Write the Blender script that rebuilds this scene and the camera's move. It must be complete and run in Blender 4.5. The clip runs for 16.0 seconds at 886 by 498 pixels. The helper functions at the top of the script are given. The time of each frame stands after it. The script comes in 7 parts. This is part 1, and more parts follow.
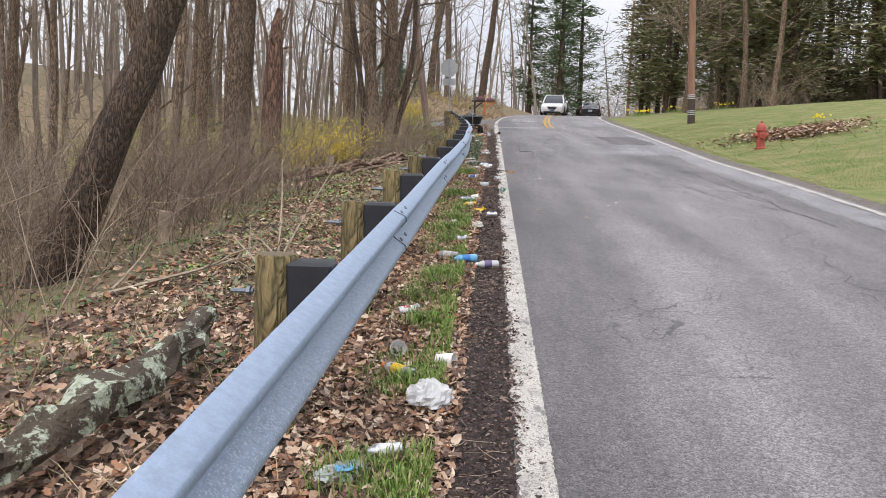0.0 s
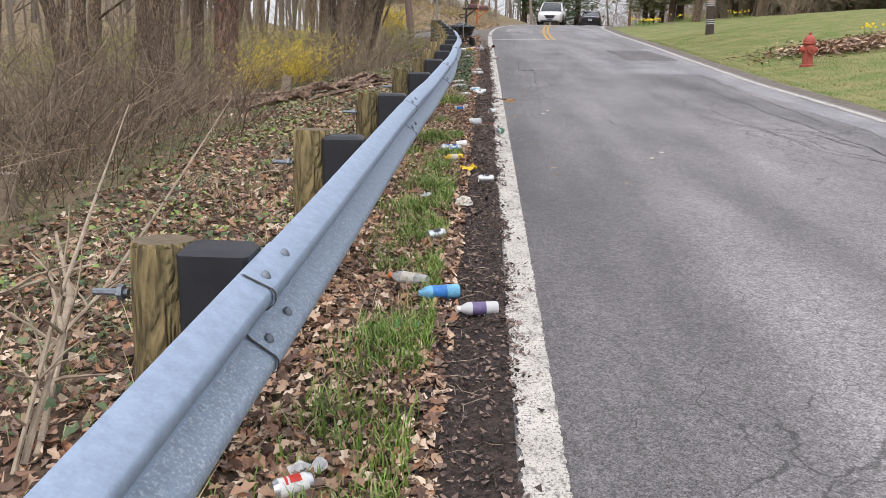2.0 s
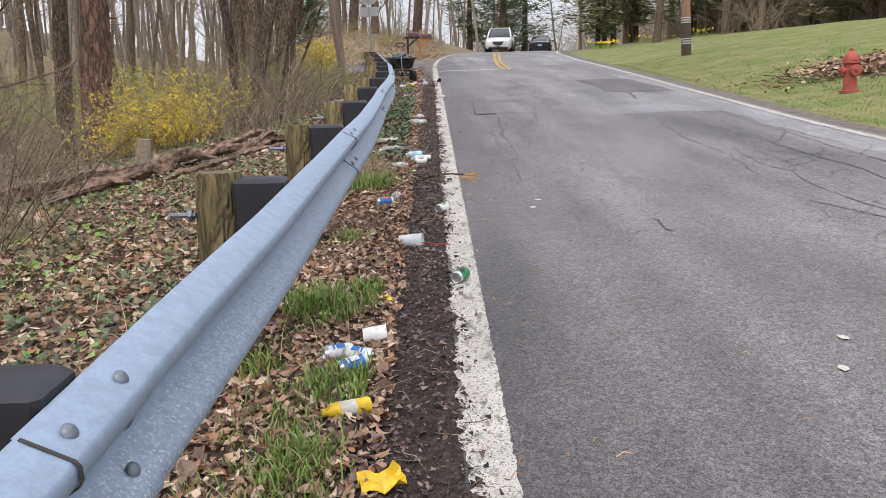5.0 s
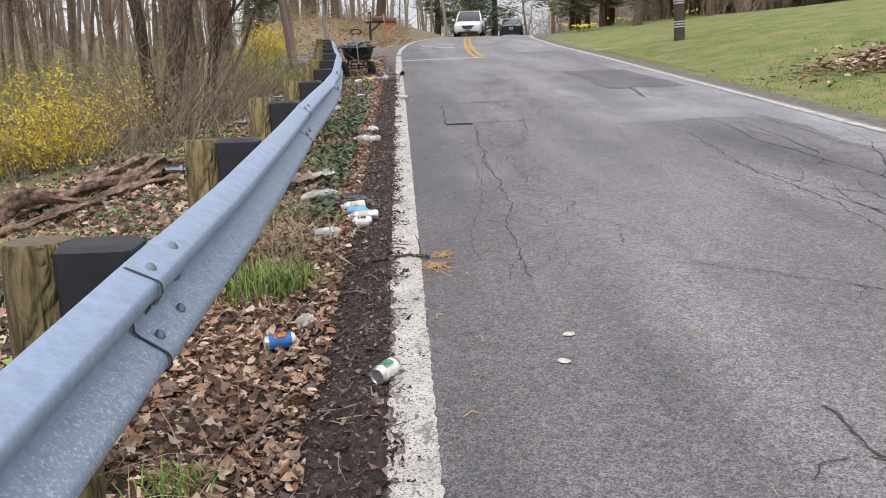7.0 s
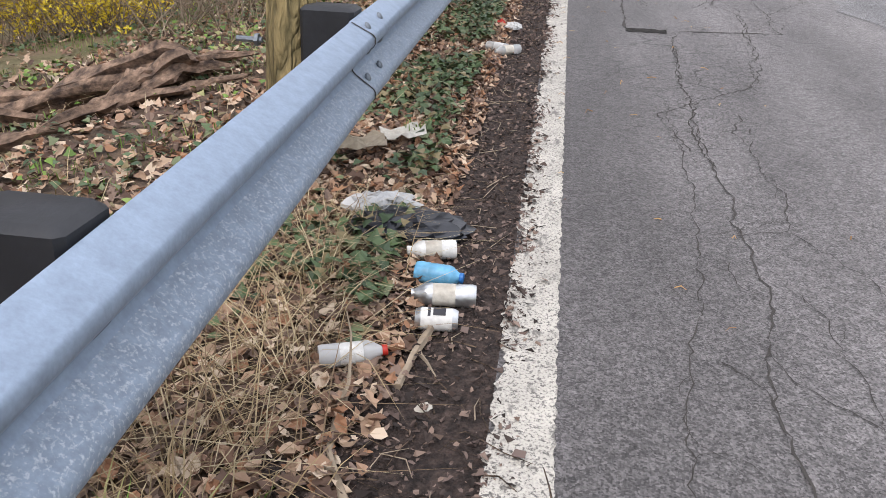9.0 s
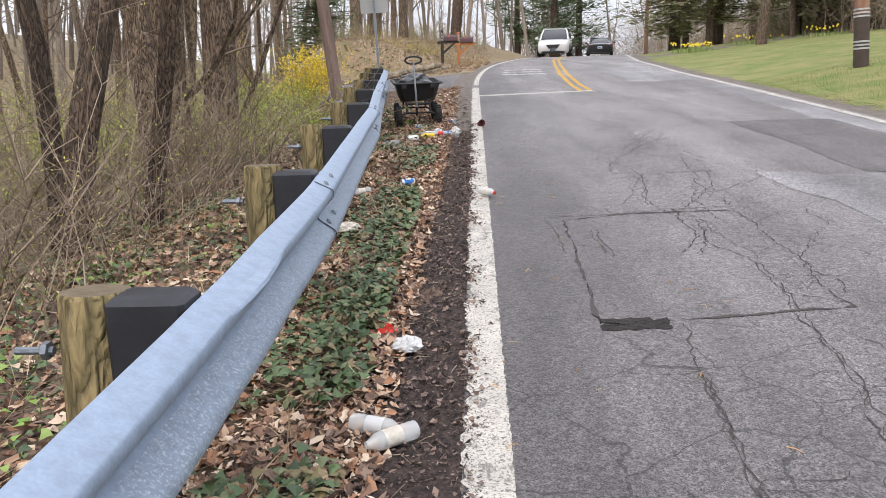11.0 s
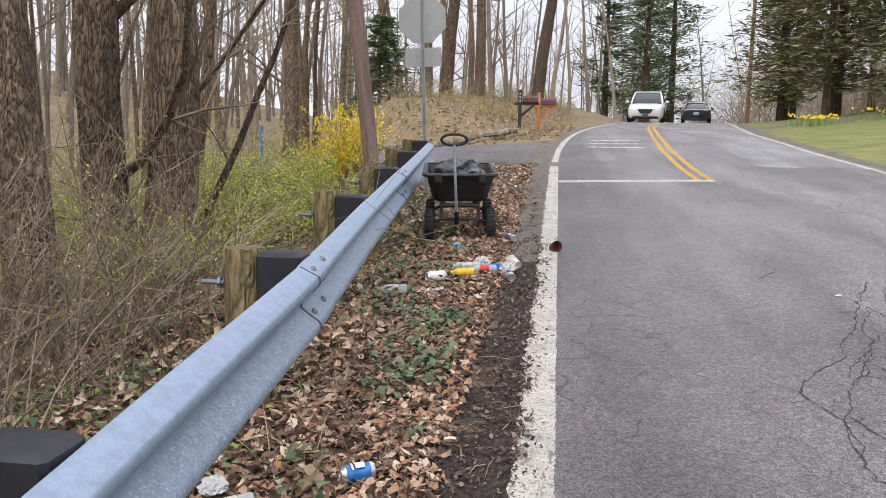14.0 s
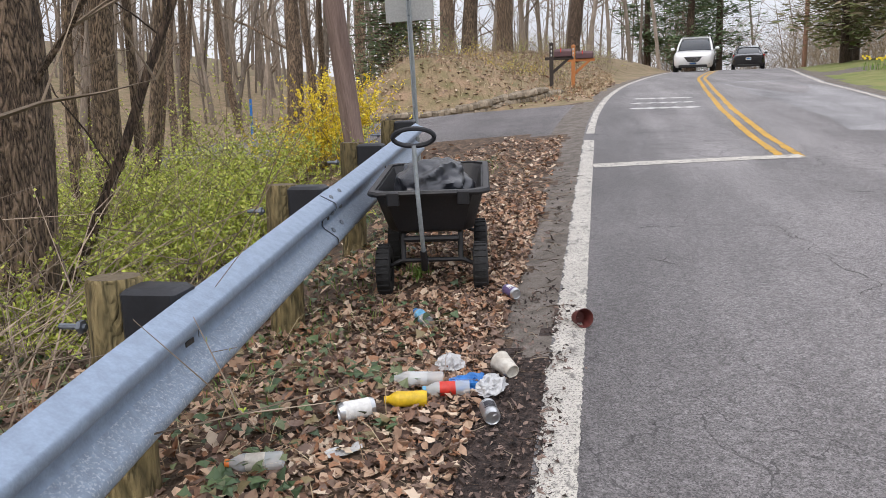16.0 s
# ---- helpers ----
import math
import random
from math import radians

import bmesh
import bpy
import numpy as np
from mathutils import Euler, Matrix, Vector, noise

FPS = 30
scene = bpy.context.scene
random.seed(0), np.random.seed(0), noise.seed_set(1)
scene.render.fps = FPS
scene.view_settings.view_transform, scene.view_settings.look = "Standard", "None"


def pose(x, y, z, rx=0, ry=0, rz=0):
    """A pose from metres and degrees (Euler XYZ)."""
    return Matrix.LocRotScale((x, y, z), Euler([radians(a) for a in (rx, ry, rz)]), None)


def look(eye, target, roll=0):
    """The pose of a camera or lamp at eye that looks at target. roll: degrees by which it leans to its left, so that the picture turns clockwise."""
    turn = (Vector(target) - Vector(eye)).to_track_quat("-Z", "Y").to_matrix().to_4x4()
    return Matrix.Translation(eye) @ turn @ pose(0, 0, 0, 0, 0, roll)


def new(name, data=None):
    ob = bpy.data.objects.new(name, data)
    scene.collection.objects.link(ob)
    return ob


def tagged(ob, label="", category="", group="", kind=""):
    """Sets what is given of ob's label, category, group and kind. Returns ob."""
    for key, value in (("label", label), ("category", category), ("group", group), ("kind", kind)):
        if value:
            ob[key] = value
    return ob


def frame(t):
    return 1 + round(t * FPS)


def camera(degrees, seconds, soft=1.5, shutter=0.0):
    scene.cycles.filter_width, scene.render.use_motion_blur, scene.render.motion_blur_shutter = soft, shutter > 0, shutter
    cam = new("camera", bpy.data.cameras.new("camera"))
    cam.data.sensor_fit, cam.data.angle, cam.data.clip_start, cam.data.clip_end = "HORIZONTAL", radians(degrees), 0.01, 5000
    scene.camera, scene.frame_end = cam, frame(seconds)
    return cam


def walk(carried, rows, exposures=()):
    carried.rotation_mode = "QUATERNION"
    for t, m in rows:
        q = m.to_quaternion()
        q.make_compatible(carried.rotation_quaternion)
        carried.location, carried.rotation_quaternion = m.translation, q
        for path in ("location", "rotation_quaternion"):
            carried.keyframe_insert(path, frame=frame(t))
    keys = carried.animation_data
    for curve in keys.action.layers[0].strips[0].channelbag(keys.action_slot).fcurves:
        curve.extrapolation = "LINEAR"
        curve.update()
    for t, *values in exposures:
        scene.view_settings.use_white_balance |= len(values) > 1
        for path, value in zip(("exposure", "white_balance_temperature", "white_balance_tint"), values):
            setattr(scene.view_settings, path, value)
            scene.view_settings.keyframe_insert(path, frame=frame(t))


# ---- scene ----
cam = camera(57.5, 16.0, soft=0.6)
# u, v, h: across, along and above the plane of the road; TILTED turns them into the world
SLOPE = 5.71
TILTED = pose(0, 0, 0, SLOPE)
PATH = [
    (0, (-0.226, -1.392, 1.467), (-0.336, 0.567, 1.08), 1.0),
    (0.5, (-0.209, -0.542, 1.456), (-0.317, 1.425, 1.109), 0.6),
    (1, (-0.228, 0.293, 1.423), (-0.318, 2.253, 1.032), 1.9),
    (1.5, (-0.224, 1.084, 1.4), (-0.317, 3.034, 0.962), 2.0),
    (2, (-0.235, 1.839, 1.387), (-0.32, 3.747, 0.793), 1.0),
    (2.5, (-0.229, 2.626, 1.39), (-0.296, 4.544, 0.83), -1.5),
    (3, (-0.167, 3.333, 1.444), (-0.174, 5.271, 0.95), -2.6),
    (3.2, (-0.202, 3.623, 1.44), (-0.173, 5.557, 0.932), -1.0),
    (5.3, (-0.162, 6.987, 1.26), (-0.141, 8.916, 0.733), -1.2),
    (5.5, (-0.181, 7.275, 1.27), (-0.148, 9.21, 0.768), -1.5),
    (6, (-0.133, 8.022, 1.235), (-0.064, 9.95, 0.708), -2.9),
    (6.5, (-0.099, 8.714, 1.233), (-0.03, 10.615, 0.616), -2.6),
    (7, (-0.009, 9.497, 1.249), (0.081, 11.413, 0.684), -1.6),
    (7.5, (0.032, 10.271, 1.301), (0.072, 12.219, 0.848), -1.5),
    (8, (0.045, 10.992, 1.279), (0.003, 12.905, 0.699), 0.2),
    (8.5, (0.049, 11.705, 1.17), (-0.162, 13.465, 0.244), 2.0),
    (9, (-0.025, 12.443, 1.204), (-0.248, 14.216, 0.307), 2.2),
    (9.5, (-0.048, 13.171, 1.255), (-0.254, 14.984, 0.436), 0.8),
    (10, (-0.066, 13.907, 1.316), (-0.216, 15.799, 0.684), -1.3),
    (10.2, (-0.047, 14.208, 1.309), (-0.15, 16.134, 0.78), -1.3),
    (12.3, (-0.009, 17.357, 1.277), (-0.092, 19.289, 0.764), -2.3),
    (12.5, (0.038, 17.668, 1.29), (-0.013, 19.605, 0.794), -1.4),
    (13, (0.016, 18.391, 1.263), (0.01, 20.319, 0.732), 0.7),
    (13.5, (0.038, 19.135, 1.293), (-0.052, 21.081, 0.84), -0.2),
    (14, (0.038, 19.733, 1.333), (-0.235, 21.675, 0.943), 0.2),
    (14.5, (0.186, 20.377, 1.379), (-0.012, 22.34, 1.05), 0.9),
    (15, (0.192, 21.175, 1.372), (0.02, 23.126, 0.966), -0.3),
    (15.5, (0.162, 21.895, 1.363), (-0.112, 23.817, 0.881), -2.3),
    (16, (0.122, 22.594, 1.37), (-0.255, 24.496, 0.88), -2.5),
]
walk(cam, [(t, TILTED @ look(eye, target, roll)) for t, eye, target, roll in PATH],
     [(t, stops, 6500, 13) for t, stops in ((0, 0), (6, 0), (8.5, 0), (9.5, 0.12), (10, 0.26), (12.5, 0.14), (14.5, 0.1), (16, 0.03))])

# ---- sky and light ----
SUN_EL, SUN_AZ = 50.0, 200.0
world = bpy.data.worlds.new("world")
scene.world = world
world.use_nodes = True
wn, wl = world.node_tree.nodes, world.node_tree.links
sky = wn.new("ShaderNodeTexSky")
sky.sky_type, sky.sun_disc = "NISHITA", False
sky.sun_elevation, sky.sun_rotation = radians(SUN_EL), radians(SUN_AZ)
sky.air_density, sky.dust_density = 1.0, 3.0
geo = wn.new("ShaderNodeTexCoord")
cloud = wn.new("ShaderNodeTexNoise")
cloud.inputs["Scale"].default_value, cloud.inputs["Detail"].default_value = 3.0, 5.0
ramp = wn.new("ShaderNodeValToRGB")
ramp.color_ramp.elements[0].position, ramp.color_ramp.elements[0].color = 0.35, (7.7, 8.0, 8.7, 1)
ramp.color_ramp.elements[1].position, ramp.color_ramp.elements[1].color = 0.65, (10.0, 10.2, 10.6, 1)
mixw = wn.new("ShaderNodeMixRGB")
mixw.inputs[0].default_value = 0.85
wl.new(geo.outputs["Generated"], cloud.inputs["Vector"])
wl.new(cloud.outputs["Fac"], ramp.inputs["Fac"])
wl.new(sky.outputs["Color"], mixw.inputs[1])
wl.new(ramp.outputs["Color"], mixw.inputs[2])
# an overcast sky is brighter overhead than at the horizon
split = wn.new("ShaderNodeSeparateXYZ")
rise = wn.new("ShaderNodeMapRange")
rise.inputs["From Min"].default_value, rise.inputs["From Max"].default_value = 0.0, 0.8
rise.inputs["To Min"].default_value, rise.inputs["To Max"].default_value = 0.085, 0.20
wl.new(geo.outputs["Generated"], split.inputs[0])
wl.new(split.outputs["Z"], rise.inputs["Value"])
wl.new(rise.outputs[0], wn["Background"].inputs["Strength"])
wl.new(mixw.outputs["Color"], wn["Background"].inputs["Color"])
sun = new("sun", bpy.data.lights.new("sun", "SUN"))
sun.data.energy, sun.data.angle, sun.data.color = 1.5, radians(25), (1.0, 0.945, 0.875)
sun.matrix_world = pose(0, 0, 30, 90 - SUN_EL, 0, 180 - SUN_AZ)
scene.view_settings.exposure = 0.0


# ---- materials ----
def material(name, base, rough=0.8, metal=0.0, vary=0.25, scale=6.0, bump=0.3, bump_scale=60.0, second=None, amount=0.5, stretch=(1, 1, 1), island=0.0, obj=0.0, spec=0.5, fine=0.15, clear=0.0, deep=0.01):
    """Two scales of noise over a base colour, a second colour in patches, and fine relief."""
    m = bpy.data.materials.new(name)
    m.use_nodes = True
    nt = m.node_tree
    n, l = nt.nodes, nt.links
    bs = n["Principled BSDF"]
    tc = n.new("ShaderNodeTexCoord")
    mp = n.new("ShaderNodeMapping")
    mp.inputs["Scale"].default_value = stretch
    l.new(tc.outputs["Object"], mp.inputs["Vector"])
    a = n.new("ShaderNodeTexNoise")
    a.inputs["Scale"].default_value, a.inputs["Detail"].default_value = scale, 6
    b = n.new("ShaderNodeTexNoise")
    b.inputs["Scale"].default_value, b.inputs["Detail"].default_value = bump_scale, 4
    l.new(mp.outputs[0], a.inputs["Vector"])
    l.new(mp.outputs[0], b.inputs["Vector"])
    r = n.new("ShaderNodeValToRGB")
    second = second or tuple(c * (1 - vary) for c in base)
    r.color_ramp.elements[0].position, r.color_ramp.elements[1].position = 0.5 - 0.16, 0.5 + 0.16
    r.color_ramp.elements[0].color, r.color_ramp.elements[1].color = (*second, 1), (*base, 1)
    e = r.color_ramp.elements.new(0.5 + (0.5 - amount) * 0.3)
    e.color = (*[(x + y) / 2 for x, y in zip(base, second)], 1)
    l.new(a.outputs["Fac"], r.inputs["Fac"])
    val = n.new("ShaderNodeMath")
    val.operation = "MULTIPLY_ADD"
    val.inputs[1].default_value, val.inputs[2].default_value = 4 * fine, 1 - 2 * fine
    l.new(b.outputs["Fac"], val.inputs[0])
    hsv = n.new("ShaderNodeHueSaturation")
    l.new(r.outputs[0], hsv.inputs["Color"])
    out = val.outputs[0]
    if island or obj:
        src = n.new("ShaderNodeNewGeometry").outputs["Random Per Island"] if island else n.new("ShaderNodeObjectInfo").outputs["Random"]
        k = island or obj
        w = n.new("ShaderNodeMath")
        w.operation = "MULTIPLY_ADD"
        w.inputs[1].default_value, w.inputs[2].default_value = 2 * k, 1 - k
        l.new(src, w.inputs[0])
        x = n.new("ShaderNodeMath")
        x.operation = "MULTIPLY"
        l.new(w.outputs[0], x.inputs[0])
        l.new(val.outputs[0], x.inputs[1])
        out = x.outputs[0]
    l.new(out, hsv.inputs["Value"])
    l.new(hsv.outputs[0], bs.inputs["Base Color"])
    bs.inputs["Roughness"].default_value, bs.inputs["Metallic"].default_value = rough, metal
    bs.inputs["Specular IOR Level"].default_value = spec
    bs.inputs["Coat Weight"].default_value = clear
    bs.inputs["Coat Roughness"].default_value = 0.05
    if bump:
        bu = n.new("ShaderNodeBump")
        bu.inputs["Strength"].default_value, bu.inputs["Distance"].default_value = bump, deep
        l.new(b.outputs["Fac"], bu.inputs["Height"])
        l.new(bu.outputs[0], bs.inputs["Normal"])
    return m


def bark(name, light, dark, scale):
    """Upright plates between dark furrows."""
    m = bpy.data.materials.new(name)
    m.use_nodes = True
    n, l = m.node_tree.nodes, m.node_tree.links
    bs = n["Principled BSDF"]
    tc, mp = n.new("ShaderNodeTexCoord"), n.new("ShaderNodeMapping")
    mp.inputs["Scale"].default_value = (1, 1, 0.24)
    l.new(tc.outputs["Object"], mp.inputs[0])
    outs = []
    for k, d in ((scale, 2), (scale * 3.2, 4), (scale * 0.12, 3)):
        t = n.new("ShaderNodeTexNoise")
        t.inputs["Scale"].default_value, t.inputs["Detail"].default_value, t.inputs["Distortion"].default_value = k, d, 0.6
        l.new(mp.outputs[0], t.inputs["Vector"])
        outs.append(t.outputs["Fac"])

    def calc(op, a, b, c=0.0):
        k = n.new("ShaderNodeMath")
        k.operation = op
        for i, x in enumerate((a, b, c)):
            if isinstance(x, (int, float)):
                k.inputs[i].default_value = x
            else:
                l.new(x, k.inputs[i])
        return k.outputs[0]

    furrow = calc("MULTIPLY", calc("ABSOLUTE", calc("SUBTRACT", outs[0], 0.5), 0), 6.5)
    rough = calc("MULTIPLY_ADD", outs[1], 0.7, calc("MULTIPLY", furrow, 0.55))
    ramp_node = n.new("ShaderNodeValToRGB")
    ramp_node.color_ramp.elements[0].position, ramp_node.color_ramp.elements[0].color = 0.30, (*dark, 1)
    ramp_node.color_ramp.elements[1].position, ramp_node.color_ramp.elements[1].color = 0.85, (*light, 1)
    l.new(rough, ramp_node.inputs["Fac"])
    hsv = n.new("ShaderNodeHueSaturation")
    info = n.new("ShaderNodeObjectInfo")
    l.new(ramp_node.outputs[0], hsv.inputs["Color"])
    l.new(calc("MULTIPLY", calc("MULTIPLY_ADD", info.outputs["Random"], 0.5, 0.75), calc("MULTIPLY_ADD", outs[2], 1.2, 0.4)), hsv.inputs["Value"])
    l.new(hsv.outputs[0], bs.inputs["Base Color"])
    bs.inputs["Roughness"].default_value = 0.95
    bu = n.new("ShaderNodeBump")
    bu.inputs["Strength"].default_value, bu.inputs["Distance"].default_value = 1.0, 0.03
    l.new(rough, bu.inputs["Height"])
    l.new(bu.outputs[0], bs.inputs["Normal"])
    return m


def worn(m, under, scale, low, high, stretch=(1, 1, 1)):
    """Lets a second colour show through a paint where it is worn off."""
    n, l = m.node_tree.nodes, m.node_tree.links
    bs = n["Principled BSDF"]
    src = bs.inputs["Base Color"].links[0].from_socket
    tc, mp = n.new("ShaderNodeTexCoord"), n.new("ShaderNodeMapping")
    mp.inputs["Scale"].default_value = stretch
    nz = n.new("ShaderNodeTexNoise")
    nz.inputs["Scale"].default_value, nz.inputs["Detail"].default_value, nz.inputs["Roughness"].default_value = scale, 8, 0.7
    r = n.new("ShaderNodeMapRange")
    r.inputs["From Min"].default_value, r.inputs["From Max"].default_value = low, high
    mx = n.new("ShaderNodeMixRGB")
    l.new(tc.outputs["Object"], mp.inputs[0])
    l.new(mp.outputs[0], nz.inputs["Vector"])
    l.new(nz.outputs["Fac"], r.inputs["Value"])
    l.new(r.outputs[0], mx.inputs[0])
    mx.inputs[1].default_value = (*under, 1)
    l.new(src, mx.inputs[2])
    l.new(mx.outputs[0], bs.inputs["Base Color"])
    return m


def palette(m, colours):
    """Each loose piece of a mesh takes one colour of several."""
    n, l = m.node_tree.nodes, m.node_tree.links
    bs = n["Principled BSDF"]
    g, r = n.new("ShaderNodeNewGeometry"), n.new("ShaderNodeValToRGB")
    r.color_ramp.interpolation = "CONSTANT"
    while len(r.color_ramp.elements) < len(colours):
        r.color_ramp.elements.new(0.5)
    for i, c in enumerate(colours):
        r.color_ramp.elements[i].position = i / len(colours)
        r.color_ramp.elements[i].color = (*c, 1)
    l.new(g.outputs["Random Per Island"], r.inputs["Fac"])
    l.new(r.outputs[0], bs.inputs["Base Color"])
    return m


def glassy(name, colour, rough=0.1, alpha=1.0, trans=0.0):
    m = bpy.data.materials.new(name)
    m.use_nodes = True
    bs = m.node_tree.nodes["Principled BSDF"]
    bs.inputs["Base Color"].default_value = (*colour, 1)
    bs.inputs["Roughness"].default_value = rough
    bs.inputs["Transmission Weight"].default_value = trans
    bs.inputs["Alpha"].default_value = alpha
    bs.inputs["IOR"].default_value = 1.45 if trans < 0.5 else 1.2
    return m


ASPHALT = material("asphalt", (0.203, 0.191, 0.193), 0.6, vary=0.3, scale=0.9, bump=0.9, bump_scale=170, fine=0.22, stretch=(1, 0.35, 1))
ASPHALT_DARK = material("patched_asphalt", (0.145, 0.135, 0.137), 0.75, vary=0.25, scale=2, bump=0.9, bump_scale=170, fine=0.22)
ASPHALT_PALE = material("pale_asphalt", (0.255, 0.25, 0.258), 0.65, vary=0.25, scale=1.2, bump=0.6, bump_scale=160, fine=0.2)
CRACK = material("crack", (0.062, 0.056, 0.053), 0.9, bump=0.4)
HOLE = material("pothole_rubble", (0.03, 0.027, 0.025), 0.95, scale=30, second=(0.008, 0.007, 0.006), bump=1.0, bump_scale=90, fine=0.4)
SEALER = material("crack_sealer", (0.025, 0.025, 0.028), 0.5, bump=0.2)
SOIL = material("roadside_soil", (0.082, 0.057, 0.049), 0.95, scale=38, second=(0.016, 0.011, 0.010), bump=1.0, bump_scale=120, fine=0.4, deep=0.02)
LITTERED = material("leafy_ground", (0.15, 0.10, 0.066), 0.95, scale=14, second=(0.045, 0.031, 0.022), bump=1.0, bump_scale=60, fine=0.35)
WOODS = material("woodland_floor", (0.20, 0.14, 0.09), 0.95, scale=1.3, second=(0.13, 0.12, 0.055), bump=1.0, bump_scale=25, fine=0.35)
LAWN = material("lawn", (0.115, 0.16, 0.032), 0.9, scale=1.5, second=(0.22, 0.205, 0.078), bump=1.0, bump_scale=50, fine=0.3)
BANK = material("grassy_bank", (0.28, 0.195, 0.125), 0.95, scale=2.2, second=(0.15, 0.13, 0.06), bump=1.0, bump_scale=25, fine=0.35)
GRAVEL = material("gravel", (0.19, 0.165, 0.145), 0.9, scale=8, second=(0.10, 0.085, 0.07), bump=1.0, bump_scale=110, fine=0.35)
WHITE_LINE = worn(worn(worn(material("white_road_paint", (0.60, 0.57, 0.515), 0.75, vary=0.25, scale=5, bump=0.8, bump_scale=150, fine=0.2), (0.16, 0.15, 0.14), 75, 0.40, 0.47), (0.14, 0.13, 0.12), 150, 0.38, 0.44), (0.20, 0.19, 0.175), 17, 0.37, 0.45, (1, 0.45, 1))
LINE_FADED = worn(material("faded_road_paint", (0.6, 0.6, 0.58), 0.7, bump=0.5, bump_scale=150), (0.15, 0.145, 0.145), 9, 0.38, 0.46)
YELLOW_LINE = worn(material("yellow_road_paint", (0.58, 0.33, 0.04), 0.7, bump=0.5, bump_scale=150), (0.12, 0.11, 0.10), 10, 0.36, 0.46)
GALV_SPOTTED = worn(material("spotted_galvanised_steel", (0.31, 0.38, 0.48), 0.5, 0.3, vary=0.2, scale=30, bump=0.12, bump_scale=110, fine=0.1), (0.52, 0.57, 0.63), 105, 0.37, 0.48)
GALV = material("galvanised_steel", (0.31, 0.39, 0.51), 0.5, 0.35, vary=0.16, scale=24, bump=0.12, bump_scale=110, fine=0.08)
BOLT = material("bolt_steel", (0.22, 0.25, 0.29), 0.5, 0.5)
POST = bark("weathered_post", (0.27, 0.21, 0.10), (0.10, 0.082, 0.038), 17)
POST_TOP = material("post_end_grain", (0.16, 0.125, 0.08), 0.95, scale=20, bump=0.8, bump_scale=60)
RUBBER = material("black_plastic", (0.022, 0.024, 0.03), 0.55, vary=0.3, scale=8, bump=0.2, bump_scale=40)
BARK = bark("bark", (0.32, 0.23, 0.158), (0.03, 0.021, 0.016), 27)
BARK_FAR = material("far_bark", (0.27, 0.225, 0.185), 0.95, scale=3, second=(0.17, 0.14, 0.11), bump=0.5, bump_scale=12, stretch=(2, 2, 0.4), island=0.35, fine=0.25)
# the same plates and furrows in darker browns
BARK_DARK = bark("dark_bark", (0.17, 0.118, 0.083), (0.024, 0.017, 0.013), 28)
TWIG = material("twigs", (0.32, 0.255, 0.19), 0.95, scale=3, second=(0.19, 0.145, 0.105), bump=0, island=0.5)
TWIG_DARK = material("dark_twigs", (0.22, 0.165, 0.12), 0.95, scale=3, second=(0.12, 0.09, 0.065), bump=0, island=0.5)
TWIG_PALE = material("pale_twigs", (0.46, 0.38, 0.27), 0.9, scale=3, bump=0, island=0.3)
SNAG = bark("snag_wood", (0.30, 0.17, 0.12), (0.05, 0.036, 0.03), 14)
ROT = material("rotten_wood", (0.30, 0.20, 0.14), 0.95, scale=9, second=(0.05, 0.033, 0.026), bump=1.0, bump_scale=34, stretch=(2.2, 0.7, 2.2), fine=0.35)
LICHEN = worn(material("lichen_bark", (0.47, 0.51, 0.42), 0.95, scale=30, second=(0.30, 0.34, 0.24), bump=1.0, bump_scale=55, fine=0.3, deep=0.02), (0.075, 0.058, 0.04), 8, 0.50, 0.54)
DEADWOOD = material("bleached_wood", (0.38, 0.31, 0.23), 0.9, scale=8, second=(0.24, 0.19, 0.14), bump=0.5, bump_scale=40, stretch=(1, 1, 1))
LEAF = palette(material("dead_leaves", (0.3, 0.2, 0.1), 0.8, bump=0), [(0.37, 0.235, 0.155), (0.21, 0.12, 0.08), (0.50, 0.36, 0.255), (0.10, 0.06, 0.044), (0.35, 0.185, 0.105), (0.62, 0.50, 0.38), (0.23, 0.16, 0.125), (0.40, 0.27, 0.185), (0.15, 0.095, 0.07)])
SPLINTER = palette(material("fresh_split_wood", (0.5, 0.3, 0.12), 0.8, bump=0), [(0.55, 0.33, 0.13), (0.42, 0.24, 0.09), (0.6, 0.42, 0.22), (0.3, 0.17, 0.08)])
CRUMB = palette(material("soil_crumbs", (0.1, 0.07, 0.05), 0.9, bump=0), [(0.10, 0.07, 0.06), (0.055, 0.04, 0.035), (0.16, 0.115, 0.10), (0.025, 0.018, 0.016), (0.25, 0.18, 0.145)])
IVY = palette(material("ivy_leaves", (0.1, 0.2, 0.1), 0.5, bump=0), [(0.06, 0.105, 0.04), (0.09, 0.14, 0.055), (0.04, 0.07, 0.03), (0.14, 0.17, 0.08), (0.19, 0.15, 0.07), (0.075, 0.12, 0.05)])
GRASS = palette(material("grass_blades", (0.1, 0.2, 0.1), 0.6, bump=0), [(0.13, 0.235, 0.035), (0.185, 0.30, 0.055), (0.10, 0.18, 0.03), (0.23, 0.32, 0.08), (0.30, 0.29, 0.12)])
STRAW = palette(material("dry_grass", (0.1, 0.2, 0.1), 0.8, bump=0), [(0.40, 0.31, 0.18), (0.30, 0.22, 0.12), (0.47, 0.39, 0.25), (0.22, 0.15, 0.09)])
PETAL = palette(material("yellow_petals", (0.1, 0.2, 0.1), 0.6, bump=0), [(0.84, 0.66, 0.03), (0.76, 0.57, 0.02), (0.9, 0.75, 0.08)])
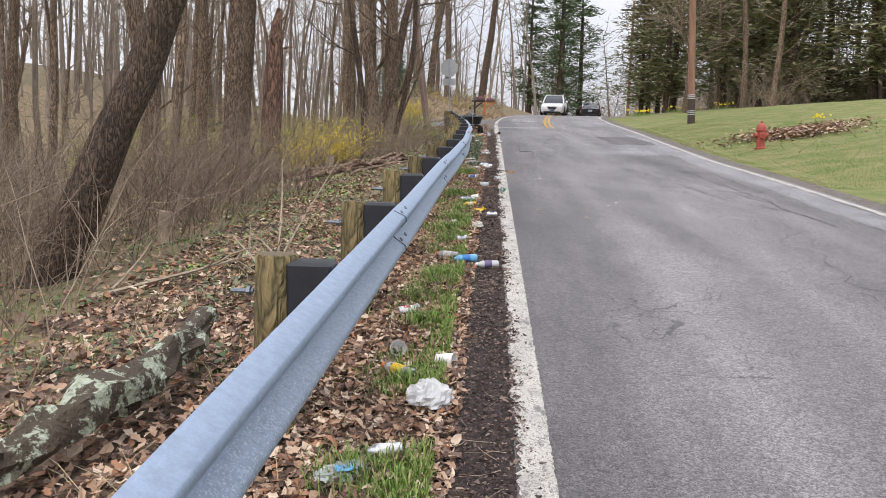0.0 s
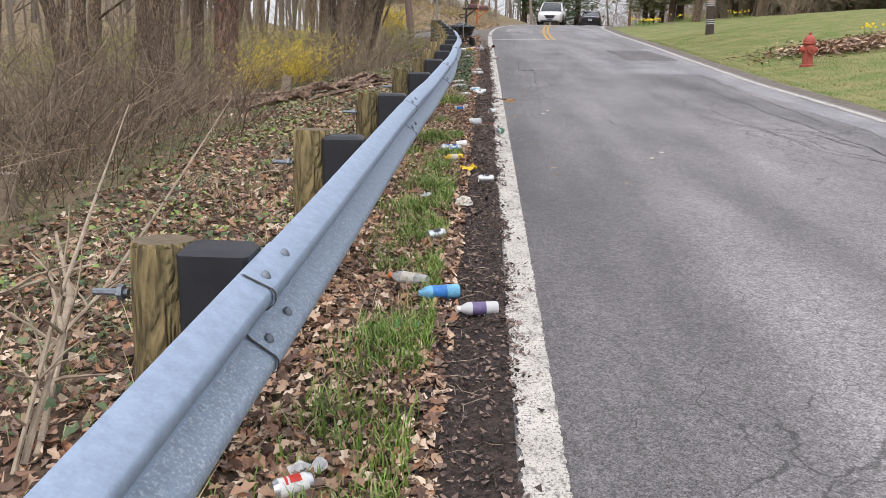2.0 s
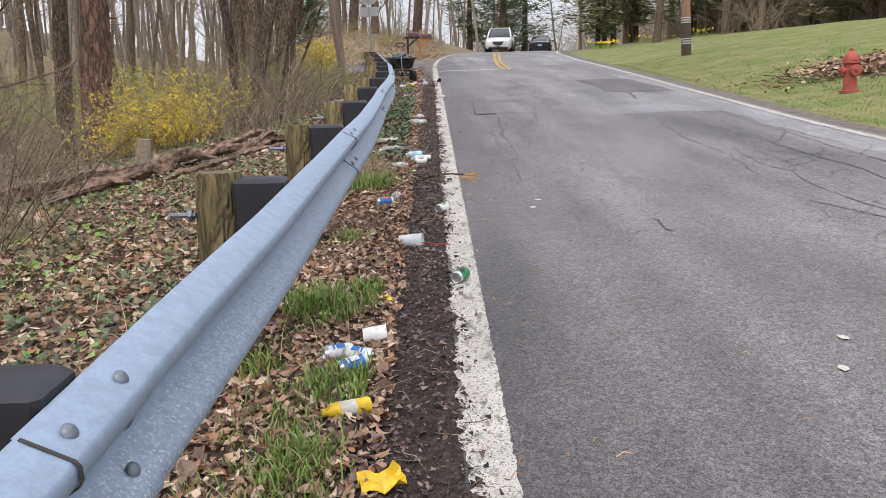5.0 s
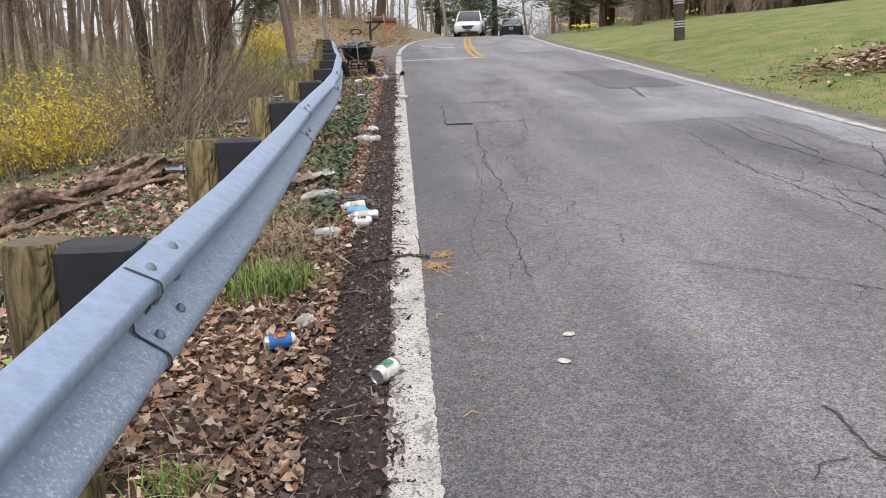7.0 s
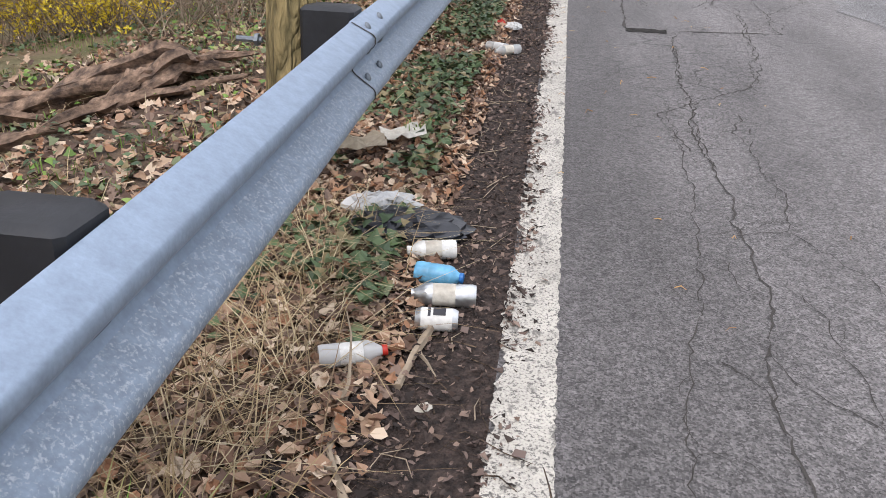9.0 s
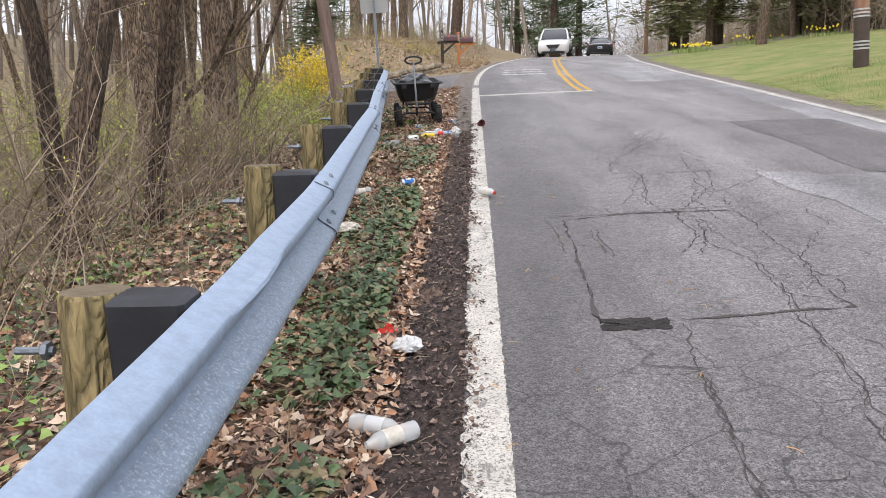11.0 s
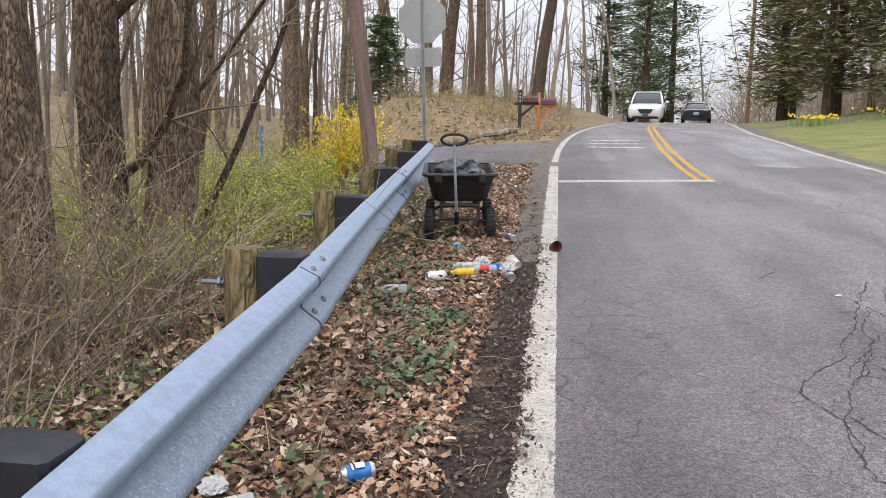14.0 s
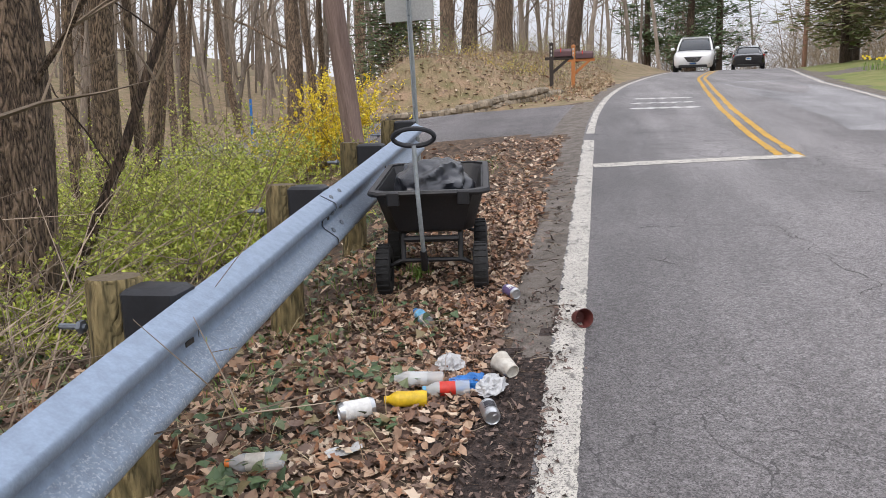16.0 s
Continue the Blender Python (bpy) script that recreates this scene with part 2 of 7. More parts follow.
SPRING = palette(material("young_leaves", (0.1, 0.2, 0.1), 0.6, bump=0), [(0.48, 0.54, 0.08), (0.38, 0.46, 0.07), (0.56, 0.57, 0.12), (0.30, 0.36, 0.06)])
NEEDLE = palette(material("needles", (0.1, 0.2, 0.1), 0.7, bump=0), [(0.105, 0.165, 0.075), (0.135, 0.195, 0.09), (0.08, 0.13, 0.06), (0.17, 0.21, 0.11)])
NEEDLE_DULL = palette(material("dull_needles", (0.1, 0.2, 0.1), 0.7, bump=0), [(0.19, 0.205, 0.085), (0.14, 0.175, 0.065), (0.23, 0.215, 0.11), (0.26, 0.215, 0.14)])
POLE = material("utility_pole_wood", (0.30, 0.17, 0.11), 0.9, scale=3, second=(0.20, 0.11, 0.075), bump=0.6, bump_scale=30, stretch=(3, 3, 0.2), fine=0.2)
POLE_GREY = material("weathered_pole_wood", (0.30, 0.215, 0.185), 0.9, scale=4, second=(0.17, 0.115, 0.10), bump=0.8, bump_scale=30, stretch=(3, 3, 0.2), fine=0.25)
POLE_FOOT = material("tarred_wood", (0.075, 0.055, 0.045), 0.9, bump=0.5)
SIGN_BACK = material("sign_back_aluminium", (0.46, 0.47, 0.47), 0.5, 0.4, vary=0.1, scale=3, bump=0.05)
SIGN_POST = material("sign_post_steel", (0.40, 0.44, 0.47), 0.5, 0.5, vary=0.15, scale=6, bump=0.1)
DARK_WOOD = material("dark_stained_wood", (0.045, 0.035, 0.03), 0.85, scale=5, bump=0.5, stretch=(3, 3, 0.4))
ORANGE_WOOD = material("orange_cedar", (0.50, 0.19, 0.06), 0.8, scale=5, bump=0.4, stretch=(3, 3, 0.4))
MAILBOX = material("maroon_painted_metal", (0.10, 0.05, 0.055), 0.45, 0.2, scale=6, bump=0.05)
BLACK = material("black_metal", (0.02, 0.02, 0.022), 0.5, 0.3, bump=0.1)
TYRE = material("tyre_rubber", (0.02, 0.02, 0.021), 0.85, bump=0.4, bump_scale=60)
TUB = material("black_poly_tub", (0.018, 0.018, 0.021), 0.5, vary=0.4, scale=5, bump=0.15, fine=0.2)
BAG = material("black_bin_liner", (0.03, 0.033, 0.042), 0.28, vary=0.3, scale=6, bump=0.6, bump_scale=14)
STONE = material("wall_stone", (0.30, 0.25, 0.19), 0.95, scale=5, second=(0.15, 0.13, 0.10), bump=0.8, bump_scale=25, obj=0.35)
HYDRANT = material("faded_red_paint", (0.42, 0.085, 0.06), 0.65, scale=8, second=(0.28, 0.06, 0.045), bump=0.2)
WHITE = material("white_plastic", (0.78, 0.78, 0.76), 0.45, vary=0.1, scale=20, bump=0.1)
PAPER = material("dirty_paper", (0.66, 0.64, 0.58), 0.8, scale=18, second=(0.48, 0.44, 0.38), bump=0.3)
CARD = material("wet_cardboard", (0.40, 0.34, 0.26), 0.9, scale=12, second=(0.30, 0.25, 0.18), bump=0.3)
SILVER = material("can_aluminium", (0.66, 0.68, 0.70), 0.3, 0.85, vary=0.15, scale=20, bump=0.15)
RED = material("red_plastic", (0.62, 0.035, 0.02), 0.4, bump=0.05)
ORANGE = material("orange_plastic", (0.75, 0.20, 0.03), 0.4, bump=0.05)
BLUE = material("blue_label", (0.03, 0.20, 0.58), 0.4, vary=0.3, scale=25, bump=0.05)
SKYBLUE = material("light_blue_label", (0.16, 0.46, 0.72), 0.4, vary=0.3, scale=25, bump=0.05)
GREEN = material("green_label", (0.04, 0.28, 0.12), 0.4, vary=0.3, scale=25, bump=0.05)
YELLOW = material("yellow_label", (0.75, 0.50, 0.02), 0.45, vary=0.2, scale=25, bump=0.05)
MAROON = material("maroon_paper_cup", (0.14, 0.035, 0.03), 0.6, scale=20, bump=0.1)
PURPLE = material("purple_label", (0.16, 0.12, 0.26), 0.4, vary=0.3, scale=25, bump=0.05)
INK = material("dark_print", (0.03, 0.03, 0.04), 0.5, bump=0)
CLEAR = glassy("clear_plastic", (0.85, 0.9, 0.92), 0.12, 0.35)
COLA = glassy("cola_residue", (0.06, 0.025, 0.02), 0.12, 0.9)
FILM = glassy("thin_white_bag", (0.66, 0.67, 0.68), 0.3, 0.75)
CAR_BLACK = material("black_car_paint", (0.008, 0.008, 0.010), 0.25, bump=0, fine=0, vary=0.1, clear=1.0)
CAR_WHITE = material("white_car_paint", (0.72, 0.73, 0.74), 0.3, bump=0, fine=0, vary=0.03, clear=1.0)
CAR_GLASS = glassy("dark_car_glass", (0.02, 0.025, 0.03), 0.03)
CHROME = material("chrome", (0.75, 0.76, 0.78), 0.15, 1.0, bump=0, fine=0, vary=0.05)
TRIM = material("dark_car_trim", (0.02, 0.02, 0.02), 0.6, bump=0)
TAIL = material("red_tail_lamp", (0.50, 0.012, 0.01), 0.15, bump=0, clear=0.6)
LAMP = material("headlamp_lens", (0.65, 0.68, 0.7), 0.08, 0.4, bump=0)


def road_wear(m, dark_edge=False):
    """Bright stone specks, long worn bands, hair cracks in places, and a darker band along the left edge."""
    n, l = m.node_tree.nodes, m.node_tree.links
    bs = n["Principled BSDF"]
    src = bs.inputs["Base Color"].links[0].from_socket
    tc = n.new("ShaderNodeTexCoord")

    def math_node(op, a, b, clamp=False):
        k = n.new("ShaderNodeMath")
        k.operation, k.use_clamp = op, clamp
        for i, x in enumerate((a, b)):
            if isinstance(x, (int, float)):
                k.inputs[i].default_value = x
            else:
                l.new(x, k.inputs[i])
        return k.outputs[0]

    def tex(scale, detail, stretch, rough=0.5):
        mp = n.new("ShaderNodeMapping")
        mp.inputs["Scale"].default_value = stretch
        l.new(tc.outputs["Object"], mp.inputs[0])
        t = n.new("ShaderNodeTexNoise")
        t.inputs["Scale"].default_value, t.inputs["Detail"].default_value, t.inputs["Roughness"].default_value = scale, detail, rough
        l.new(mp.outputs[0], t.inputs["Vector"])
        return t

    stones = n.new("ShaderNodeTexVoronoi")
    stones.inputs["Scale"].default_value = 190
    l.new(tc.outputs["Object"], stones.inputs["Vector"])
    sep = n.new("ShaderNodeSeparateColor")
    l.new(stones.outputs["Color"], sep.inputs[0])
    speck = math_node("MULTIPLY_ADD", sep.outputs[0], 1.25)
    n[speck.node.name].inputs[2].default_value = 0.375
    grit = n.new("ShaderNodeTexVoronoi")
    grit.inputs["Scale"].default_value = 58
    l.new(tc.outputs["Object"], grit.inputs["Vector"])
    sep2 = n.new("ShaderNodeSeparateColor")
    l.new(grit.outputs["Color"], sep2.inputs[0])
    coarse = math_node("MULTIPLY_ADD", sep2.outputs[0], 0.5)
    n[coarse.node.name].inputs[2].default_value = 0.75
    speck = math_node("MULTIPLY", speck, coarse)
    bands = tex(1.5, 3, (1, 0.05, 1)).outputs["Fac"]
    blot = tex(1.1, 6, (1, 0.5, 1), 0.65).outputs["Fac"]
    wide = math_node("ADD", math_node("MULTIPLY", bands, 1.3), math_node("MULTIPLY", blot, 0.9))
    tone = math_node("MULTIPLY", speck, math_node("SUBTRACT", wide, 0.12))
    warp = tex(2.2, 4, (1, 1, 1))
    vm = n.new("ShaderNodeVectorMath")
    vm.operation = "MULTIPLY_ADD"
    vm.inputs[1].default_value = (0.55, 0.55, 0)
    l.new(warp.outputs["Color"], vm.inputs[0])
    l.new(tc.outputs["Object"], vm.inputs[2])
    net = n.new("ShaderNodeTexVoronoi")
    net.feature = "DISTANCE_TO_EDGE"
    net.inputs["Scale"].default_value = 2.1
    l.new(vm.outputs[0], net.inputs["Vector"])
    where = tex(0.45, 2, (1, 0.6, 1)).outputs["Fac"]
    gap = math_node("MULTIPLY", math_node("SUBTRACT", where, 0.52), 0.07, True)
    line = math_node("LESS_THAN", net.outputs["Distance"], gap)
    keep = math_node("SUBTRACT", 1.0, math_node("MULTIPLY", line, 0.5))
    hsv = n.new("ShaderNodeHueSaturation")
    l.new(src, hsv.inputs["Color"])
    value = math_node("MULTIPLY", tone, keep)
    if dark_edge:
        xyz, edge = n.new("ShaderNodeSeparateXYZ"), n.new("ShaderNodeMapRange")
        l.new(tc.outputs["Object"], xyz.inputs[0])
        l.new(math_node("ADD", xyz.outputs[0], math_node("MULTIPLY", tex(2.5, 5, (1, 0.3, 1)).outputs["Fac"], 0.5)), edge.inputs["Value"])
        for key, val in (("From Min", 0.5), ("From Max", 1.25), ("To Min", 0.7), ("To Max", 1.0)):
            edge.inputs[key].default_value = val
        value = math_node("MULTIPLY", value, edge.outputs[0])
    l.new(value, hsv.inputs["Value"])
    l.new(hsv.outputs[0], bs.inputs["Base Color"])


road_wear(ASPHALT, True)
road_wear(ASPHALT_DARK)
road_wear(ASPHALT_PALE)


# ---- building helpers ----
class Mesh:
    """Collects vertices and faces of one mesh."""

    def __init__(self):
        self.v, self.f, self.m = [], [], []

    def add(self, verts, faces, mat=0):
        o = len(self.v)
        self.v += [tuple(p) for p in verts]
        self.f += [tuple(i + o for i in f) for f in faces]
        self.m += [mat] * len(faces)

    def tube(self, pts, radii, n=8, cap=True, mat=0, rough=0.0):
        """A tapered tube along a line of points."""
        pts = [Vector(p) for p in pts]
        verts, k = [], len(pts)
        d0 = (pts[1] - pts[0]).normalized()
        side = d0.cross(Vector((0, 0, 1)) if abs(d0.z) < 0.9 else Vector((1, 0, 0))).normalized()
        for i, p in enumerate(pts):
            d = (pts[min(i + 1, k - 1)] - pts[max(i - 1, 0)]).normalized()
            side = (side - d * side.dot(d)).normalized()
            up = d.cross(side)
            for j in range(n):
                a = 2 * math.pi * j / n
                r = radii[i] * (1 + (random.uniform(-rough, rough) if rough else 0))
                verts.append(p + side * (r * math.cos(a)) + up * (r * math.sin(a)))
        faces = [(i * n + j, i * n + (j + 1) % n, (i + 1) * n + (j + 1) % n, (i + 1) * n + j) for i in range(k - 1) for j in range(n)]
        if cap:
            faces += [tuple(range(n))[::-1], tuple((k - 1) * n + j for j in range(n))]
        self.add(verts, faces, mat)

    def box(self, x0, y0, z0, x1, y1, z1, bevel=0.0, mat=0):
        b = min(bevel, (x1 - x0) / 3, (y1 - y0) / 3, (z1 - z0) / 3)
        if b <= 0:
            c = [(x, y, z) for z in (z0, z1) for y in (y0, y1) for x in (x0, x1)]
            self.add(c, [(0, 2, 3, 1), (4, 5, 7, 6), (0, 1, 5, 4), (2, 6, 7, 3), (0, 4, 6, 2), (1, 3, 7, 5)], mat)
            return
        rings = []
        for z, k in ((z0, b), (z0 + b, 0), (z1 - b, 0), (z1, b)):
            xa, xb, ya, yb = x0 + k, x1 - k, y0 + k, y1 - k
            rings.append([(xa + b, ya, z), (xb - b, ya, z), (xb, ya + b, z), (xb, yb - b, z), (xb - b, yb, z), (xa + b, yb, z), (xa, yb - b, z), (xa, ya + b, z)])
        self.loft(rings, mat)

    def loft(self, rings, mat=0, cap=True):
        n = len(rings[0])
        faces = [(i * n + j, i * n + (j + 1) % n, (i + 1) * n + (j + 1) % n, (i + 1) * n + j) for i in range(len(rings) - 1) for j in range(n)]
        if cap:
            faces += [tuple(range(n))[::-1], tuple((len(rings) - 1) * n + j for j in range(n))]
        self.add([p for r in rings for p in r], faces, mat)

    def spin(self, profile, n=20, mat=0, m=None, cap=True):
        """A turned shape about z from (radius, height) pairs."""
        rings = [[Vector((r * math.cos(2 * math.pi * j / n), r * math.sin(2 * math.pi * j / n), z)) for j in range(n)] for r, z in profile]
        if m is not None:
            rings = [[m @ p for p in r] for r in rings]
        self.loft(rings, mat, cap)

    def data(self, name, mats, smooth=False):
        me = bpy.data.meshes.new(name)
        me.from_pydata(self.v, [], self.f)
        for m in (mats if isinstance(mats, (list, tuple)) else [mats]):
            me.materials.append(m)
        me.polygons.foreach_set("material_index", self.m)
        if smooth:
            me.polygons.foreach_set("use_smooth", [True] * len(self.f))
            me.set_sharp_from_angle(angle=radians(40))
        me.update()
        return me


def part(name, mesh, mats, parent=None, label="", smooth=True):
    ob = new(name, mesh.data(name, mats, smooth))
    if parent is not None:
        ob.parent = parent
    return tagged(ob, label)


def thing(name, m, label, category, group="", kind=""):
    ob = new(name)
    ob.empty_display_size = 0.1
    ob.matrix_basis = m
    return tagged(ob, label, category, group, kind)


def smoothstep(a, b, x):
    t = min(1, max(0, (x - a) / (b - a)))
    return t * t * (3 - 2 * t)


def left_line(v):
    return 0.0048 * max(0, v - 34) ** 2 if v < 52 else 1.555 + 0.165 * (v - 52)


def right_line(v):
    return float(np.interp(v, (-60, 13, 17, 20, 24, 28, 32, 38, 46, 52), (4.85, 4.8, 4.72, 4.82, 4.98, 5.15, 5.3, 5.45, 5.95, 6.8))) if v < 52 else 6.8 + 0.165 * (v - 52)


def middle_line(v):
    return float(np.interp(v, (30, 34, 38.3, 44, 51, 54), (2.22, 2.24, 2.44, 2.85, 3.45, 3.9))) if v < 54 else 3.9 + 0.165 * (v - 54)


def crest(v):
    if v < -30:
        return 0.1 * (-30 - v)
    w = max(0, v - CREST_AT)
    e = 0.14 / (2 * CREST_K)
    return -CREST_K * w * w if w < e else -CREST_K * e * e - 0.14 * (w - e)


CREST_AT, CREST_K = 40.0, 0.0007


def drive_mid(u):
    """The middle of the side road, along v, by u."""
    return 38.0 - 0.05 * u


def height(u, v):
    """The ground above the plane of the road."""
    base = crest(v)
    a, b = left_line(v) - 0.09, right_line(v) + 0.15
    if a <= u <= b:
        return base
    if u > b:
        d = u - b
        lift = 0.17 * max(0, d - 0.9) if d < 9 else 1.377 + 0.05 * (d - 9)
        lift = min(lift, 4.5) * (1 - 0.4 * smoothstep(30, 50, v))
        return base - 0.02 * smoothstep(0, 0.3, d) + lift + 0.05 * noise.noise((u * 0.4, v * 0.4, 0)) * smoothstep(0.5, 2, d)
    d = a - u
    clod = (noise.noise((u * 9, v * 9, 7)) * 0.011 + noise.noise((u * 17, v * 17, 8)) * 0.006) * smoothstep(0.0, 0.08, d) if d < 1.5 and -1 < v < 34 else 0
    rough = clod + noise.noise((u * 1.1, v * 1.1, 3)) * 0.06 + noise.noise((u * 4, v * 4, 5)) * 0.02
    low = -0.02 * smoothstep(0, 0.2, d) - 0.05 * smoothstep(0.3, 1.0, d) - (0.13 + 0.06 * smoothstep(18, 22, v)) * max(0, min(d, 4.5) - 1.0) - 0.2 * smoothstep(6, 13, v) * max(0, min(d, 7.5) - 4.5) - 0.05 * max(0, min(d, 22) - 7.5) - 0.01 * max(0, d - 22) + 0.24 * max(0, min(d, 70) - 26)
    high = 0.25 * smoothstep(1.4, 2.5, d) + 0.32 * max(0, min(d, 5.5) - 2.0)
    high += (low - high) * smoothstep(4.2, 9.5, d)
    k = smoothstep(40.8, 44.5, v)
    hgt = low * (1 - k) + high * k
    dv = abs(v - drive_mid(u))
    road = (1 - smoothstep(2.6, 3.6, dv)) * (1 - smoothstep(9, 12, d))
    drive = -0.05 * d if d < 3 else -0.15 - 0.09 * (min(d, 20) - 3)
    hgt = (hgt + clod * (1 - smoothstep(0.2, 1.2, d)) + rough * smoothstep(0.2, 1.2, d)) * (1 - road) + drive * road
    return base + hgt


def on_road(u, v, dh=0.0, turn=0.0):
    """A pose that lies on the ground, turned about its normal."""
    return TILTED @ pose(u, v, height(u, v) + dh, 0, 0, turn)


def upright(u, v, dh=0.0, turn=0.0, lean_x=0.0, lean_y=0.0):
    """A pose that stands plumb on the ground."""
    p = TILTED @ Vector((u, v, height(u, v)))
    return pose(p.x, p.y, p.z + dh, lean_x, lean_y, turn)


# ---- ground ----
def ground_sheet():
    vs = [-2500, -900, -300, -120, -60, -30, -15] + list(np.arange(-8, 0, 0.4)) + list(np.arange(0, 33, 0.13)) + list(np.arange(33, 36, 0.33)) + list(np.arange(36, 66, 0.6)) + list(np.arange(66, 120, 3)) + [130, 150, 180, 230, 300, 450, 700, 1200, 2500]
    lefts = [-2500, -900, -350, -150, -80, -55, -42, -33, -26, -21, -17, -14, -11.5, -9.5, -8, -7, -6.2, -5.5, -4.9, -4.3, -3.8, -3.35, -2.95, -2.6, -2.3, -2.0, -1.75, -1.5, -1.28, -1.08, -0.9, -0.74, -0.66, -0.58, -0.51, -0.44, -0.38, -0.32, -0.26, -0.2, -0.14]
    rights = [0.22, 0.42, 0.65, 1.0, 1.5, 2.2, 3, 4, 5.2, 6.6, 8.2, 10, 12.5, 16, 21, 28, 38, 55, 90, 180, 500, 2500]
    mesh = Mesh()
    rows = []
    for v in vs:
        a, b = left_line(v) - 0.09, right_line(v) + 0.15
        us = [a + 0.075 + x for x in lefts] + [a] + [a + (b - a) * k / 8 for k in range(1, 8)] + [b] + [b + x for x in rights]
        rows.append([(u, v, height(u, v)) for u in us])
    n = len(rows[0])
    nl = len(lefts)
    for r in rows:
        mesh.v += [tuple(TILTED @ Vector(p)) for p in r]
    for i in range(len(rows) - 1):
        for j in range(n - 1):
            u = (rows[i][j][0] + rows[i][j + 1][0]) / 2
            v = (rows[i][j][1] + rows[i + 1][j][1]) / 2
            mesh.f.append((i * n + j, i * n + j + 1, (i + 1) * n + j + 1, (i + 1) * n + j))
            edge = left_line(v) - 0.09 - u
            jag = 0.22 * noise.noise((u * 3, v * 1.9, 9)) + 0.14 * noise.noise((u, v * 5, 2))
            if nl <= j < nl + 8:
                k = 0
            elif j < nl:
                if abs(v - drive_mid(u)) < 2.9 and edge < 10.5:
                    k = 1 if edge > 0.5 else 5
                elif edge + jag < (0.34 if v < 20 else 0.28):
                    k = 2 if v + 9 * jag < 26.5 else 5
                elif v > 41.3 and edge < 40:
                    k = 6
                elif edge < 3.2 + 6 * jag:
                    k = 3
                else:
                    k = 4
            else:
                d = u - right_line(v) - 0.15
                k = 5 if d + 0.7 * jag < 0.45 else 7
                if 51 < v - 0.25 * d < 54.5 and d < 30:
                    k = 5
            mesh.m.append(k)
    return tagged(part("ground", mesh, [ASPHALT, ASPHALT_DARK, SOIL, LITTERED, WOODS, GRAVEL, BANK, LAWN]), "asphalt road on a hill between leafy verge and lawn", "ground", kind="structure")


ground_sheet()


def ribbon(path, width, dh, mats, name, label, jag=0.0, step=0.12, kind="structure", parent=None):
    """A thin painted or cut band along the road."""
    mesh = Mesh()
    pts = []
    for (u0, v0), (u1, v1) in zip(path, path[1:]):
        k = max(1, int(math.hypot(u1 - u0, v1 - v0) / step))
        pts += [(u0 + (u1 - u0) * i / k, v0 + (v1 - v0) * i / k) for i in range(k)]
    pts.append(path[-1])
    for i, (u, v) in enumerate(pts):
        a, b = pts[max(0, i - 1)], pts[min(len(pts) - 1, i + 1)]
        d = Vector((b[0] - a[0], b[1] - a[1])).normalized()
        w = width(i / len(pts)) if callable(width) else width
        l, r = w / 2 + random.uniform(-2.5 * jag, 2 * jag), w / 2 + random.uniform(-jag, jag)
        l += 4 * jag * noise.noise((u * 2.0, v * 2.3, 5.0)) + 4 * jag * noise.noise((u, v * 9.0, 1.0)) - 4 * jag * max(0, noise.noise((u, v * 0.9, 2.0)))
        for s in (-l, r):
            x, y = u + d.y * s, v - d.x * s
            mesh.v.append(tuple(TILTED @ Vector((x, y, crest(y) + dh))))
    mesh.f = [(2 * i, 2 * i + 1, 2 * i + 3, 2 * i + 2) for i in range(len(pts) - 1)]
    mesh.m = [0] * len(mesh.f)
    return tagged(part(name, mesh, mats, parent), label, "" if parent else "road marking", kind=kind)


ribbon([(left_line(v) - 0.012, v) for v in list(np.arange(-20, 34.2, 0.6))], 0.15, 0.004, WHITE_LINE, "edge_line", "worn white edge line along the asphalt", 0.005, 0.02)
ribbon([(left_line(v), v) for v in np.arange(34.8, 70, 0.8)], 0.12, 0.004, WHITE_LINE, "edge_line", "worn white edge line along the asphalt", 0.006, 0.1)
ribbon([(right_line(v), v) for v in np.arange(-20, 70, 0.8)], 0.12, 0.004, WHITE_LINE, "edge_line", "worn white edge line beside the lawn", 0.006, 0.1)
for side in (-0.10, 0.10):
    ribbon([(middle_line(v) + side, v) for v in np.arange(32.1, 75, 0.8)], 0.10, 0.004, YELLOW_LINE, "centre_line", "double yellow centre line", 0.004, 0.1)
ribbon([(0.06, 31.62), (1.15, 31.9), (2.36, 32.15)], 0.26, 0.0045, WHITE_LINE, "stop_line", "thick white stop line across one lane", 0.008, 0.05)
for i, u in enumerate((0.75, 1.0, 1.25, 1.5, 1.75)):
    for v, w in ((39.0, 0.26), (40.3, 0.2), (41.6, 0.26)):
        ribbon([(u + left_line(v) - 0.1, v - 0.12), (u + left_line(v) + 0.09, v + 0.1)], w, 0.004, LINE_FADED, "road_letter_stroke", "faded stroke of white road lettering", 0.01, 0.08)


def patch(u0, v0, u1, v1, mats, name, label, dh=0.003, jag=0.05):
    mesh = Mesh()
    n = 28
    ring = []
    for k in range(n):
        t = 4 * k / n
        s, f = int(t), t - int(t)
        x, y = ((f, 0), (1, f), (1 - f, 1), (0, 1 - f))[s]
        ring.append((u0 + (u1 - u0) * x + random.uniform(-jag, jag), v0 + (v1 - v0) * y + random.uniform(-jag, jag)))
    cx, cy = (u0 + u1) / 2, (v0 + v1) / 2
    mesh.add([TILTED @ Vector((x, y, crest(y) + dh)) for x, y in ring + [(cx, cy)]], [(k, (k + 1) % n, n) for k in range(n)])
    return tagged(part(name, mesh, mats), label, "road patch", kind="structure")


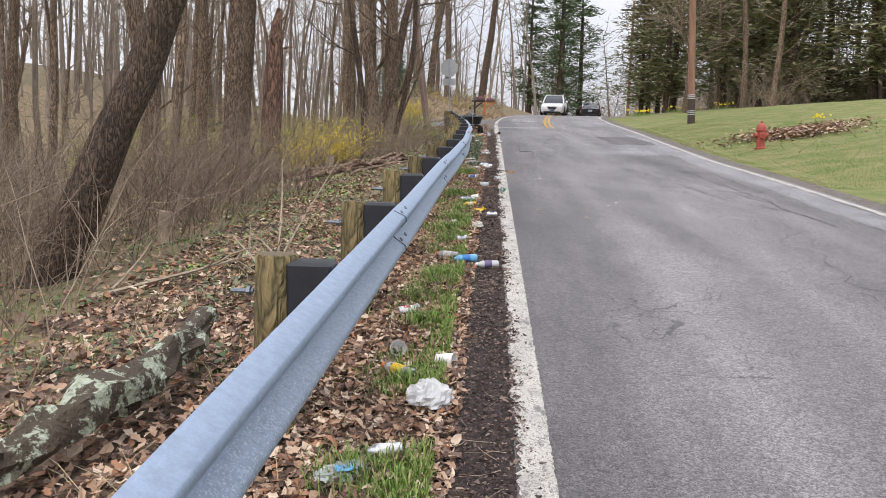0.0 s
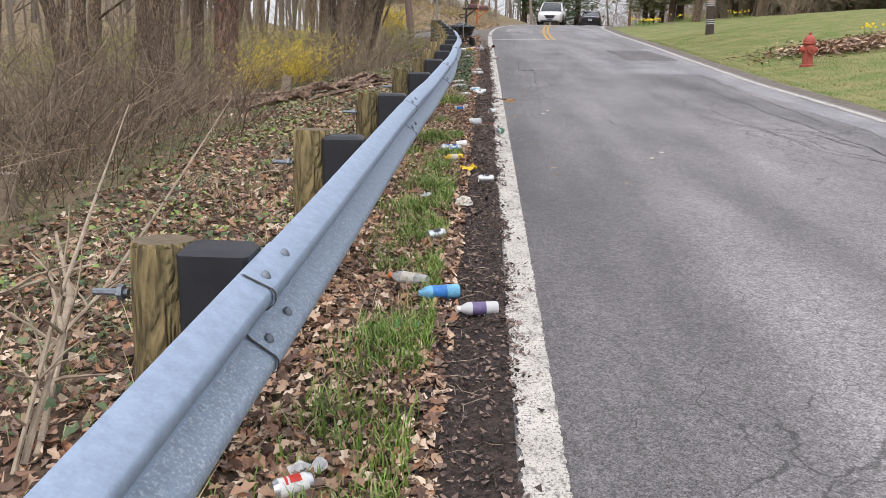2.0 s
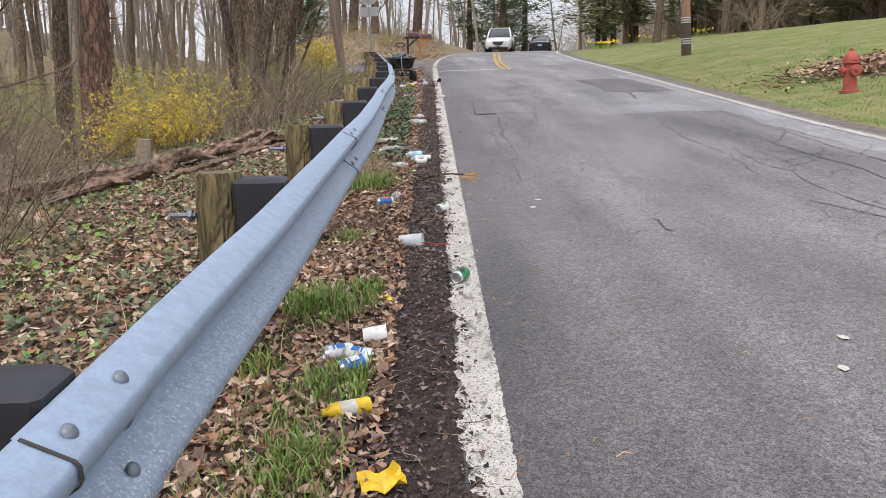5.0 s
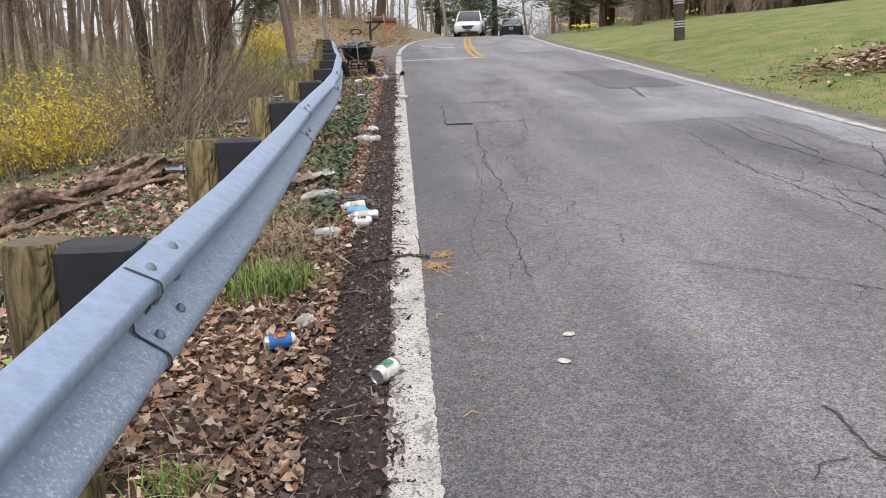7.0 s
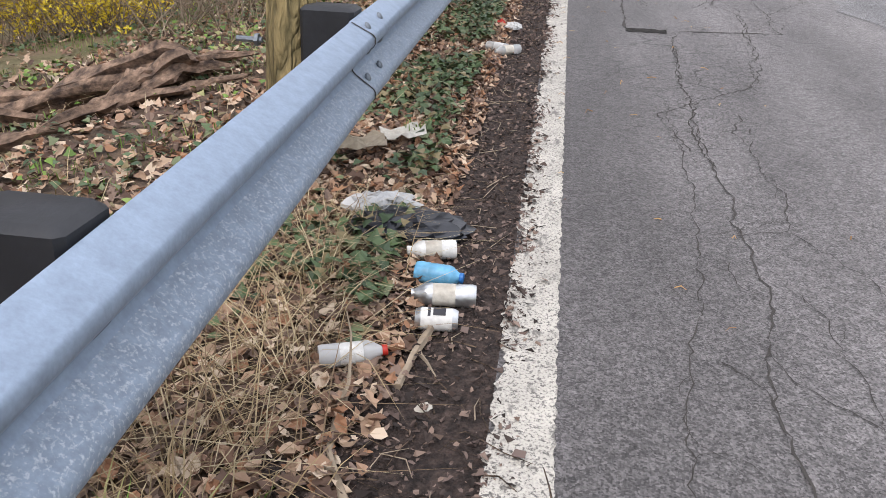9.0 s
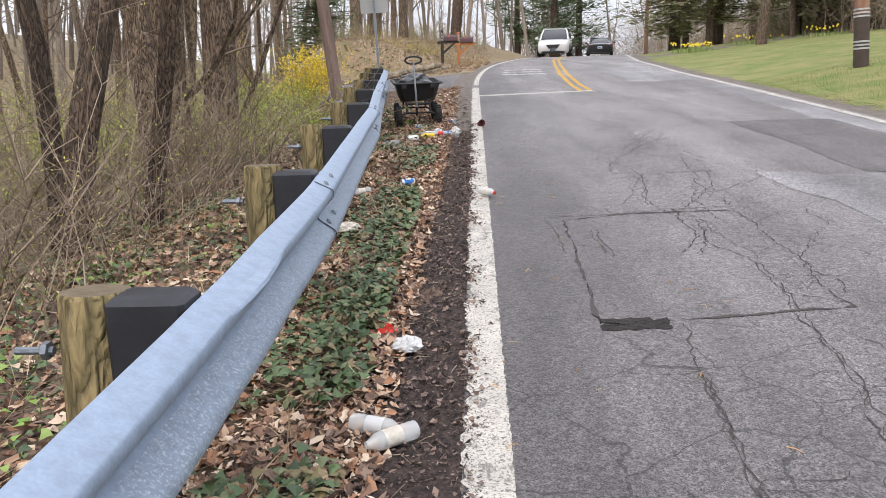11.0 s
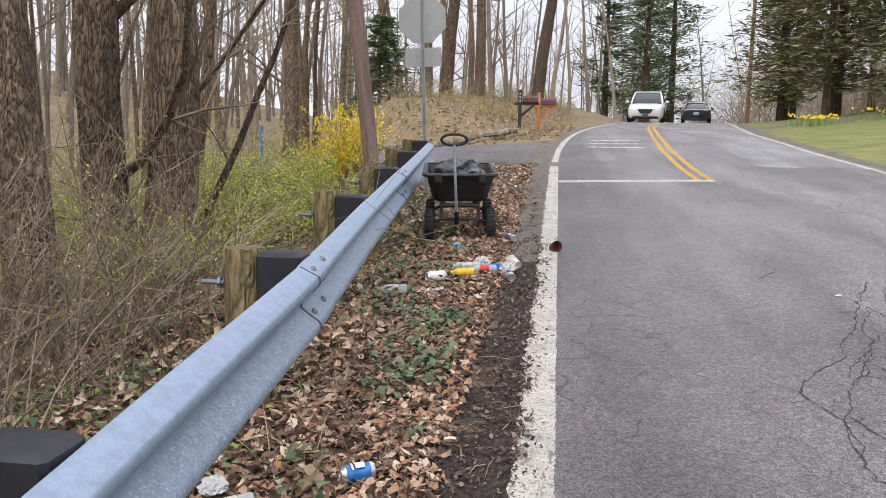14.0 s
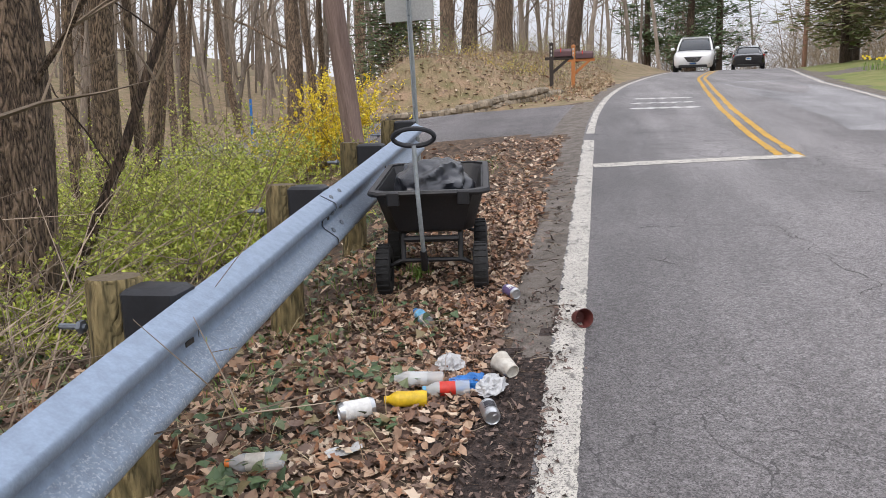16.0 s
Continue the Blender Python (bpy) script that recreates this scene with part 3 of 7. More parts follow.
patch(3.3, 22.3, 4.6, 26.2, ASPHALT_DARK, "asphalt_patch", "dark repaired patch in the road")
patch(2.45, 18.5, 4.3, 22.3, ASPHALT_PALE, "asphalt_patch", "pale gravelly repaired patch in the road", jag=0.18)
ribbon([(right_line(v) - 0.36, v) for v in np.arange(2, 34, 1.0)], 0.52, 0.0025, ASPHALT_PALE, "asphalt_strip", "pale smooth strip beside the edge line", 0.02, 0.3)
patch(3.6, 34.5, 5.5, 48.0, ASPHALT_PALE, "asphalt_patch", "pale smooth lane beside the lawn", jag=0.12)
patch(0.52, 18.69, 0.80, 18.81, HOLE, "pothole", "small dark broken pothole at a patch edge", 0.0035, 0.025)
ribbon([(0.52, 18.76), (1.1, 18.82), (1.68, 18.93)], 0.018, 0.0035, CRACK, "patch_joint", "cracked joint of a square patch", 0.008, 0.06)
ribbon([(0.56, 20.75), (1.0, 20.9), (1.74, 20.95)], 0.012, 0.0035, CRACK, "patch_joint", "cracked joint of a square patch", 0.006, 0.06)
ribbon([(0.5, 18.76), (0.53, 19.8), (0.55, 20.75)], 0.012, 0.0035, CRACK, "patch_joint", "cracked joint of a square patch", 0.006, 0.06)


def crack(u, v, heading, length, width, seed, wild=0.75, mats=CRACK):
    """A wandering crack with a few branches."""
    rng = random.Random(seed)
    mesh = Mesh()

    def run(u, v, a, length, width, depth):
        pts, k = [(u, v)], max(3, int(length / 0.045))
        for i in range(k):
            a += rng.uniform(-wild, wild)
            a += (heading - a) * (0.25 if depth == 0 else 0.04)
            u, v = u + 0.045 * math.cos(a), v + 0.045 * math.sin(a)
            if not left_line(v) + 0.1 < u < right_line(v) - 0.05:
                break
            pts.append((u, v))
            if depth < 2 and rng.random() < 0.03:
                run(u, v, a + rng.choice((-1, 1)) * rng.uniform(0.5, 1.3), length * rng.uniform(0.15, 0.4), width * 0.7, depth + 1)
        o = len(mesh.v)
        for i, (x, y) in enumerate(pts):
            p, q = pts[max(0, i - 1)], pts[min(len(pts) - 1, i + 1)]
            d = Vector((q[0] - p[0], q[1] - p[1])).normalized()
            w = 0.55 * width * rng.uniform(0.15, 1.4) * (1 - 0.8 * i / len(pts)) / 2
            for s in (-w, w):
                mesh.v.append(tuple(TILTED @ Vector((x + d.y * s, y - d.x * s, crest(y) + 0.003 + 0.0003 * depth))))
        for i in range(len(pts) - 1):
            mesh.f.append((o + 2 * i, o + 2 * i + 1, o + 2 * i + 3, o + 2 * i + 2))
            mesh.m.append(0)

    run(u, v, heading, length, width, 0)
    if mesh.f:
        tagged(part("road_crack", mesh, mats), "dark wandering crack in worn asphalt", "road crack", kind="structure")


UP = math.pi / 2
for i, (u, v, a, l, w) in enumerate([
        (1.185, 13.7, UP + 0.05, 2.4, 0.012), (1.719, 19.12, UP - 0.05, 5.0, 0.014), 
        (2.549, 3.795, UP, 12.0, 0.014), (1.489, 25.62, UP, 5.0, 0.014), (2.248, 29.935, 0.0, 2.8, 0.02), (0.391, 27.699, 0.1, 0.35, 0.02), (0.43, 28.562, 0.1, 0.35, 0.02),
        (2.362, 17.823, 0.1, 2.2, 0.02), (2.006, 24.639, 0.1, 2.6, 0.02)]):
    crack(u, v, a, l, w, 40 + i)


def guided_crack(way, width, seed):
    """A crack that wiggles from one bend to the next, with short side branches."""
    rng = random.Random(seed)
    mesh = Mesh()

    def lay(pts, w0):
        o = len(mesh.v)
        for i, (x, y) in enumerate(pts):
            p, q = pts[max(0, i - 1)], pts[min(len(pts) - 1, i + 1)]
            d = Vector((q[0] - p[0], q[1] - p[1])).normalized()
            w = w0 * rng.uniform(0.15, 1.0) / 2
            for s in (-w, w):
                mesh.v.append(tuple(TILTED @ Vector((x + d.y * s, y - d.x * s, crest(y) + 0.0035))))
        mesh.f += [(o + 2 * i, o + 2 * i + 1, o + 2 * i + 3, o + 2 * i + 2) for i in range(len(pts) - 1)]

    pts, off = [], Vector((0, 0))
    for (u0, v0), (u1, v1) in zip(way, way[1:]):
        k = max(2, int(math.hypot(u1 - u0, v1 - v0) / 0.03))
        for i in range(k):
            off = off * 0.82 + Vector((rng.uniform(-1, 1), rng.uniform(-1, 1))) * 0.014
            pts.append((u0 + (u1 - u0) * i / k + off.x, v0 + (v1 - v0) * i / k + off.y))
    lay(pts, width)
    for _ in range(len(pts) // 12):
        u, v = rng.choice(pts)
        a, twig = rng.uniform(0, 6.3), [(u, v)]
        for _ in range(rng.randint(4, 14)):
            a += rng.uniform(-0.6, 0.6)
            u, v = u + 0.03 * math.cos(a), v + 0.03 * math.sin(a)
            twig.append((u, v))
        lay(twig, width * 0.5)
    mesh.m = [0] * len(mesh.f)
    tagged(part("road_crack", mesh, CRACK), "fine branching crack in worn asphalt", "road crack", kind="structure")


# cracks beside the stick
for i, (way, w) in enumerate([
        (((0.59, 13.17), (0.6, 13.66), (0.58, 14.04), (0.66, 14.44), (0.7, 14.84), (0.71, 15.44), (0.68, 16.34), (0.75, 16.85), (0.73, 17.36), (0.87, 18.78)), 0.014),
        (((0.51, 14.93), (0.6, 15.63), (0.58, 16.13), (0.61, 16.74)), 0.009),
        (((0.38, 13.45), (0.37, 13.93), (0.51, 14.93)), 0.008),
        (((0.67, 15.13), (0.86, 15.21), (0.93, 15.55), (0.91, 15.95), (0.94, 16.45)), 0.01),
        (((0.86, 15.21), (1.07, 14.86), (1.13, 14.38)), 0.008),
        (((0.8, 13.38), (0.84, 14.16), (0.8, 14.75)), 0.007),
        (((2.89, 17.59), (2.69, 15.53), (2.77, 14.43), (2.6, 13.17)), 0.016),
        (((1.34, 13.33), (1.72, 13.12), (2.32, 12.63)), 0.012),
        (((1.31, 11.77), (1.31, 11.58), (1.33, 11.39)), 0.02),
]):
    guided_crack(way, w * 0.72, 140 + i)
# cracks before the square patch
for i, (way, w) in enumerate([
        (((0.73, 17.36), (1.13, 17.27), (1.3, 17.99), (1.46, 19.11), (1.5, 19.91), (1.42, 20.89)), 0.01),
        (((1.43, 20.7), (1.33, 20.03), (1.47, 19.74), (1.43, 19.15), (1.69, 18.93)), 0.013),
        (((1.76, 20.94), (1.72, 20.23), (1.72, 19.64), (1.65, 18.86)), 0.013),
        (((1.43, 19.15), (1.35, 18.49), (1.29, 17.87), (1.17, 17.32)), 0.013),
        (((1.17, 17.32), (0.97, 17.12), (0.76, 16.83), (0.7, 16.41), (0.7, 16.06), (0.72, 15.81)), 0.013),
        (((0.81, 18.16), (0.75, 17.69), (0.74, 17.31)), 0.013),
        (((0.76, 16.83), (0.56, 16.58), (0.58, 16.26), (0.6, 16.0)), 0.013),
        (((0.97, 16.68), (0.89, 16.38), (0.91, 16.13)), 0.013),
]):
    guided_crack(way, w * 0.72, 160 + i)
# cracks round the square patch
for i, (way, w) in enumerate([
        (((1.33, 20.78), (1.25, 21.17), (1.27, 21.55)), 0.012),
        (((1.36, 22.04), (1.72, 21.68), (1.77, 21.1)), 0.009),
        (((0.45, 20.84), (0.9, 20.91), (1.24, 21.0), (1.83, 21.07)), 0.018),
        (((0.45, 20.84), (0.47, 20.26), (0.48, 19.87)), 0.012),
        (((1.34, 21.04), (1.35, 20.63), (1.32, 20.24), (1.12, 19.86)), 0.018),
        (((1.42, 22.33), (1.25, 21.55), (1.22, 21.16)), 0.01),
        (((1.82, 22.26), (1.55, 21.28), (1.59, 21.19), (1.58, 20.6)), 0.012),
        (((0.7, 20.46), (0.69, 19.88)), 0.01),
        (((2.04, 22.57), (1.85, 21.85), (1.58, 21.31), (1.39, 21.02)), 0.013),
        (((1.42, 22.41), (1.19, 21.68), (1.02, 21.18)), 0.013),
        (((0.74, 20.46), (0.73, 20.1), (0.74, 19.79)), 0.013),
]):
    guided_crack(way, w * 0.72, 180 + i)
# cracks round the square patch
for i, (way, w) in enumerate([
        (((1.42, 20.49), (1.37, 20.17), (1.26, 19.91), (1.24, 19.78)), 0.013),
]):
    guided_crack(way, w * 0.72, 200 + i)
# cracks beyond the patch
for i, (way, w) in enumerate([
        (((1.27, 21.55), (1.36, 22.04), (1.4, 22.43), (1.17, 22.52), (1.23, 23.01), (1.16, 23.4), (1.5, 23.86), (1.8, 24.63), (2.26, 25.69)), 0.016),
        (((1.4, 22.43), (1.61, 22.5), (2.12, 22.49)), 0.012),
        (((1.43, 23.61), (1.73, 24.07), (2.08, 24.15), (2.11, 23.66), (2.22, 23.1)), 0.012),
        (((1.4, 22.43), (1.13, 22.22), (0.94, 22.11)), 0.009),
        (((1.82, 21.59), (2.33, 22.15), (2.53, 23.08)), 0.012),
        (((2.19, 31.53), (3.13, 30.89)), 0.02),
        (((1.18, 22.63), (1.26, 23.1), (1.59, 23.84), (1.99, 24.95), (2.0, 24.26), (1.99, 23.8)), 0.013),
        (((1.59, 23.84), (1.74, 23.51), (1.96, 23.3), (2.13, 23.02)), 0.013),
]):
    guided_crack(way, w * 0.72, 220 + i)
# cracks beyond the patch
for i, (way, w) in enumerate([
        (((1.26, 23.1), (1.38, 22.62), (1.42, 22.41), (1.68, 22.46), (2.04, 22.57)), 0.013),
        (((1.96, 23.3), (1.9, 22.58), (1.77, 21.96), (1.78, 21.47), (1.78, 21.07)), 0.013),
        (((2.29, 25.5), (2.06, 24.7), (1.75, 24.17), (1.5, 23.58)), 0.013),
]):
    guided_crack(way, w * 0.72, 240 + i)
crack(3.75, 8.0, UP + 0.02, 13.0, 0.05, 99, 0.15, SEALER)
crack(3.95, 12.0, UP + 0.0, 9.0, 0.035, 98, 0.15, SEALER)


# ---- guard rail ----
RAIL_U = lambda v: float(np.interp(v, (-12, 0, 2.2, 3.75, 5.0, 7.2, 8.3, 9.1, 10.8, 12.6, 14.4, 15.3, 17.1, 18.9, 20.7, 22.0, 22.8, 24.0, 24.9, 26.5, 29.3, 30.7), (-1.02, -0.93, -0.887, -0.852, -0.83, -0.797, -0.767, -0.738, -0.716, -0.692, -0.712, -0.735, -0.737, -0.772, -0.877, -0.953, -0.995, -1.11, -1.197, -1.335, -1.58, -1.71)))
RAIL_H = lambda v: float(np.interp(v, (0, 8, 12, 15, 19), (0.534, 0.534, 0.509, 0.484, 0.459)))
guard_rail = thing("guard_rail", TILTED.copy(), "galvanised steel roadside guard rail on round wooden posts", "guard rail")
PROFILE = [(0.0, 0.156), (0.012, 0.150), (0.076, 0.118), (0.083, 0.108), (0.083, 0.086), (0.076, 0.074), (0.010, 0.026), (0.0, 0.014), (0.0, -0.014), (0.010, -0.026), (0.076, -0.074), (0.083, -0.086), (0.083, -0.108), (0.076, -0.118), (0.012, -0.150), (0.0, -0.156)]


def rail_section(v0, v1, lift):
    rings = []
    k = 24
    for i in range(k + 1):
        v = v0 + (v1 - v0) * i / k
        u, h = RAIL_U(v) + lift, RAIL_H(v) + crest(v) + 0.004 * noise.noise((v, 0, 0))
        if 17.3 < v < 17.95:
            u += 0.006 * math.sin((v - 17.3) / 0.65 * math.pi)
        dent = 0.018 * math.sin((v - 17.3) / 0.65 * math.pi) if 17.3 < v < 17.95 else 0
        rings.append([(u + x + (dent if z > 0.1 else 0), v, h + z - (dent if z > 0.14 else 0)) for x, z in PROFILE] + [(u + x - 0.004, v, h + z) for x, z in PROFILE[::-1]])
    mesh = Mesh()
    mesh.loft(rings)
    mesh.m = [1 if 9 <= j % 32 <= 12 else 0 for j in range(len(mesh.f))]
    return mesh


def bolt_mesh():
    mesh = Mesh()
    mesh.spin([(0.0165, 0), (0.0165, 0.004), (0.012, 0.010), (0.005, 0.012)], 12)
    return mesh.data("bolt", BOLT, True)


BOLT_DATA = bolt_mesh()
SPLICES = [-7.5] + [15.38 + 3.81 * k for k in range(-3, 5)]
for i, (a, b) in enumerate(zip(SPLICES, SPLICES[1:])):
    if b > 30.5:
        b = 30.62
    panel = part("rail_panel", rail_section(a - 0.15, b + (0.15 if b < 30.4 else 0), 0.0045 * (i % 2)), [GALV, GALV_SPOTTED], guard_rail)
    for dv in (-0.09, 0.11):
        for z, tilt in ((0.132, 62), (0.05, 118), (-0.05, 62), (-0.132, 118)):
            bo = new("bolt", BOLT_DATA)
            bo.parent = panel
            x = 0.05
            bo.matrix_basis = pose(RAIL_U(a + dv) + x, a + dv, RAIL_H(a + dv) + z + crest(a), 0, tilt, 0)
    seam = Mesh()
    for pr in (PROFILE,):
        v, u = a - 0.15, RAIL_U(a - 0.15)
        rings = [[(u + x + 0.0075 + e, v + dy, RAIL_H(v) + z) for e, dy in ((0, -0.004), (0.0025, -0.004), (0.0025, 0.004), (0, 0.004))] for x, z in pr]
        seam.loft(rings)
    part("lap_seam", seam, CRACK, panel, "dark rusty lap edge")


def rail_post(v):
    u = RAIL_U(v) + 0.055
    top = random.uniform(0.665, 0.695)
    mesh = Mesh()
    rings = []
    for z, r in ((-0.6, 0.098), (0.1, 0.097), (0.4, 0.095), (top - 0.012, 0.093), (top, 0.085)):
        rings.append([(r * math.cos(2 * math.pi * j / 20) + random.uniform(-0.002, 0.002), r * math.sin(2 * math.pi * j / 20) + random.uniform(-0.002, 0.002), z) for j in range(20)])
    mesh.loft(rings, 0, False)
    mesh.add(rings[-1], [tuple(range(20))], 1)
    p = part("post", mesh, [POST, POST_TOP], guard_rail, "round weathered green-brown wooden post")
    p.matrix_basis = pose(u - 0.335, v, crest(v) + RAIL_H(v) - 0.485, -SLOPE + random.uniform(-1, 1), random.uniform(-1.5, 1.5), 0)
    blk = Mesh()
    blk.box(-0.262, -0.075, 0.325, -0.062, 0.075, 0.668, 0.014)
    b = part("block", blk, RUBBER, guard_rail, "black plastic offset block")
    b.matrix_basis = pose(u, v, crest(v) + RAIL_H(v) - 0.485, -SLOPE * 0.5, 0, 0)
    # no hole is cut: a dark plate on the rail paints the slot's shade
    slot = Mesh()
    slot.box(-0.0545, -0.028, -0.009, -0.0495, 0.028, 0.009, 0.001)
    s = part("bolt_slot_shade", slot, CRACK, guard_rail, "dark raised plate painting the shade inside a bolt slot")
    s.matrix_basis = pose(u, v, RAIL_H(v) + crest(v), 0, 0, 0)
    stud = Mesh()
    stud.tube([(-0.42, 0, 0.53), (-0.52, 0, 0.53)], [0.011, 0.011], 8)
    stud.tube([(-0.432, 0, 0.53), (-0.447, 0, 0.53)], [0.024, 0.024], 6)
    s = part("post_bolt", stud, BOLT, guard_rail, "galvanised through bolt")
    s.matrix_basis = pose(u, v, crest(v) + RAIL_H(v) - 0.485, 0, 0, 0)


for k in range(-7, 9):
    rail_post(15.36 + 1.905 * k)


# ---- trees and undergrowth ----
def wander(p, d, length, k, bend, rng, pull=(0, 0, 0)):
    pts, d = [Vector(p)], Vector(d).normalized()
    for i in range(k):
        d = (d + Vector((rng.uniform(-bend, bend), rng.uniform(-bend, bend), rng.uniform(-bend, bend))) + Vector(pull)).normalized()
        pts.append(pts[-1] + d * (length / k))
    return pts


def taper(r0, r1, k, power=1.0):
    return [r0 + (r1 - r0) * (i / (k - 1)) ** power for i in range(k)]


def limbs(mesh, trunk, r0, rng, first, count, spread, twigs, lift=0.5, scale=1.0):
    """Limbs, branches and twigs off a trunk line."""
    k = len(trunk)
    for _ in range(count):
        f = first + (1 - first) * rng.random() ** 0.8
        i = min(k - 2, int(f * (k - 1)))
        p = trunk[i].lerp(trunk[i + 1], rng.random())
        a = rng.uniform(0, 2 * math.pi)
        d = Vector((math.cos(a), math.sin(a), rng.uniform(0.1, 1.1) * lift * 2))
        length = spread * rng.uniform(0.5, 1.2) * (1.15 - 0.6 * f)
        r = max(0.008, r0 * (1 - f * 0.85) * rng.uniform(0.13, 0.33))
        pts = wander(p, d, length, 6, 0.24, rng, (0, 0, 0.05))
        mesh.tube(pts, taper(r, r * 0.25, 7), 4, False, 1)
        for _ in range(twigs):
            j = rng.randint(2, 5)
            e = wander(pts[j], (pts[j] - pts[j - 1]).normalized() + Vector((rng.uniform(-1, 1), rng.uniform(-1, 1), rng.uniform(-0.3, 0.9))), length * rng.uniform(0.25, 0.55), 3, 0.32, rng)
            mesh.tube(e, taper(max(0.004, r * 0.35), 0.002, 4), 3, False)
            for _ in range(3):
                q = rng.randint(1, 3)
                g = wander(e[q], (e[q] - e[q - 1]).normalized() + Vector((rng.uniform(-1, 1), rng.uniform(-1, 1), rng.uniform(-0.4, 0.9))), length * rng.uniform(0.12, 0.3), 1, 0.3, rng)
                mesh.tube(g, (max(0.003, r * 0.18), 0.0015), 3, False)


def bare_tree(u, v, r, tall, seed, lean=(0, 0), label="tall bare tree with grey-brown ridged bark", bark=None, first=0.35, count=16, twigs=5, bend=0.05, spread=None, group="bare woodland trees", flare=1.5):
    rng = random.Random(seed)
    m = upright(u, v, -0.15 if v < 40 else -0.5)
    ob = thing("bare_tree", m, label, "tree", group)
    k = 14
    pts = [Vector((0, 0, 0))]
    d = Vector((math.sin(radians(lean[0])), math.sin(radians(lean[1])), 1)).normalized()
    for i in range(k):
        d = (d + Vector((rng.uniform(-bend, bend), rng.uniform(-bend, bend), 0.03))).normalized()
        pts.append(pts[-1] + d * tall / k)
    rad = [r * (1 - 0.75 * i / k) * (1 + (flare - 1) * math.exp(-i * tall / k / 0.35)) for i in range(k + 1)]
    fine = [pts[0], pts[0].lerp(pts[1], 0.15), pts[0].lerp(pts[1], 0.4)] + pts[1:]
    frad = [rad[0], r * (1 + (flare - 1) * 0.4), r * 1.05] + rad[1:]
    trunk = Mesh()
    near = seed < 60
    trunk.tube(fine, frad, 30 if near else 12, False, 0, 0 if near else 0.06)
    if near:
        steps = len(fine)
        more, mr = [], []
        for i in range(steps - 1):
            for k in range(4):
                more.append(fine[i].lerp(fine[i + 1], k / 4))
                mr.append(frad[i] + (frad[i + 1] - frad[i]) * k / 4)
        trunk = Mesh()
        trunk.tube(more, mr, 30, False)
        shaped = []
        for k, p in enumerate(trunk.v):
            c = more[k // 30]
            a = 2 * math.pi * (k % 30) / 30
            ridge = 1 - 2 * abs(noise.noise((math.cos(a) * 4.2, math.sin(a) * 4.2, c.z * 0.9 + seed)))
            lump = noise.noise((math.cos(a) * 1.2, math.sin(a) * 1.2, c.z * 0.5 + seed))
            shaped.append(tuple(c + (Vector(p) - c) * (0.94 + 0.12 * ridge + 0.16 * lump)))
        trunk.v = shaped
    part("trunk", trunk, bark or BARK, ob)
    crown = Mesh()
    limbs(crown, pts, r, rng, first, count, spread or tall * 0.28, twigs)
    part("crown", crown, [TWIG, bark or BARK], ob, "bare forking branches and fine twigs", smooth=False)
    return ob


# large trunks beside the rail, one by one
bare_tree(-4.75, 6.3, 0.22, 9, 1, (30, 4), "thick dark tree leaning over toward the road", BARK_DARK, 0.3, 12, 6, 0.10)
bare_tree(-5.75, 15.4, 0.22, 18, 2, (1, 0), "thick tree with shaggy ridged bark", None, 0.3)
bare_tree(-6.5, 13.9, 0.10, 15, 3, (9, 1), bend=0.09)
bare_tree(-6.9, 15.0, 0.11, 15, 4, (-6, 2), bend=0.08)
bare_tree(-3.6, 22.1, 0.13, 15, 5, (7, 0), "dark crooked tree in a clump of stems", BARK_DARK, 0.12, 26, 8, 0.10)
bare_tree(-3.95, 22.7, 0.10, 14, 6, (-7, 0), "dark crooked tree in a clump of stems", BARK_DARK, 0.12, 22, 8, 0.10)
bare_tree(-3.25, 23.0, 0.09, 13, 7, (15, 0), "dark crooked tree in a clump of stems", BARK_DARK, 0.12, 22, 8, 0.11)
bare_tree(-3.95, 25.3, 0.19, 16, 8, (-2, -2), "thick tree with shaggy bark and side shoots", None, 0.1, 24, 8, 0.07)
bare_tree(-3.86, 27.3, 0.25, 17, 9, (4, 0), "thick tree with shaggy bark and side shoots", None, 0.1, 22, 8, 0.06)
bare_tree(-4.4, 27.2, 0.23, 15, 10, (-4, 0), "twin tree dividing low into several stems", None, 0.08, 22, 8, 0.07)
bare_tree(-4.05, 27.8, 0.042, 8, 11, (24, 6), "dark limb-like tree leaning out of the clump", BARK_DARK, 0.12, 20, 8, 0.10)
bare_tree(-6.6, 33.6, 0.11, 14, 19, (4, 0), bend=0.08)
bare_tree(-6.0, 32.4, 0.07, 10, 12, (2, 0), "slim young bare tree", None, 0.15, 20, 7)
bare_tree(-8.60, 45.00, 0.25, 15, 13, (3, 0), "bare tree with a mossy forked trunk", None, 0.2, 16, 7)
bare_tree(-5.0, 50.8, 0.25, 17, 14, (1, 0), "thick tree rising behind the stone wall")
bare_tree(-4.10, 49.50, 0.24, 18, 15, (1, 0))
bare_tree(-3.20, 53.00, 0.22, 18, 16, (2, 0))
bare_tree(-1.00, 57.00, 0.28, 19, 17, (4, 0), "tall dark tree at the edge of the bank", BARK_DARK, 0.5, 12, 5)
rng = random.Random(7)
for i in range(74):
    v = rng.uniform(3, 62)
    u = -rng.uniform(6.0, 24) if v < 40 else -rng.uniform(3.5, 22)
    if abs(v - drive_mid(u)) < 3.6:
        continue
    bare_tree(u, v, rng.uniform(0.07, 0.21), rng.uniform(11, 19), 100 + i, (rng.uniform(-7, 7), rng.uniform(-5, 5)), count=13, twigs=4, first=rng.uniform(0.15, 0.45), bend=rng.uniform(0.03, 0.09))
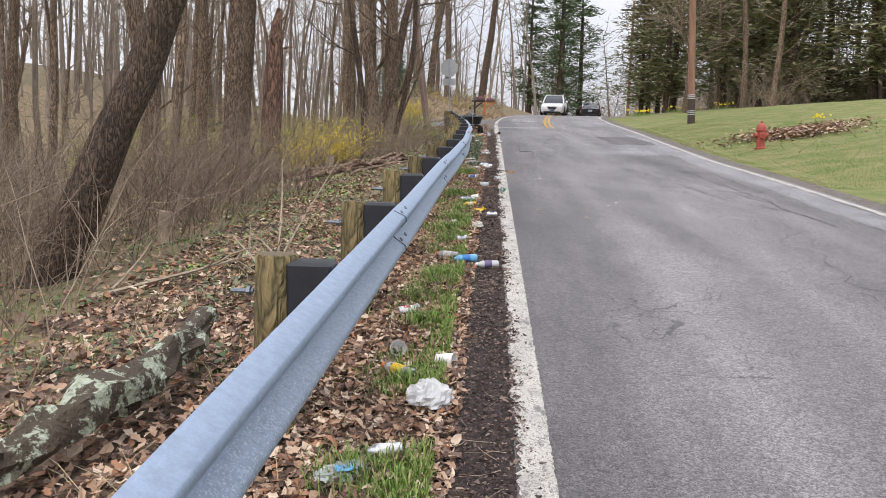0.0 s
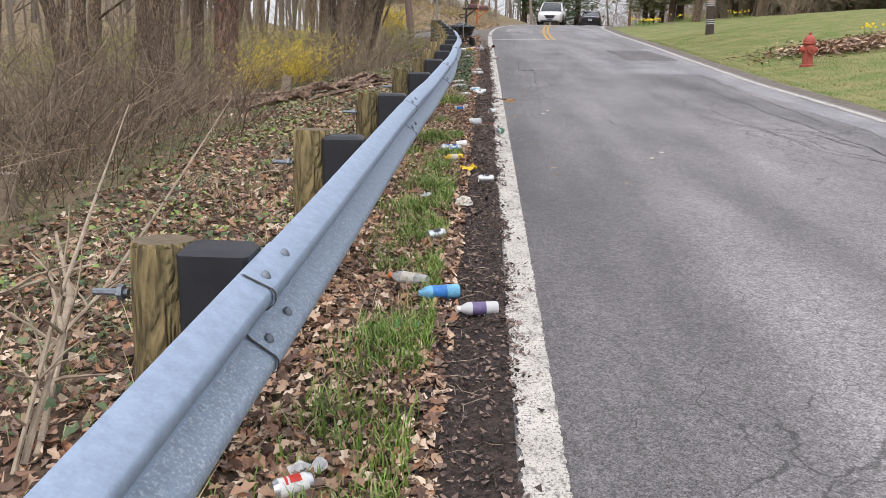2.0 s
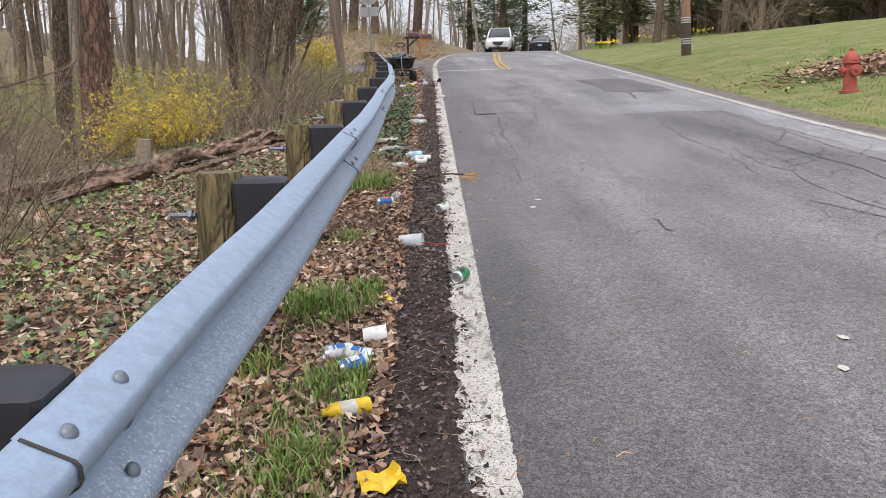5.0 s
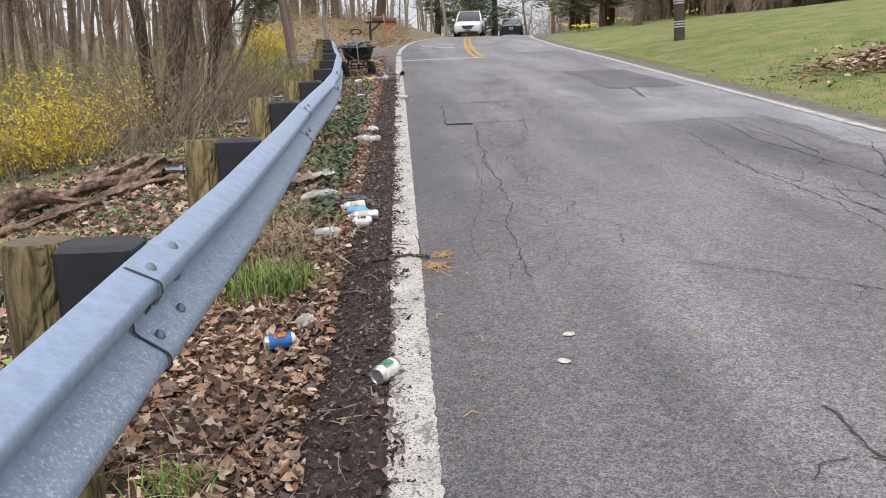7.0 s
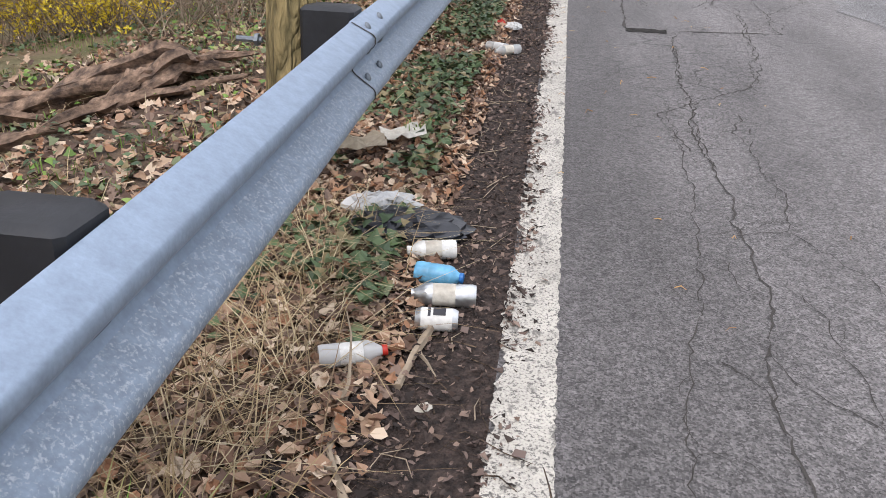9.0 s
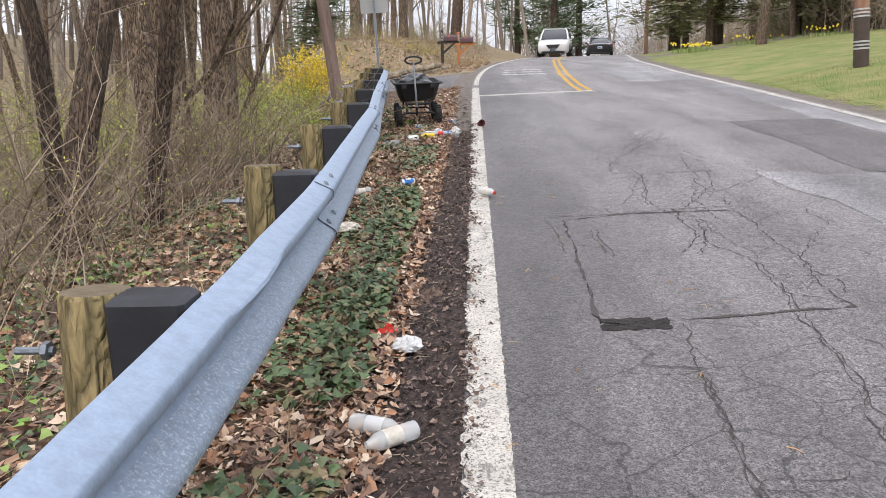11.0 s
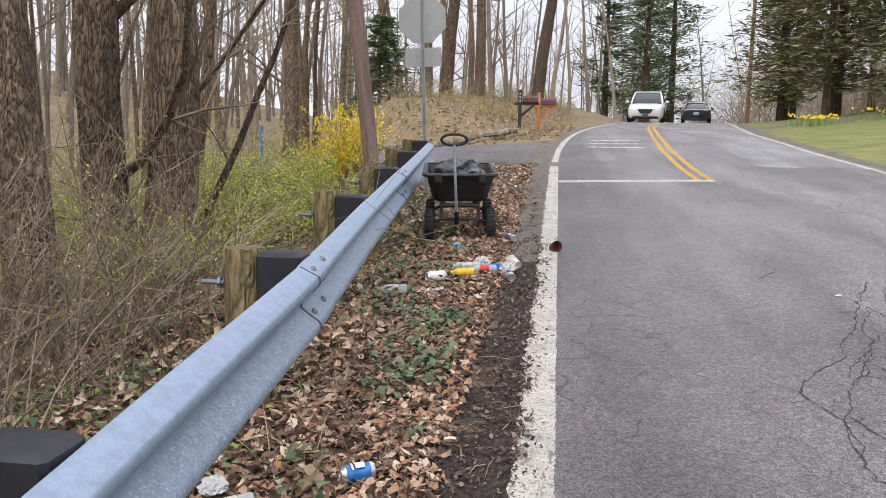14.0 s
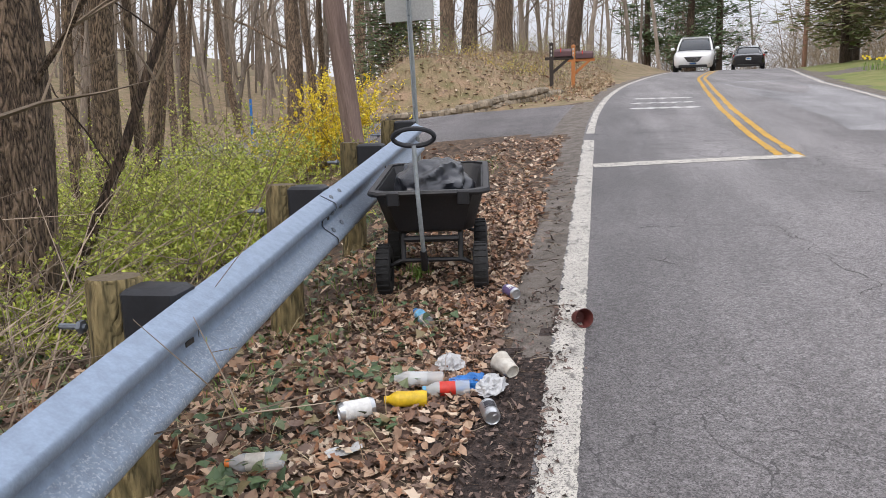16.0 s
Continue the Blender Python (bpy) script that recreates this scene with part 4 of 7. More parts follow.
for i in range(26):
    v = rng.uniform(42, 95)
    bare_tree(right_line(v) + rng.uniform(7, 26), v, rng.uniform(0.12, 0.26), rng.uniform(12, 17), 300 + i, (rng.uniform(-4, 4), 0), count=18, twigs=6, first=0.25, group="trees behind the lawn")
bare_tree(11.7, 50.0, 0.22, 13, 330, (1, 0), "bare spreading tree at the edge of the lawn", None, 0.22, 60, 9, spread=5.0, group="trees behind the lawn")


def far_woods():
    """Trunks and twigs in the distance, too many to count."""
    rng = random.Random(21)
    mesh = Mesh()
    for i in range(600):
        if i < 300:
            v, u = rng.uniform(-6, 110), -rng.uniform(18, 62)
        elif i < 400:
            v = rng.uniform(62, 130)
            u = left_line(v) - rng.uniform(2.5, 45)
        else:
            v = rng.uniform(112, 190)
            u = rng.uniform(-25, 75) if i < 470 else right_line(v) + rng.uniform(8, 60)
            if i >= 500:
                v = rng.uniform(42, 112)
                u = right_line(v) + rng.uniform(20, 60) + (62 - min(v, 62)) * 0.5
        p = TILTED @ Vector((u, v, height(u, v)))
        tall, r = rng.uniform(11, 19), rng.uniform(0.07, 0.2)
        pts = wander(p - Vector((0, 0, 0.3)), (rng.uniform(-0.1, 0.1), rng.uniform(-0.1, 0.1), 1), tall, 6, 0.05, rng)
        mesh.tube(pts, taper(r, 0.02, 7), 6, False)
        for _ in range(12):
            j = rng.randint(1, 5)
            a = rng.uniform(0, 6.3)
            b = wander(pts[j].lerp(pts[j + 1], rng.random()), (math.cos(a), math.sin(a), rng.uniform(0.4, 1.4)), tall * rng.uniform(0.1, 0.26), 3, 0.2, rng)
            mesh.tube(b, taper(r * 0.3, 0.008, 4), 3, False)
            for _ in range(3):
                e = wander(b[rng.randint(1, 3)], (rng.uniform(-1, 1), rng.uniform(-1, 1), rng.uniform(0, 1.2)), tall * rng.uniform(0.04, 0.1), 1, 0.2, rng)
                mesh.tube(e, (0.018, 0.006), 3, False)
    return tagged(part("far_woods", mesh, BARK_FAR, smooth=False), "distant bare grey-brown woodland in early spring", "woods", kind="stuff")


far_woods()


def brush(name, label, spots, mats, tall, stems, leaf=None, leaf_n=0, leaf_size=0.012, seed=0, kind="stuff", arch=0.12, width=0.5, thick=1.0):
    """Thickets of thin stems, with small leaves or flowers along them."""
    rng = random.Random(seed)
    mesh = Mesh()
    for u, v, s in spots:
        for _ in range(int(stems * s)):
            x, y = u + rng.gauss(0, width * s), v + rng.gauss(0, width * s)
            p = TILTED @ Vector((x, y, height(x, y) - 0.03))
            a = rng.uniform(0, 6.3)
            o = rng.uniform(0.05, 0.7)
            length = tall * s * rng.uniform(0.45, 1.15)
            pts = wander(p, (math.cos(a) * o, math.sin(a) * o, 1), length, 4, 0.22, rng, (math.cos(a) * arch, math.sin(a) * arch, -arch * 0.8))
            mesh.tube(pts, taper(thick * rng.uniform(0.003, 0.007), thick * 0.0015, 5), 3, False)
            tips = [pts]
            for _ in range(4):
                j = rng.randint(1, 3)
                tips.append(wander(pts[j], (rng.uniform(-1, 1), rng.uniform(-1, 1), rng.uniform(-0.1, 1)), length * rng.uniform(0.15, 0.4), 1, 0.3, rng))
                mesh.tube(tips[-1], (thick * 0.003, thick * 0.0012), 3, False)
            for _ in range(leaf_n):
                t = rng.choice(tips)
                j = rng.randint(0 if t is not pts else 2, len(t) - 2)
                q = t[j].lerp(t[j + 1], rng.random()) + Vector((rng.uniform(-1, 1), rng.uniform(-1, 1), rng.uniform(-1, 1))) * leaf_size
                e1 = Vector((rng.uniform(-1, 1), rng.uniform(-1, 1), rng.uniform(-1, 1))).normalized() * leaf_size * rng.uniform(0.7, 1.4)
                e2 = Vector((rng.uniform(-1, 1), rng.uniform(-1, 1), rng.uniform(-1, 1))).normalized() * leaf_size * 0.6
                mesh.add([q - e1, q + e2, q + e1, q - e2], [(0, 1, 2, 3)], 1)
    if kind == "stuff":
        return tagged(part(name, mesh, [mats, leaf or mats], smooth=False), label, "undergrowth", kind=kind)
    ob = thing(name, Matrix.Identity(4), label, "shrub", "forsythia bushes")
    for k, (piece, m) in enumerate((("branchwork", mats), ("blossom", leaf))):
        cut = Mesh()
        for f, j in zip(mesh.f, mesh.m):
            if j == k:
                cut.add([mesh.v[i] for i in f], [tuple(range(len(f)))])
        part(piece, cut, m, ob, smooth=False)
    return ob


rng = random.Random(11)
spots = [(-rng.uniform(4.0, 10), rng.uniform(2, 24), rng.uniform(0.6, 1.2)) for _ in range(95)]
spots = [s for s in spots if math.hypot(s[0] + 4.75, s[1] - 20.1) > 1.4 and not (13 < s[1] < 21 and abs(s[0] + 0.42 * (s[1] - 9)) < 1.6)]
brush("brush", "tangled bare brown undergrowth among the trees", spots, TWIG, 2.0, 20, seed=1)
spots = [(-rng.uniform(3.3, 6.5), rng.uniform(3.5, 13.5), rng.uniform(0.6, 1.1)) for _ in range(34)]
brush("brush", "dense upright brown stems at the edge of the woods", spots, TWIG_DARK, 2.1, 34, seed=35, arch=0.04)
spots = [(-rng.uniform(8, 20), rng.uniform(0, 36), rng.uniform(0.9, 1.6)) for _ in range(58)]
brush("brush", "tangled bare brown undergrowth deeper in the woods", spots, TWIG, 2.1, 19, seed=2)
spots = [(-rng.uniform(2.8, 6.5), rng.uniform(19, 24), rng.uniform(0.5, 1.1)) for _ in range(26)]
spots = [s for s in spots if s[0] > -3.9 or s[1] > 22]
brush("brush", "bare brown shoots round the trunks", spots, TWIG, 2.2, 42, SPRING, 5, 0.010, seed=3)
spots = [(-rng.uniform(3.0, 9.0), rng.uniform(26.5, 35), rng.uniform(0.6, 1.0)) for _ in range(62)]
spots = [s for s in spots if s[0] < -5.0 or s[1] < 30.5] + [(-rng.uniform(2.7, 5), rng.uniform(26.8, 31), 0.6) for _ in range(16)]
brush("green_brush", "low shrubs with fresh pale green leaves", spots, TWIG, 1.1, 36, SPRING, 95, 0.020, seed=4)
spots = [(-3.3 + rng.gauss(0, 0.5), 25.1 + rng.gauss(0, 0.6), 0.8) for _ in range(6)] + [(-4.6 + rng.gauss(0, 0.5), 28.4 + rng.gauss(0, 0.6), 0.8) for _ in range(5)] + [(-rng.uniform(2.7, 4.0), rng.uniform(20.5, 25), 0.7) for _ in range(9)]
brush("brush", "thin shoots in front of the thick trunks", spots, TWIG, 2.3, 30, SPRING, 7, 0.011, seed=31)
spots = [(-rng.uniform(5, 16), rng.uniform(25, 35), rng.uniform(0.9, 1.5)) for _ in range(46)]
brush("green_brush", "taller shrubs with a haze of young leaves", spots, TWIG, 1.7, 26, SPRING, 50, 0.022, seed=32)
thicket = random.Random(91)
brush("green_brush", "thick bright young foliage behind the rail", [(-thicket.uniform(3.9, 8.0), thicket.uniform(28.6, 34.2), thicket.uniform(0.7, 1.0)) for _ in range(34)], TWIG, 1.5, 30, SPRING, 80, 0.021, seed=36)
spots = [(-rng.uniform(4, 12), rng.uniform(4, 26), rng.uniform(0.5, 1.0)) for _ in range(30)]
brush("green_brush", "scattered shrubs with a few young leaves", spots, TWIG, 1.6, 26, SPRING, 9, 0.013, seed=5)
spots = [(left_line(v) - rng.uniform(2.2, 14), v, rng.uniform(0.5, 1.0)) for v in [rng.uniform(44, 66) for _ in range(110)]]
brush("brush", "thin straw-coloured brush on the bank", spots, TWIG, 1.4, 30, SPRING, 6, 0.018, seed=6)
spots = [(right_line(v) + rng.uniform(9, 20), v, rng.uniform(0.8, 1.6)) for v in [rng.uniform(48, 100) for _ in range(36)]]
brush("brush", "bare brush beneath the trees behind the lawn", spots, TWIG, 1.8, 19, seed=8)
spots = [(rng.uniform(0, 40), rng.uniform(95, 125), rng.uniform(1.5, 3.0)) for _ in range(36)]
brush("brush", "grey-brown thicket beyond the crest", spots, TWIG, 4.2, 20, seed=9, thick=4.0)
spots = [(right_line(v) + rng.uniform(10, 30), v, rng.uniform(0.7, 1.3)) for v in [rng.uniform(52, 84) for _ in range(75)]]
brush("evergreen_brush", "dull green evergreen shrubs beneath the conifers", spots, TWIG, 3.2, 20, NEEDLE_DULL, 26, 0.12, seed=33, thick=2.5)
spots = [(right_line(v) + rng.uniform(8, 24), v, rng.uniform(0.9, 1.5)) for v in [rng.uniform(46, 100) for _ in range(40)]]
brush("brush", "tall bare brown shoots behind the lawn", spots, TWIG, 3.6, 22, seed=34, thick=2.5)
for i, (u, v, s, n) in enumerate(((-4.3, 19.7, 0.9, 110), (-4.75, 20.5, 0.85, 100), (-5.2, 20.1, 0.95, 90), (-4.05, 35.2, 0.95, 110), (-4.75, 34.9, 0.7, 60), (-6.4, 30.6, 0.5, 40))):
    brush("forsythia", "yellow-flowering forsythia bush behind the guard rail", [(u, v, s)], TWIG, 1.55, n, PETAL, 52 if v < 30 else 110, 0.018 if v < 30 else 0.024, seed=60 + i, kind="thing", arch=0.12 if v < 30 else 0.05, width=0.32 if v < 30 else 0.2)
brush("forsythia", "small spent forsythia on the bank", [(-2.6, 46.2, 0.7), (-3.6, 47.0, 0.7), (-1.9, 47.5, 0.5)], TWIG, 1.0, 60, PETAL, 14, 0.013, seed=70, kind="thing", arch=0.2, width=0.6)


def conifer(u, v, tall, wide, seed, first, mats, label, whorls=16, per=6, tufts=34, size=0.28, group=""):
    """A conifer: bare lower trunk, whorls of boughs with needle sprays."""
    rng = random.Random(seed)
    ob = thing("conifer", upright(u, v, -0.2), label, "tree", group)
    trunk = Mesh()
    pts = wander((0, 0, 0), (rng.uniform(-0.03, 0.03), 0, 1), tall, 10, 0.012, rng)
    trunk.tube(pts, taper(tall * 0.018, 0.02, 11), 9, False, 0, 0.05)
    part("trunk", trunk, BARK_DARK, ob)
    crown = Mesh()
    for i in range(whorls):
        for _ in range(per):
            f = first + (1 - first) * (i + rng.random()) / whorls
            z = tall * f
            c = pts[min(9, int(f * 10))].lerp(pts[min(10, int(f * 10) + 1)], f * 10 % 1)
            reach = wide * (1 - (f - first) / (1 - first)) ** 0.7 * (0.55 + 0.45 * min(1, (f - first) * 6)) + 0.3
            a, l = rng.uniform(0, 6.3), reach * rng.uniform(0.4, 1.2)
            b = wander((c.x, c.y, z), (math.cos(a), math.sin(a), rng.uniform(-0.05, 0.3)), l, 4, 0.1, rng, (0, 0, -0.04))
            crown.tube(b, taper(0.03, 0.008, 5), 3, False, 1)
            for _ in range(tufts):
                t = 0.25 + 0.75 * rng.random()
                j = min(3, int(t * 4))
                q = b[j].lerp(b[j + 1], t * 4 % 1) + Vector((rng.gauss(0, 0.17), rng.gauss(0, 0.17), rng.gauss(0, 0.13))) * l * 0.7
                d1 = Vector((math.cos(a) + rng.uniform(-0.8, 0.8), math.sin(a) + rng.uniform(-0.8, 0.8), rng.uniform(-0.3, 0.4))).normalized() * size * rng.uniform(0.6, 1.3)
                d2 = Vector((rng.uniform(-1, 1), rng.uniform(-1, 1), rng.uniform(-0.4, 0.4))).normalized() * size * 0.22
                crown.add([q - d1 * 0.5, q + d2, q + d1, q - d2], [(0, 1, 2, 3)], 0)
    part("crown", crown, [mats, BARK_DARK], ob, "sprays of needles with gaps of sky", smooth=False)
    return ob


for i, (u, v, t, w) in enumerate(((7.2, 92, 20, 4.0), (10.2, 97, 21, 4.2), (4.2, 96, 18, 3.2), (8.8, 104, 22, 4.2))):
    conifer(u, v, t, w, 500 + i, 0.07, NEEDLE, "tall dark green pine beyond the crest of the road", 20, 8, 36, 0.4, "pines at the crest")
conifer(-6.1, 47.3, 3.9, 1.7, 520, 0.06, NEEDLE, "small dark green spruce behind the leaning pole", 20, 9, 40, 0.14)
rng = random.Random(5)
for i in range(15):
    f = i / 14
    u, v = 13.5 + 17 * f + rng.uniform(-1.5, 1.5), 62 - 22 * f + rng.uniform(-3, 3)
    conifer(u, v, rng.uniform(13, 18), rng.uniform(3.6, 5.0), 540 + i, rng.uniform(0.05, 0.13), NEEDLE_DULL, "dark conifer with a bare lower trunk behind the lawn", 19, 9, 38, 0.36, "conifers behind the lawn")
for i, (u, v) in enumerate(((12.0, 66.5), (13.4, 71), (15.2, 76), (13.0, 62))):
    conifer(u, v, 11.5 + i, 3.6, 560 + i, 0.1, NEEDLE_DULL, "dull green conifer at the end of the lawn", 17, 8, 34, 0.34, "conifers behind the lawn")
for i, (u, v) in enumerate(((25, 86), (20, 76), (28, 80))):
    conifer(u, v, 14 + i, 4.0, 580 + i, 0.35, NEEDLE, "tall pine with drooping boughs beside the road", 14, 7, 36, 0.5, "pines at the crest")


# ---- leaves, ivy and grass on the ground ----
def scatter(name, label, category, count, where, shape, mats, seed, accept=None):
    rng = random.Random(seed)
    mesh = Mesh()
    done = 0
    while done < count:
        u, v = where(rng)
        if accept and not accept(u, v, rng):
            done += 0.2
            continue
        shape(mesh, Vector((u, v, height(u, v))), rng)
        done += 1
    mesh.v = [tuple(TILTED @ Vector(p)) for p in mesh.v]
    return tagged(part(name, mesh, mats, smooth=False), label, category, kind="stuff")


def leaf_shape(size, lift=0.03, stand=0.5):
    def make(mesh, p, rng):
        s = size * rng.uniform(0.55, 1.3)
        a, t, b = rng.uniform(0, 6.3), rng.gauss(0, stand), rng.gauss(0, stand)
        x = Vector((math.cos(a), math.sin(a), t * 0.6))
        y = Vector((-math.sin(a), math.cos(a), b * 0.6))
        q = p + Vector((0, 0, 0.004 + rng.random() * lift))
        c = s * rng.uniform(-0.25, 0.45)
        z = Vector((0, 0, 1))
        c2 = s * rng.uniform(-0.2, 0.5)
        rim = [(-1, 0, 0.2), (-0.45, 0.42, 1), (-0.1, 0.26, 0.5), (0.3, 0.55, 1), (0.5, 0.25, 0.6), (1, 0.05, 0.5), (0.45, -0.3, 0.6), (0.25, -0.55, 1), (-0.15, -0.25, 0.5), (-0.5, -0.4, 1)]
        mesh.add([q + x * (a1 * s) + y * (b1 * s) + z * (max(0, c if b1 > 0 else c2) * k1 + 0.1 * s * k1) for a1, b1, k1 in rim] + [q], [(i, (i + 1) % 10, 10) for i in range(10)])
    return make


def curled_leaf(size):
    """A dry leaf folded along its rib and curled at the ends."""
    def make(mesh, p, rng):
        s = size * rng.uniform(0.5, 1.35)
        a = rng.uniform(0, 6.3)
        n = Vector((rng.gauss(0, 0.45), rng.gauss(0, 0.45), 1)).normalized()
        x = n.cross(Vector((math.cos(a), math.sin(a), 0.1))).normalized()
        y = n.cross(x)
        q = p + Vector((0, 0, 0.004 + rng.random() * 0.022))
        f, c = rng.uniform(-0.5, 0.7), rng.uniform(-0.1, 0.8)
        w = rng.uniform(0.35, 0.75)
        rib = [q + x * (s * e) + n * (c * s * e * e) for e in (-1, -0.2, 0.45, 1)]
        side = [q + x * (s * e) + y * (s * w * g) + n * (s * f * h + c * s * e * e) for e, g, h in ((-0.45, 1, 0.8), (0.35, rng.uniform(0.5, 1.2), 1), (-0.35, -rng.uniform(0.5, 1.2), 1), (0.4, -0.9, 0.6))]
        mesh.add(rib + side, [(0, 1, 4), (4, 1, 2, 5), (5, 2, 3), (0, 6, 1), (6, 7, 2, 1), (7, 3, 2)])
    return make


def crumb_shape(mesh, p, rng):
    s = rng.uniform(0.003, 0.009) if rng.random() < 0.72 else rng.uniform(0.008, 0.021)
    k = [Vector((rng.uniform(-1, 1), rng.uniform(-1, 1), rng.uniform(-0.3, 0.9))) * s for _ in range(4)]
    mesh.add([p + e + Vector((0, 0, s * 0.4)) for e in k], [(0, 1, 2), (0, 3, 1), (1, 3, 2), (0, 2, 3)])


def ivy_shape(mesh, p, rng):
    s = rng.uniform(0.016, 0.034)
    a = rng.uniform(0, 6.3)
    q = p + Vector((0, 0, rng.uniform(0.02, 0.09)))
    n = Vector((rng.gauss(0, 0.45), rng.gauss(0, 0.45), 1)).normalized()
    x = n.cross(Vector((math.cos(a), math.sin(a), 0))).normalized()
    y = n.cross(x)
    ring = [(-0.5, -0.3), (-0.2, -0.95), (0.25, -0.5), (1.1, 0), (0.25, 0.5), (-0.2, 0.95), (-0.5, 0.3)]
    mesh.add([q + x * (a1 * s) + y * (b1 * s) - n * (abs(b1) * s * 0.25) for a1, b1 in ring] + [q], [(i, (i + 1) % 7, 7) for i in range(7)])


def blade(tall, spread=0.5, w=0.0035):
    def make(mesh, p, rng):
        h = tall * rng.uniform(0.4, 1.25)
        a, o = rng.uniform(0, 6.3), rng.uniform(0.05, 1.0) * spread
        d, s = Vector((math.cos(a) * o, math.sin(a) * o, 1)), Vector((-math.sin(a), math.cos(a), 0)) * w
        m1, tip = p + d * h * 0.55, p + d * h * 0.8 + Vector((math.cos(a) * o, math.sin(a) * o, -0.1)) * h * 0.5
        mesh.add([p - s, p + s, m1 + s * 0.8, m1 - s * 0.8, tip], [(0, 1, 2, 3), (3, 2, 4)])
    return make


def clumpy(scale, low, seed):
    return lambda u, v, rng: noise.noise((u * scale, v * scale, seed)) + rng.uniform(-0.25, 0.25) > low


scatter("leaf_litter", "brown fallen oak leaves on the verge", "leaf litter", 14000, lambda r: (-0.36 - abs(r.gauss(0, 0.75)), r.uniform(-0.5, 36)), leaf_shape(0.029), LEAF, 1, lambda u, v, r: u > -2.6 and (v < 33 or u < -0.3) and v < 34.5 - 0.5 * u * 0 and noise.noise((u * 1.6, v * 1.6, 4)) + r.uniform(-0.5, 0.5) > -0.2 - (0.35 if v > 17 else 0))
scatter("leaf_litter", "brown fallen leaves on the woodland floor", "leaf litter", 10500, lambda r: (-1.1 - r.random() ** 1.4 * 7, r.uniform(0, 35)), leaf_shape(0.045), LEAF, 2, clumpy(0.9, -0.25, 8))
scatter("leaf_litter", "brown fallen leaves behind the rail", "leaf litter", 6500, lambda r: (-0.9 - r.random() ** 1.3 * 2.6, r.uniform(0, 16)), leaf_shape(0.036), LEAF, 14)
scatter("leaf_litter", "scattered leaf crumbs on the soil edge", "leaf litter", 24000, lambda r: (-0.065 - r.random() ** 0.8 * 0.45, r.uniform(0.5, 26)), crumb_shape, CRUMB, 3)
scatter("leaf_litter", "brown leaves on the bank", "leaf litter", 6500, lambda r: (1.5 - r.uniform(0.9, 10), r.uniform(42, 58)), leaf_shape(0.055), LEAF, 4, lambda u, v, r: u < left_line(v) - 0.35)
scatter("ivy", "low green ivy creeping through the leaves", "ivy", 5200, lambda r: (-0.45 - abs(r.gauss(0, 0.28)), r.uniform(14.2, 24.5)), ivy_shape, IVY, 5, lambda u, v, r: noise.noise((u * 2.2, v * 1.6, 31)) + r.uniform(-0.3, 0.3) > (-0.05 if v < 21.5 else 0.18))
scatter("ivy", "low green creeper among the trees", "ivy", 13000, lambda r: (-1.15 - r.random() ** 1.2 * 4.5, r.uniform(3, 33)), ivy_shape, IVY, 6, clumpy(0.8, -0.06, 14))
scatter("ivy", "a few ivy leaves near the cart", "ivy", 500, lambda r: (-0.6 - r.random() * 0.6, r.uniform(24.3, 27.2)), ivy_shape, IVY, 7, clumpy(2.5, 0.1, 44))
scatter("creeper", "fresh green ground cover behind the rail", "ground cover", 2200, lambda r: (-1.15 - r.random() * 2.6, r.uniform(6, 24)), ivy_shape, GRASS, 15, clumpy(0.9, 0.12, 71))
scatter("leaf_litter", "small curled brown leaves packed on the verge", "leaf litter", 27000, lambda r: (-0.33 - abs(r.gauss(0, 0.5)), r.uniform(-0.3, 30)), curled_leaf(0.024), LEAF, 24, lambda u, v, r: u > -1.7)
scatter("leaf_litter", "small curled brown leaves behind the rail", "leaf litter", 19000, lambda r: (-0.9 - r.random() ** 1.2 * 2.8, r.uniform(0, 27)), curled_leaf(0.034), LEAF, 25)
scatter("leaf_litter", "shredded leaf flakes over the soil edge", "leaf litter", 7000, lambda r: (-0.10 - r.random() * 0.36, r.uniform(0, 27)), curled_leaf(0.010), CRUMB, 26)
scatter("leaf_litter", "broken bits of dry leaves among the verge leaves", "leaf litter", 14000, lambda r: (-0.36 - r.random() * 0.75, r.uniform(0, 27)), curled_leaf(0.013), LEAF, 27)
scatter("leaf_litter", "torn leaf pieces on the soil", "leaf litter", 450, lambda r: (-0.1 - r.random() * 0.4, r.uniform(0, 32)), leaf_shape(0.02, 0.01, 0.8), CRUMB, 16)
scatter("leaf_litter", "dark crumbs of soil strewn over the white line", "leaf litter", 9000, lambda r: (-0.1 + abs(r.gauss(0, 0.045)), r.uniform(0, 27)), crumb_shape, CRUMB, 17, clumpy(3.1, -0.02, 33))


def twig_shape(size):
    def make(mesh, p, rng):
        a, n = rng.uniform(0, 6.3), rng.uniform(0.25, 1.3) * size
        d, s = Vector((math.cos(a), math.sin(a), 0)), Vector((-math.sin(a), math.cos(a), 0))
        w, q = rng.uniform(0.0008, 0.0028), p + Vector((0, 0, 0.004))
        b = s * rng.uniform(-0.25, 0.25) * n
        line = [q, q + d * n * 0.5 + b + Vector((0, 0, rng.uniform(0.002, 0.014))), q + d * n]
        mesh.tube(line, (w, w * 0.9, w * 0.4), 4, True)
    return make


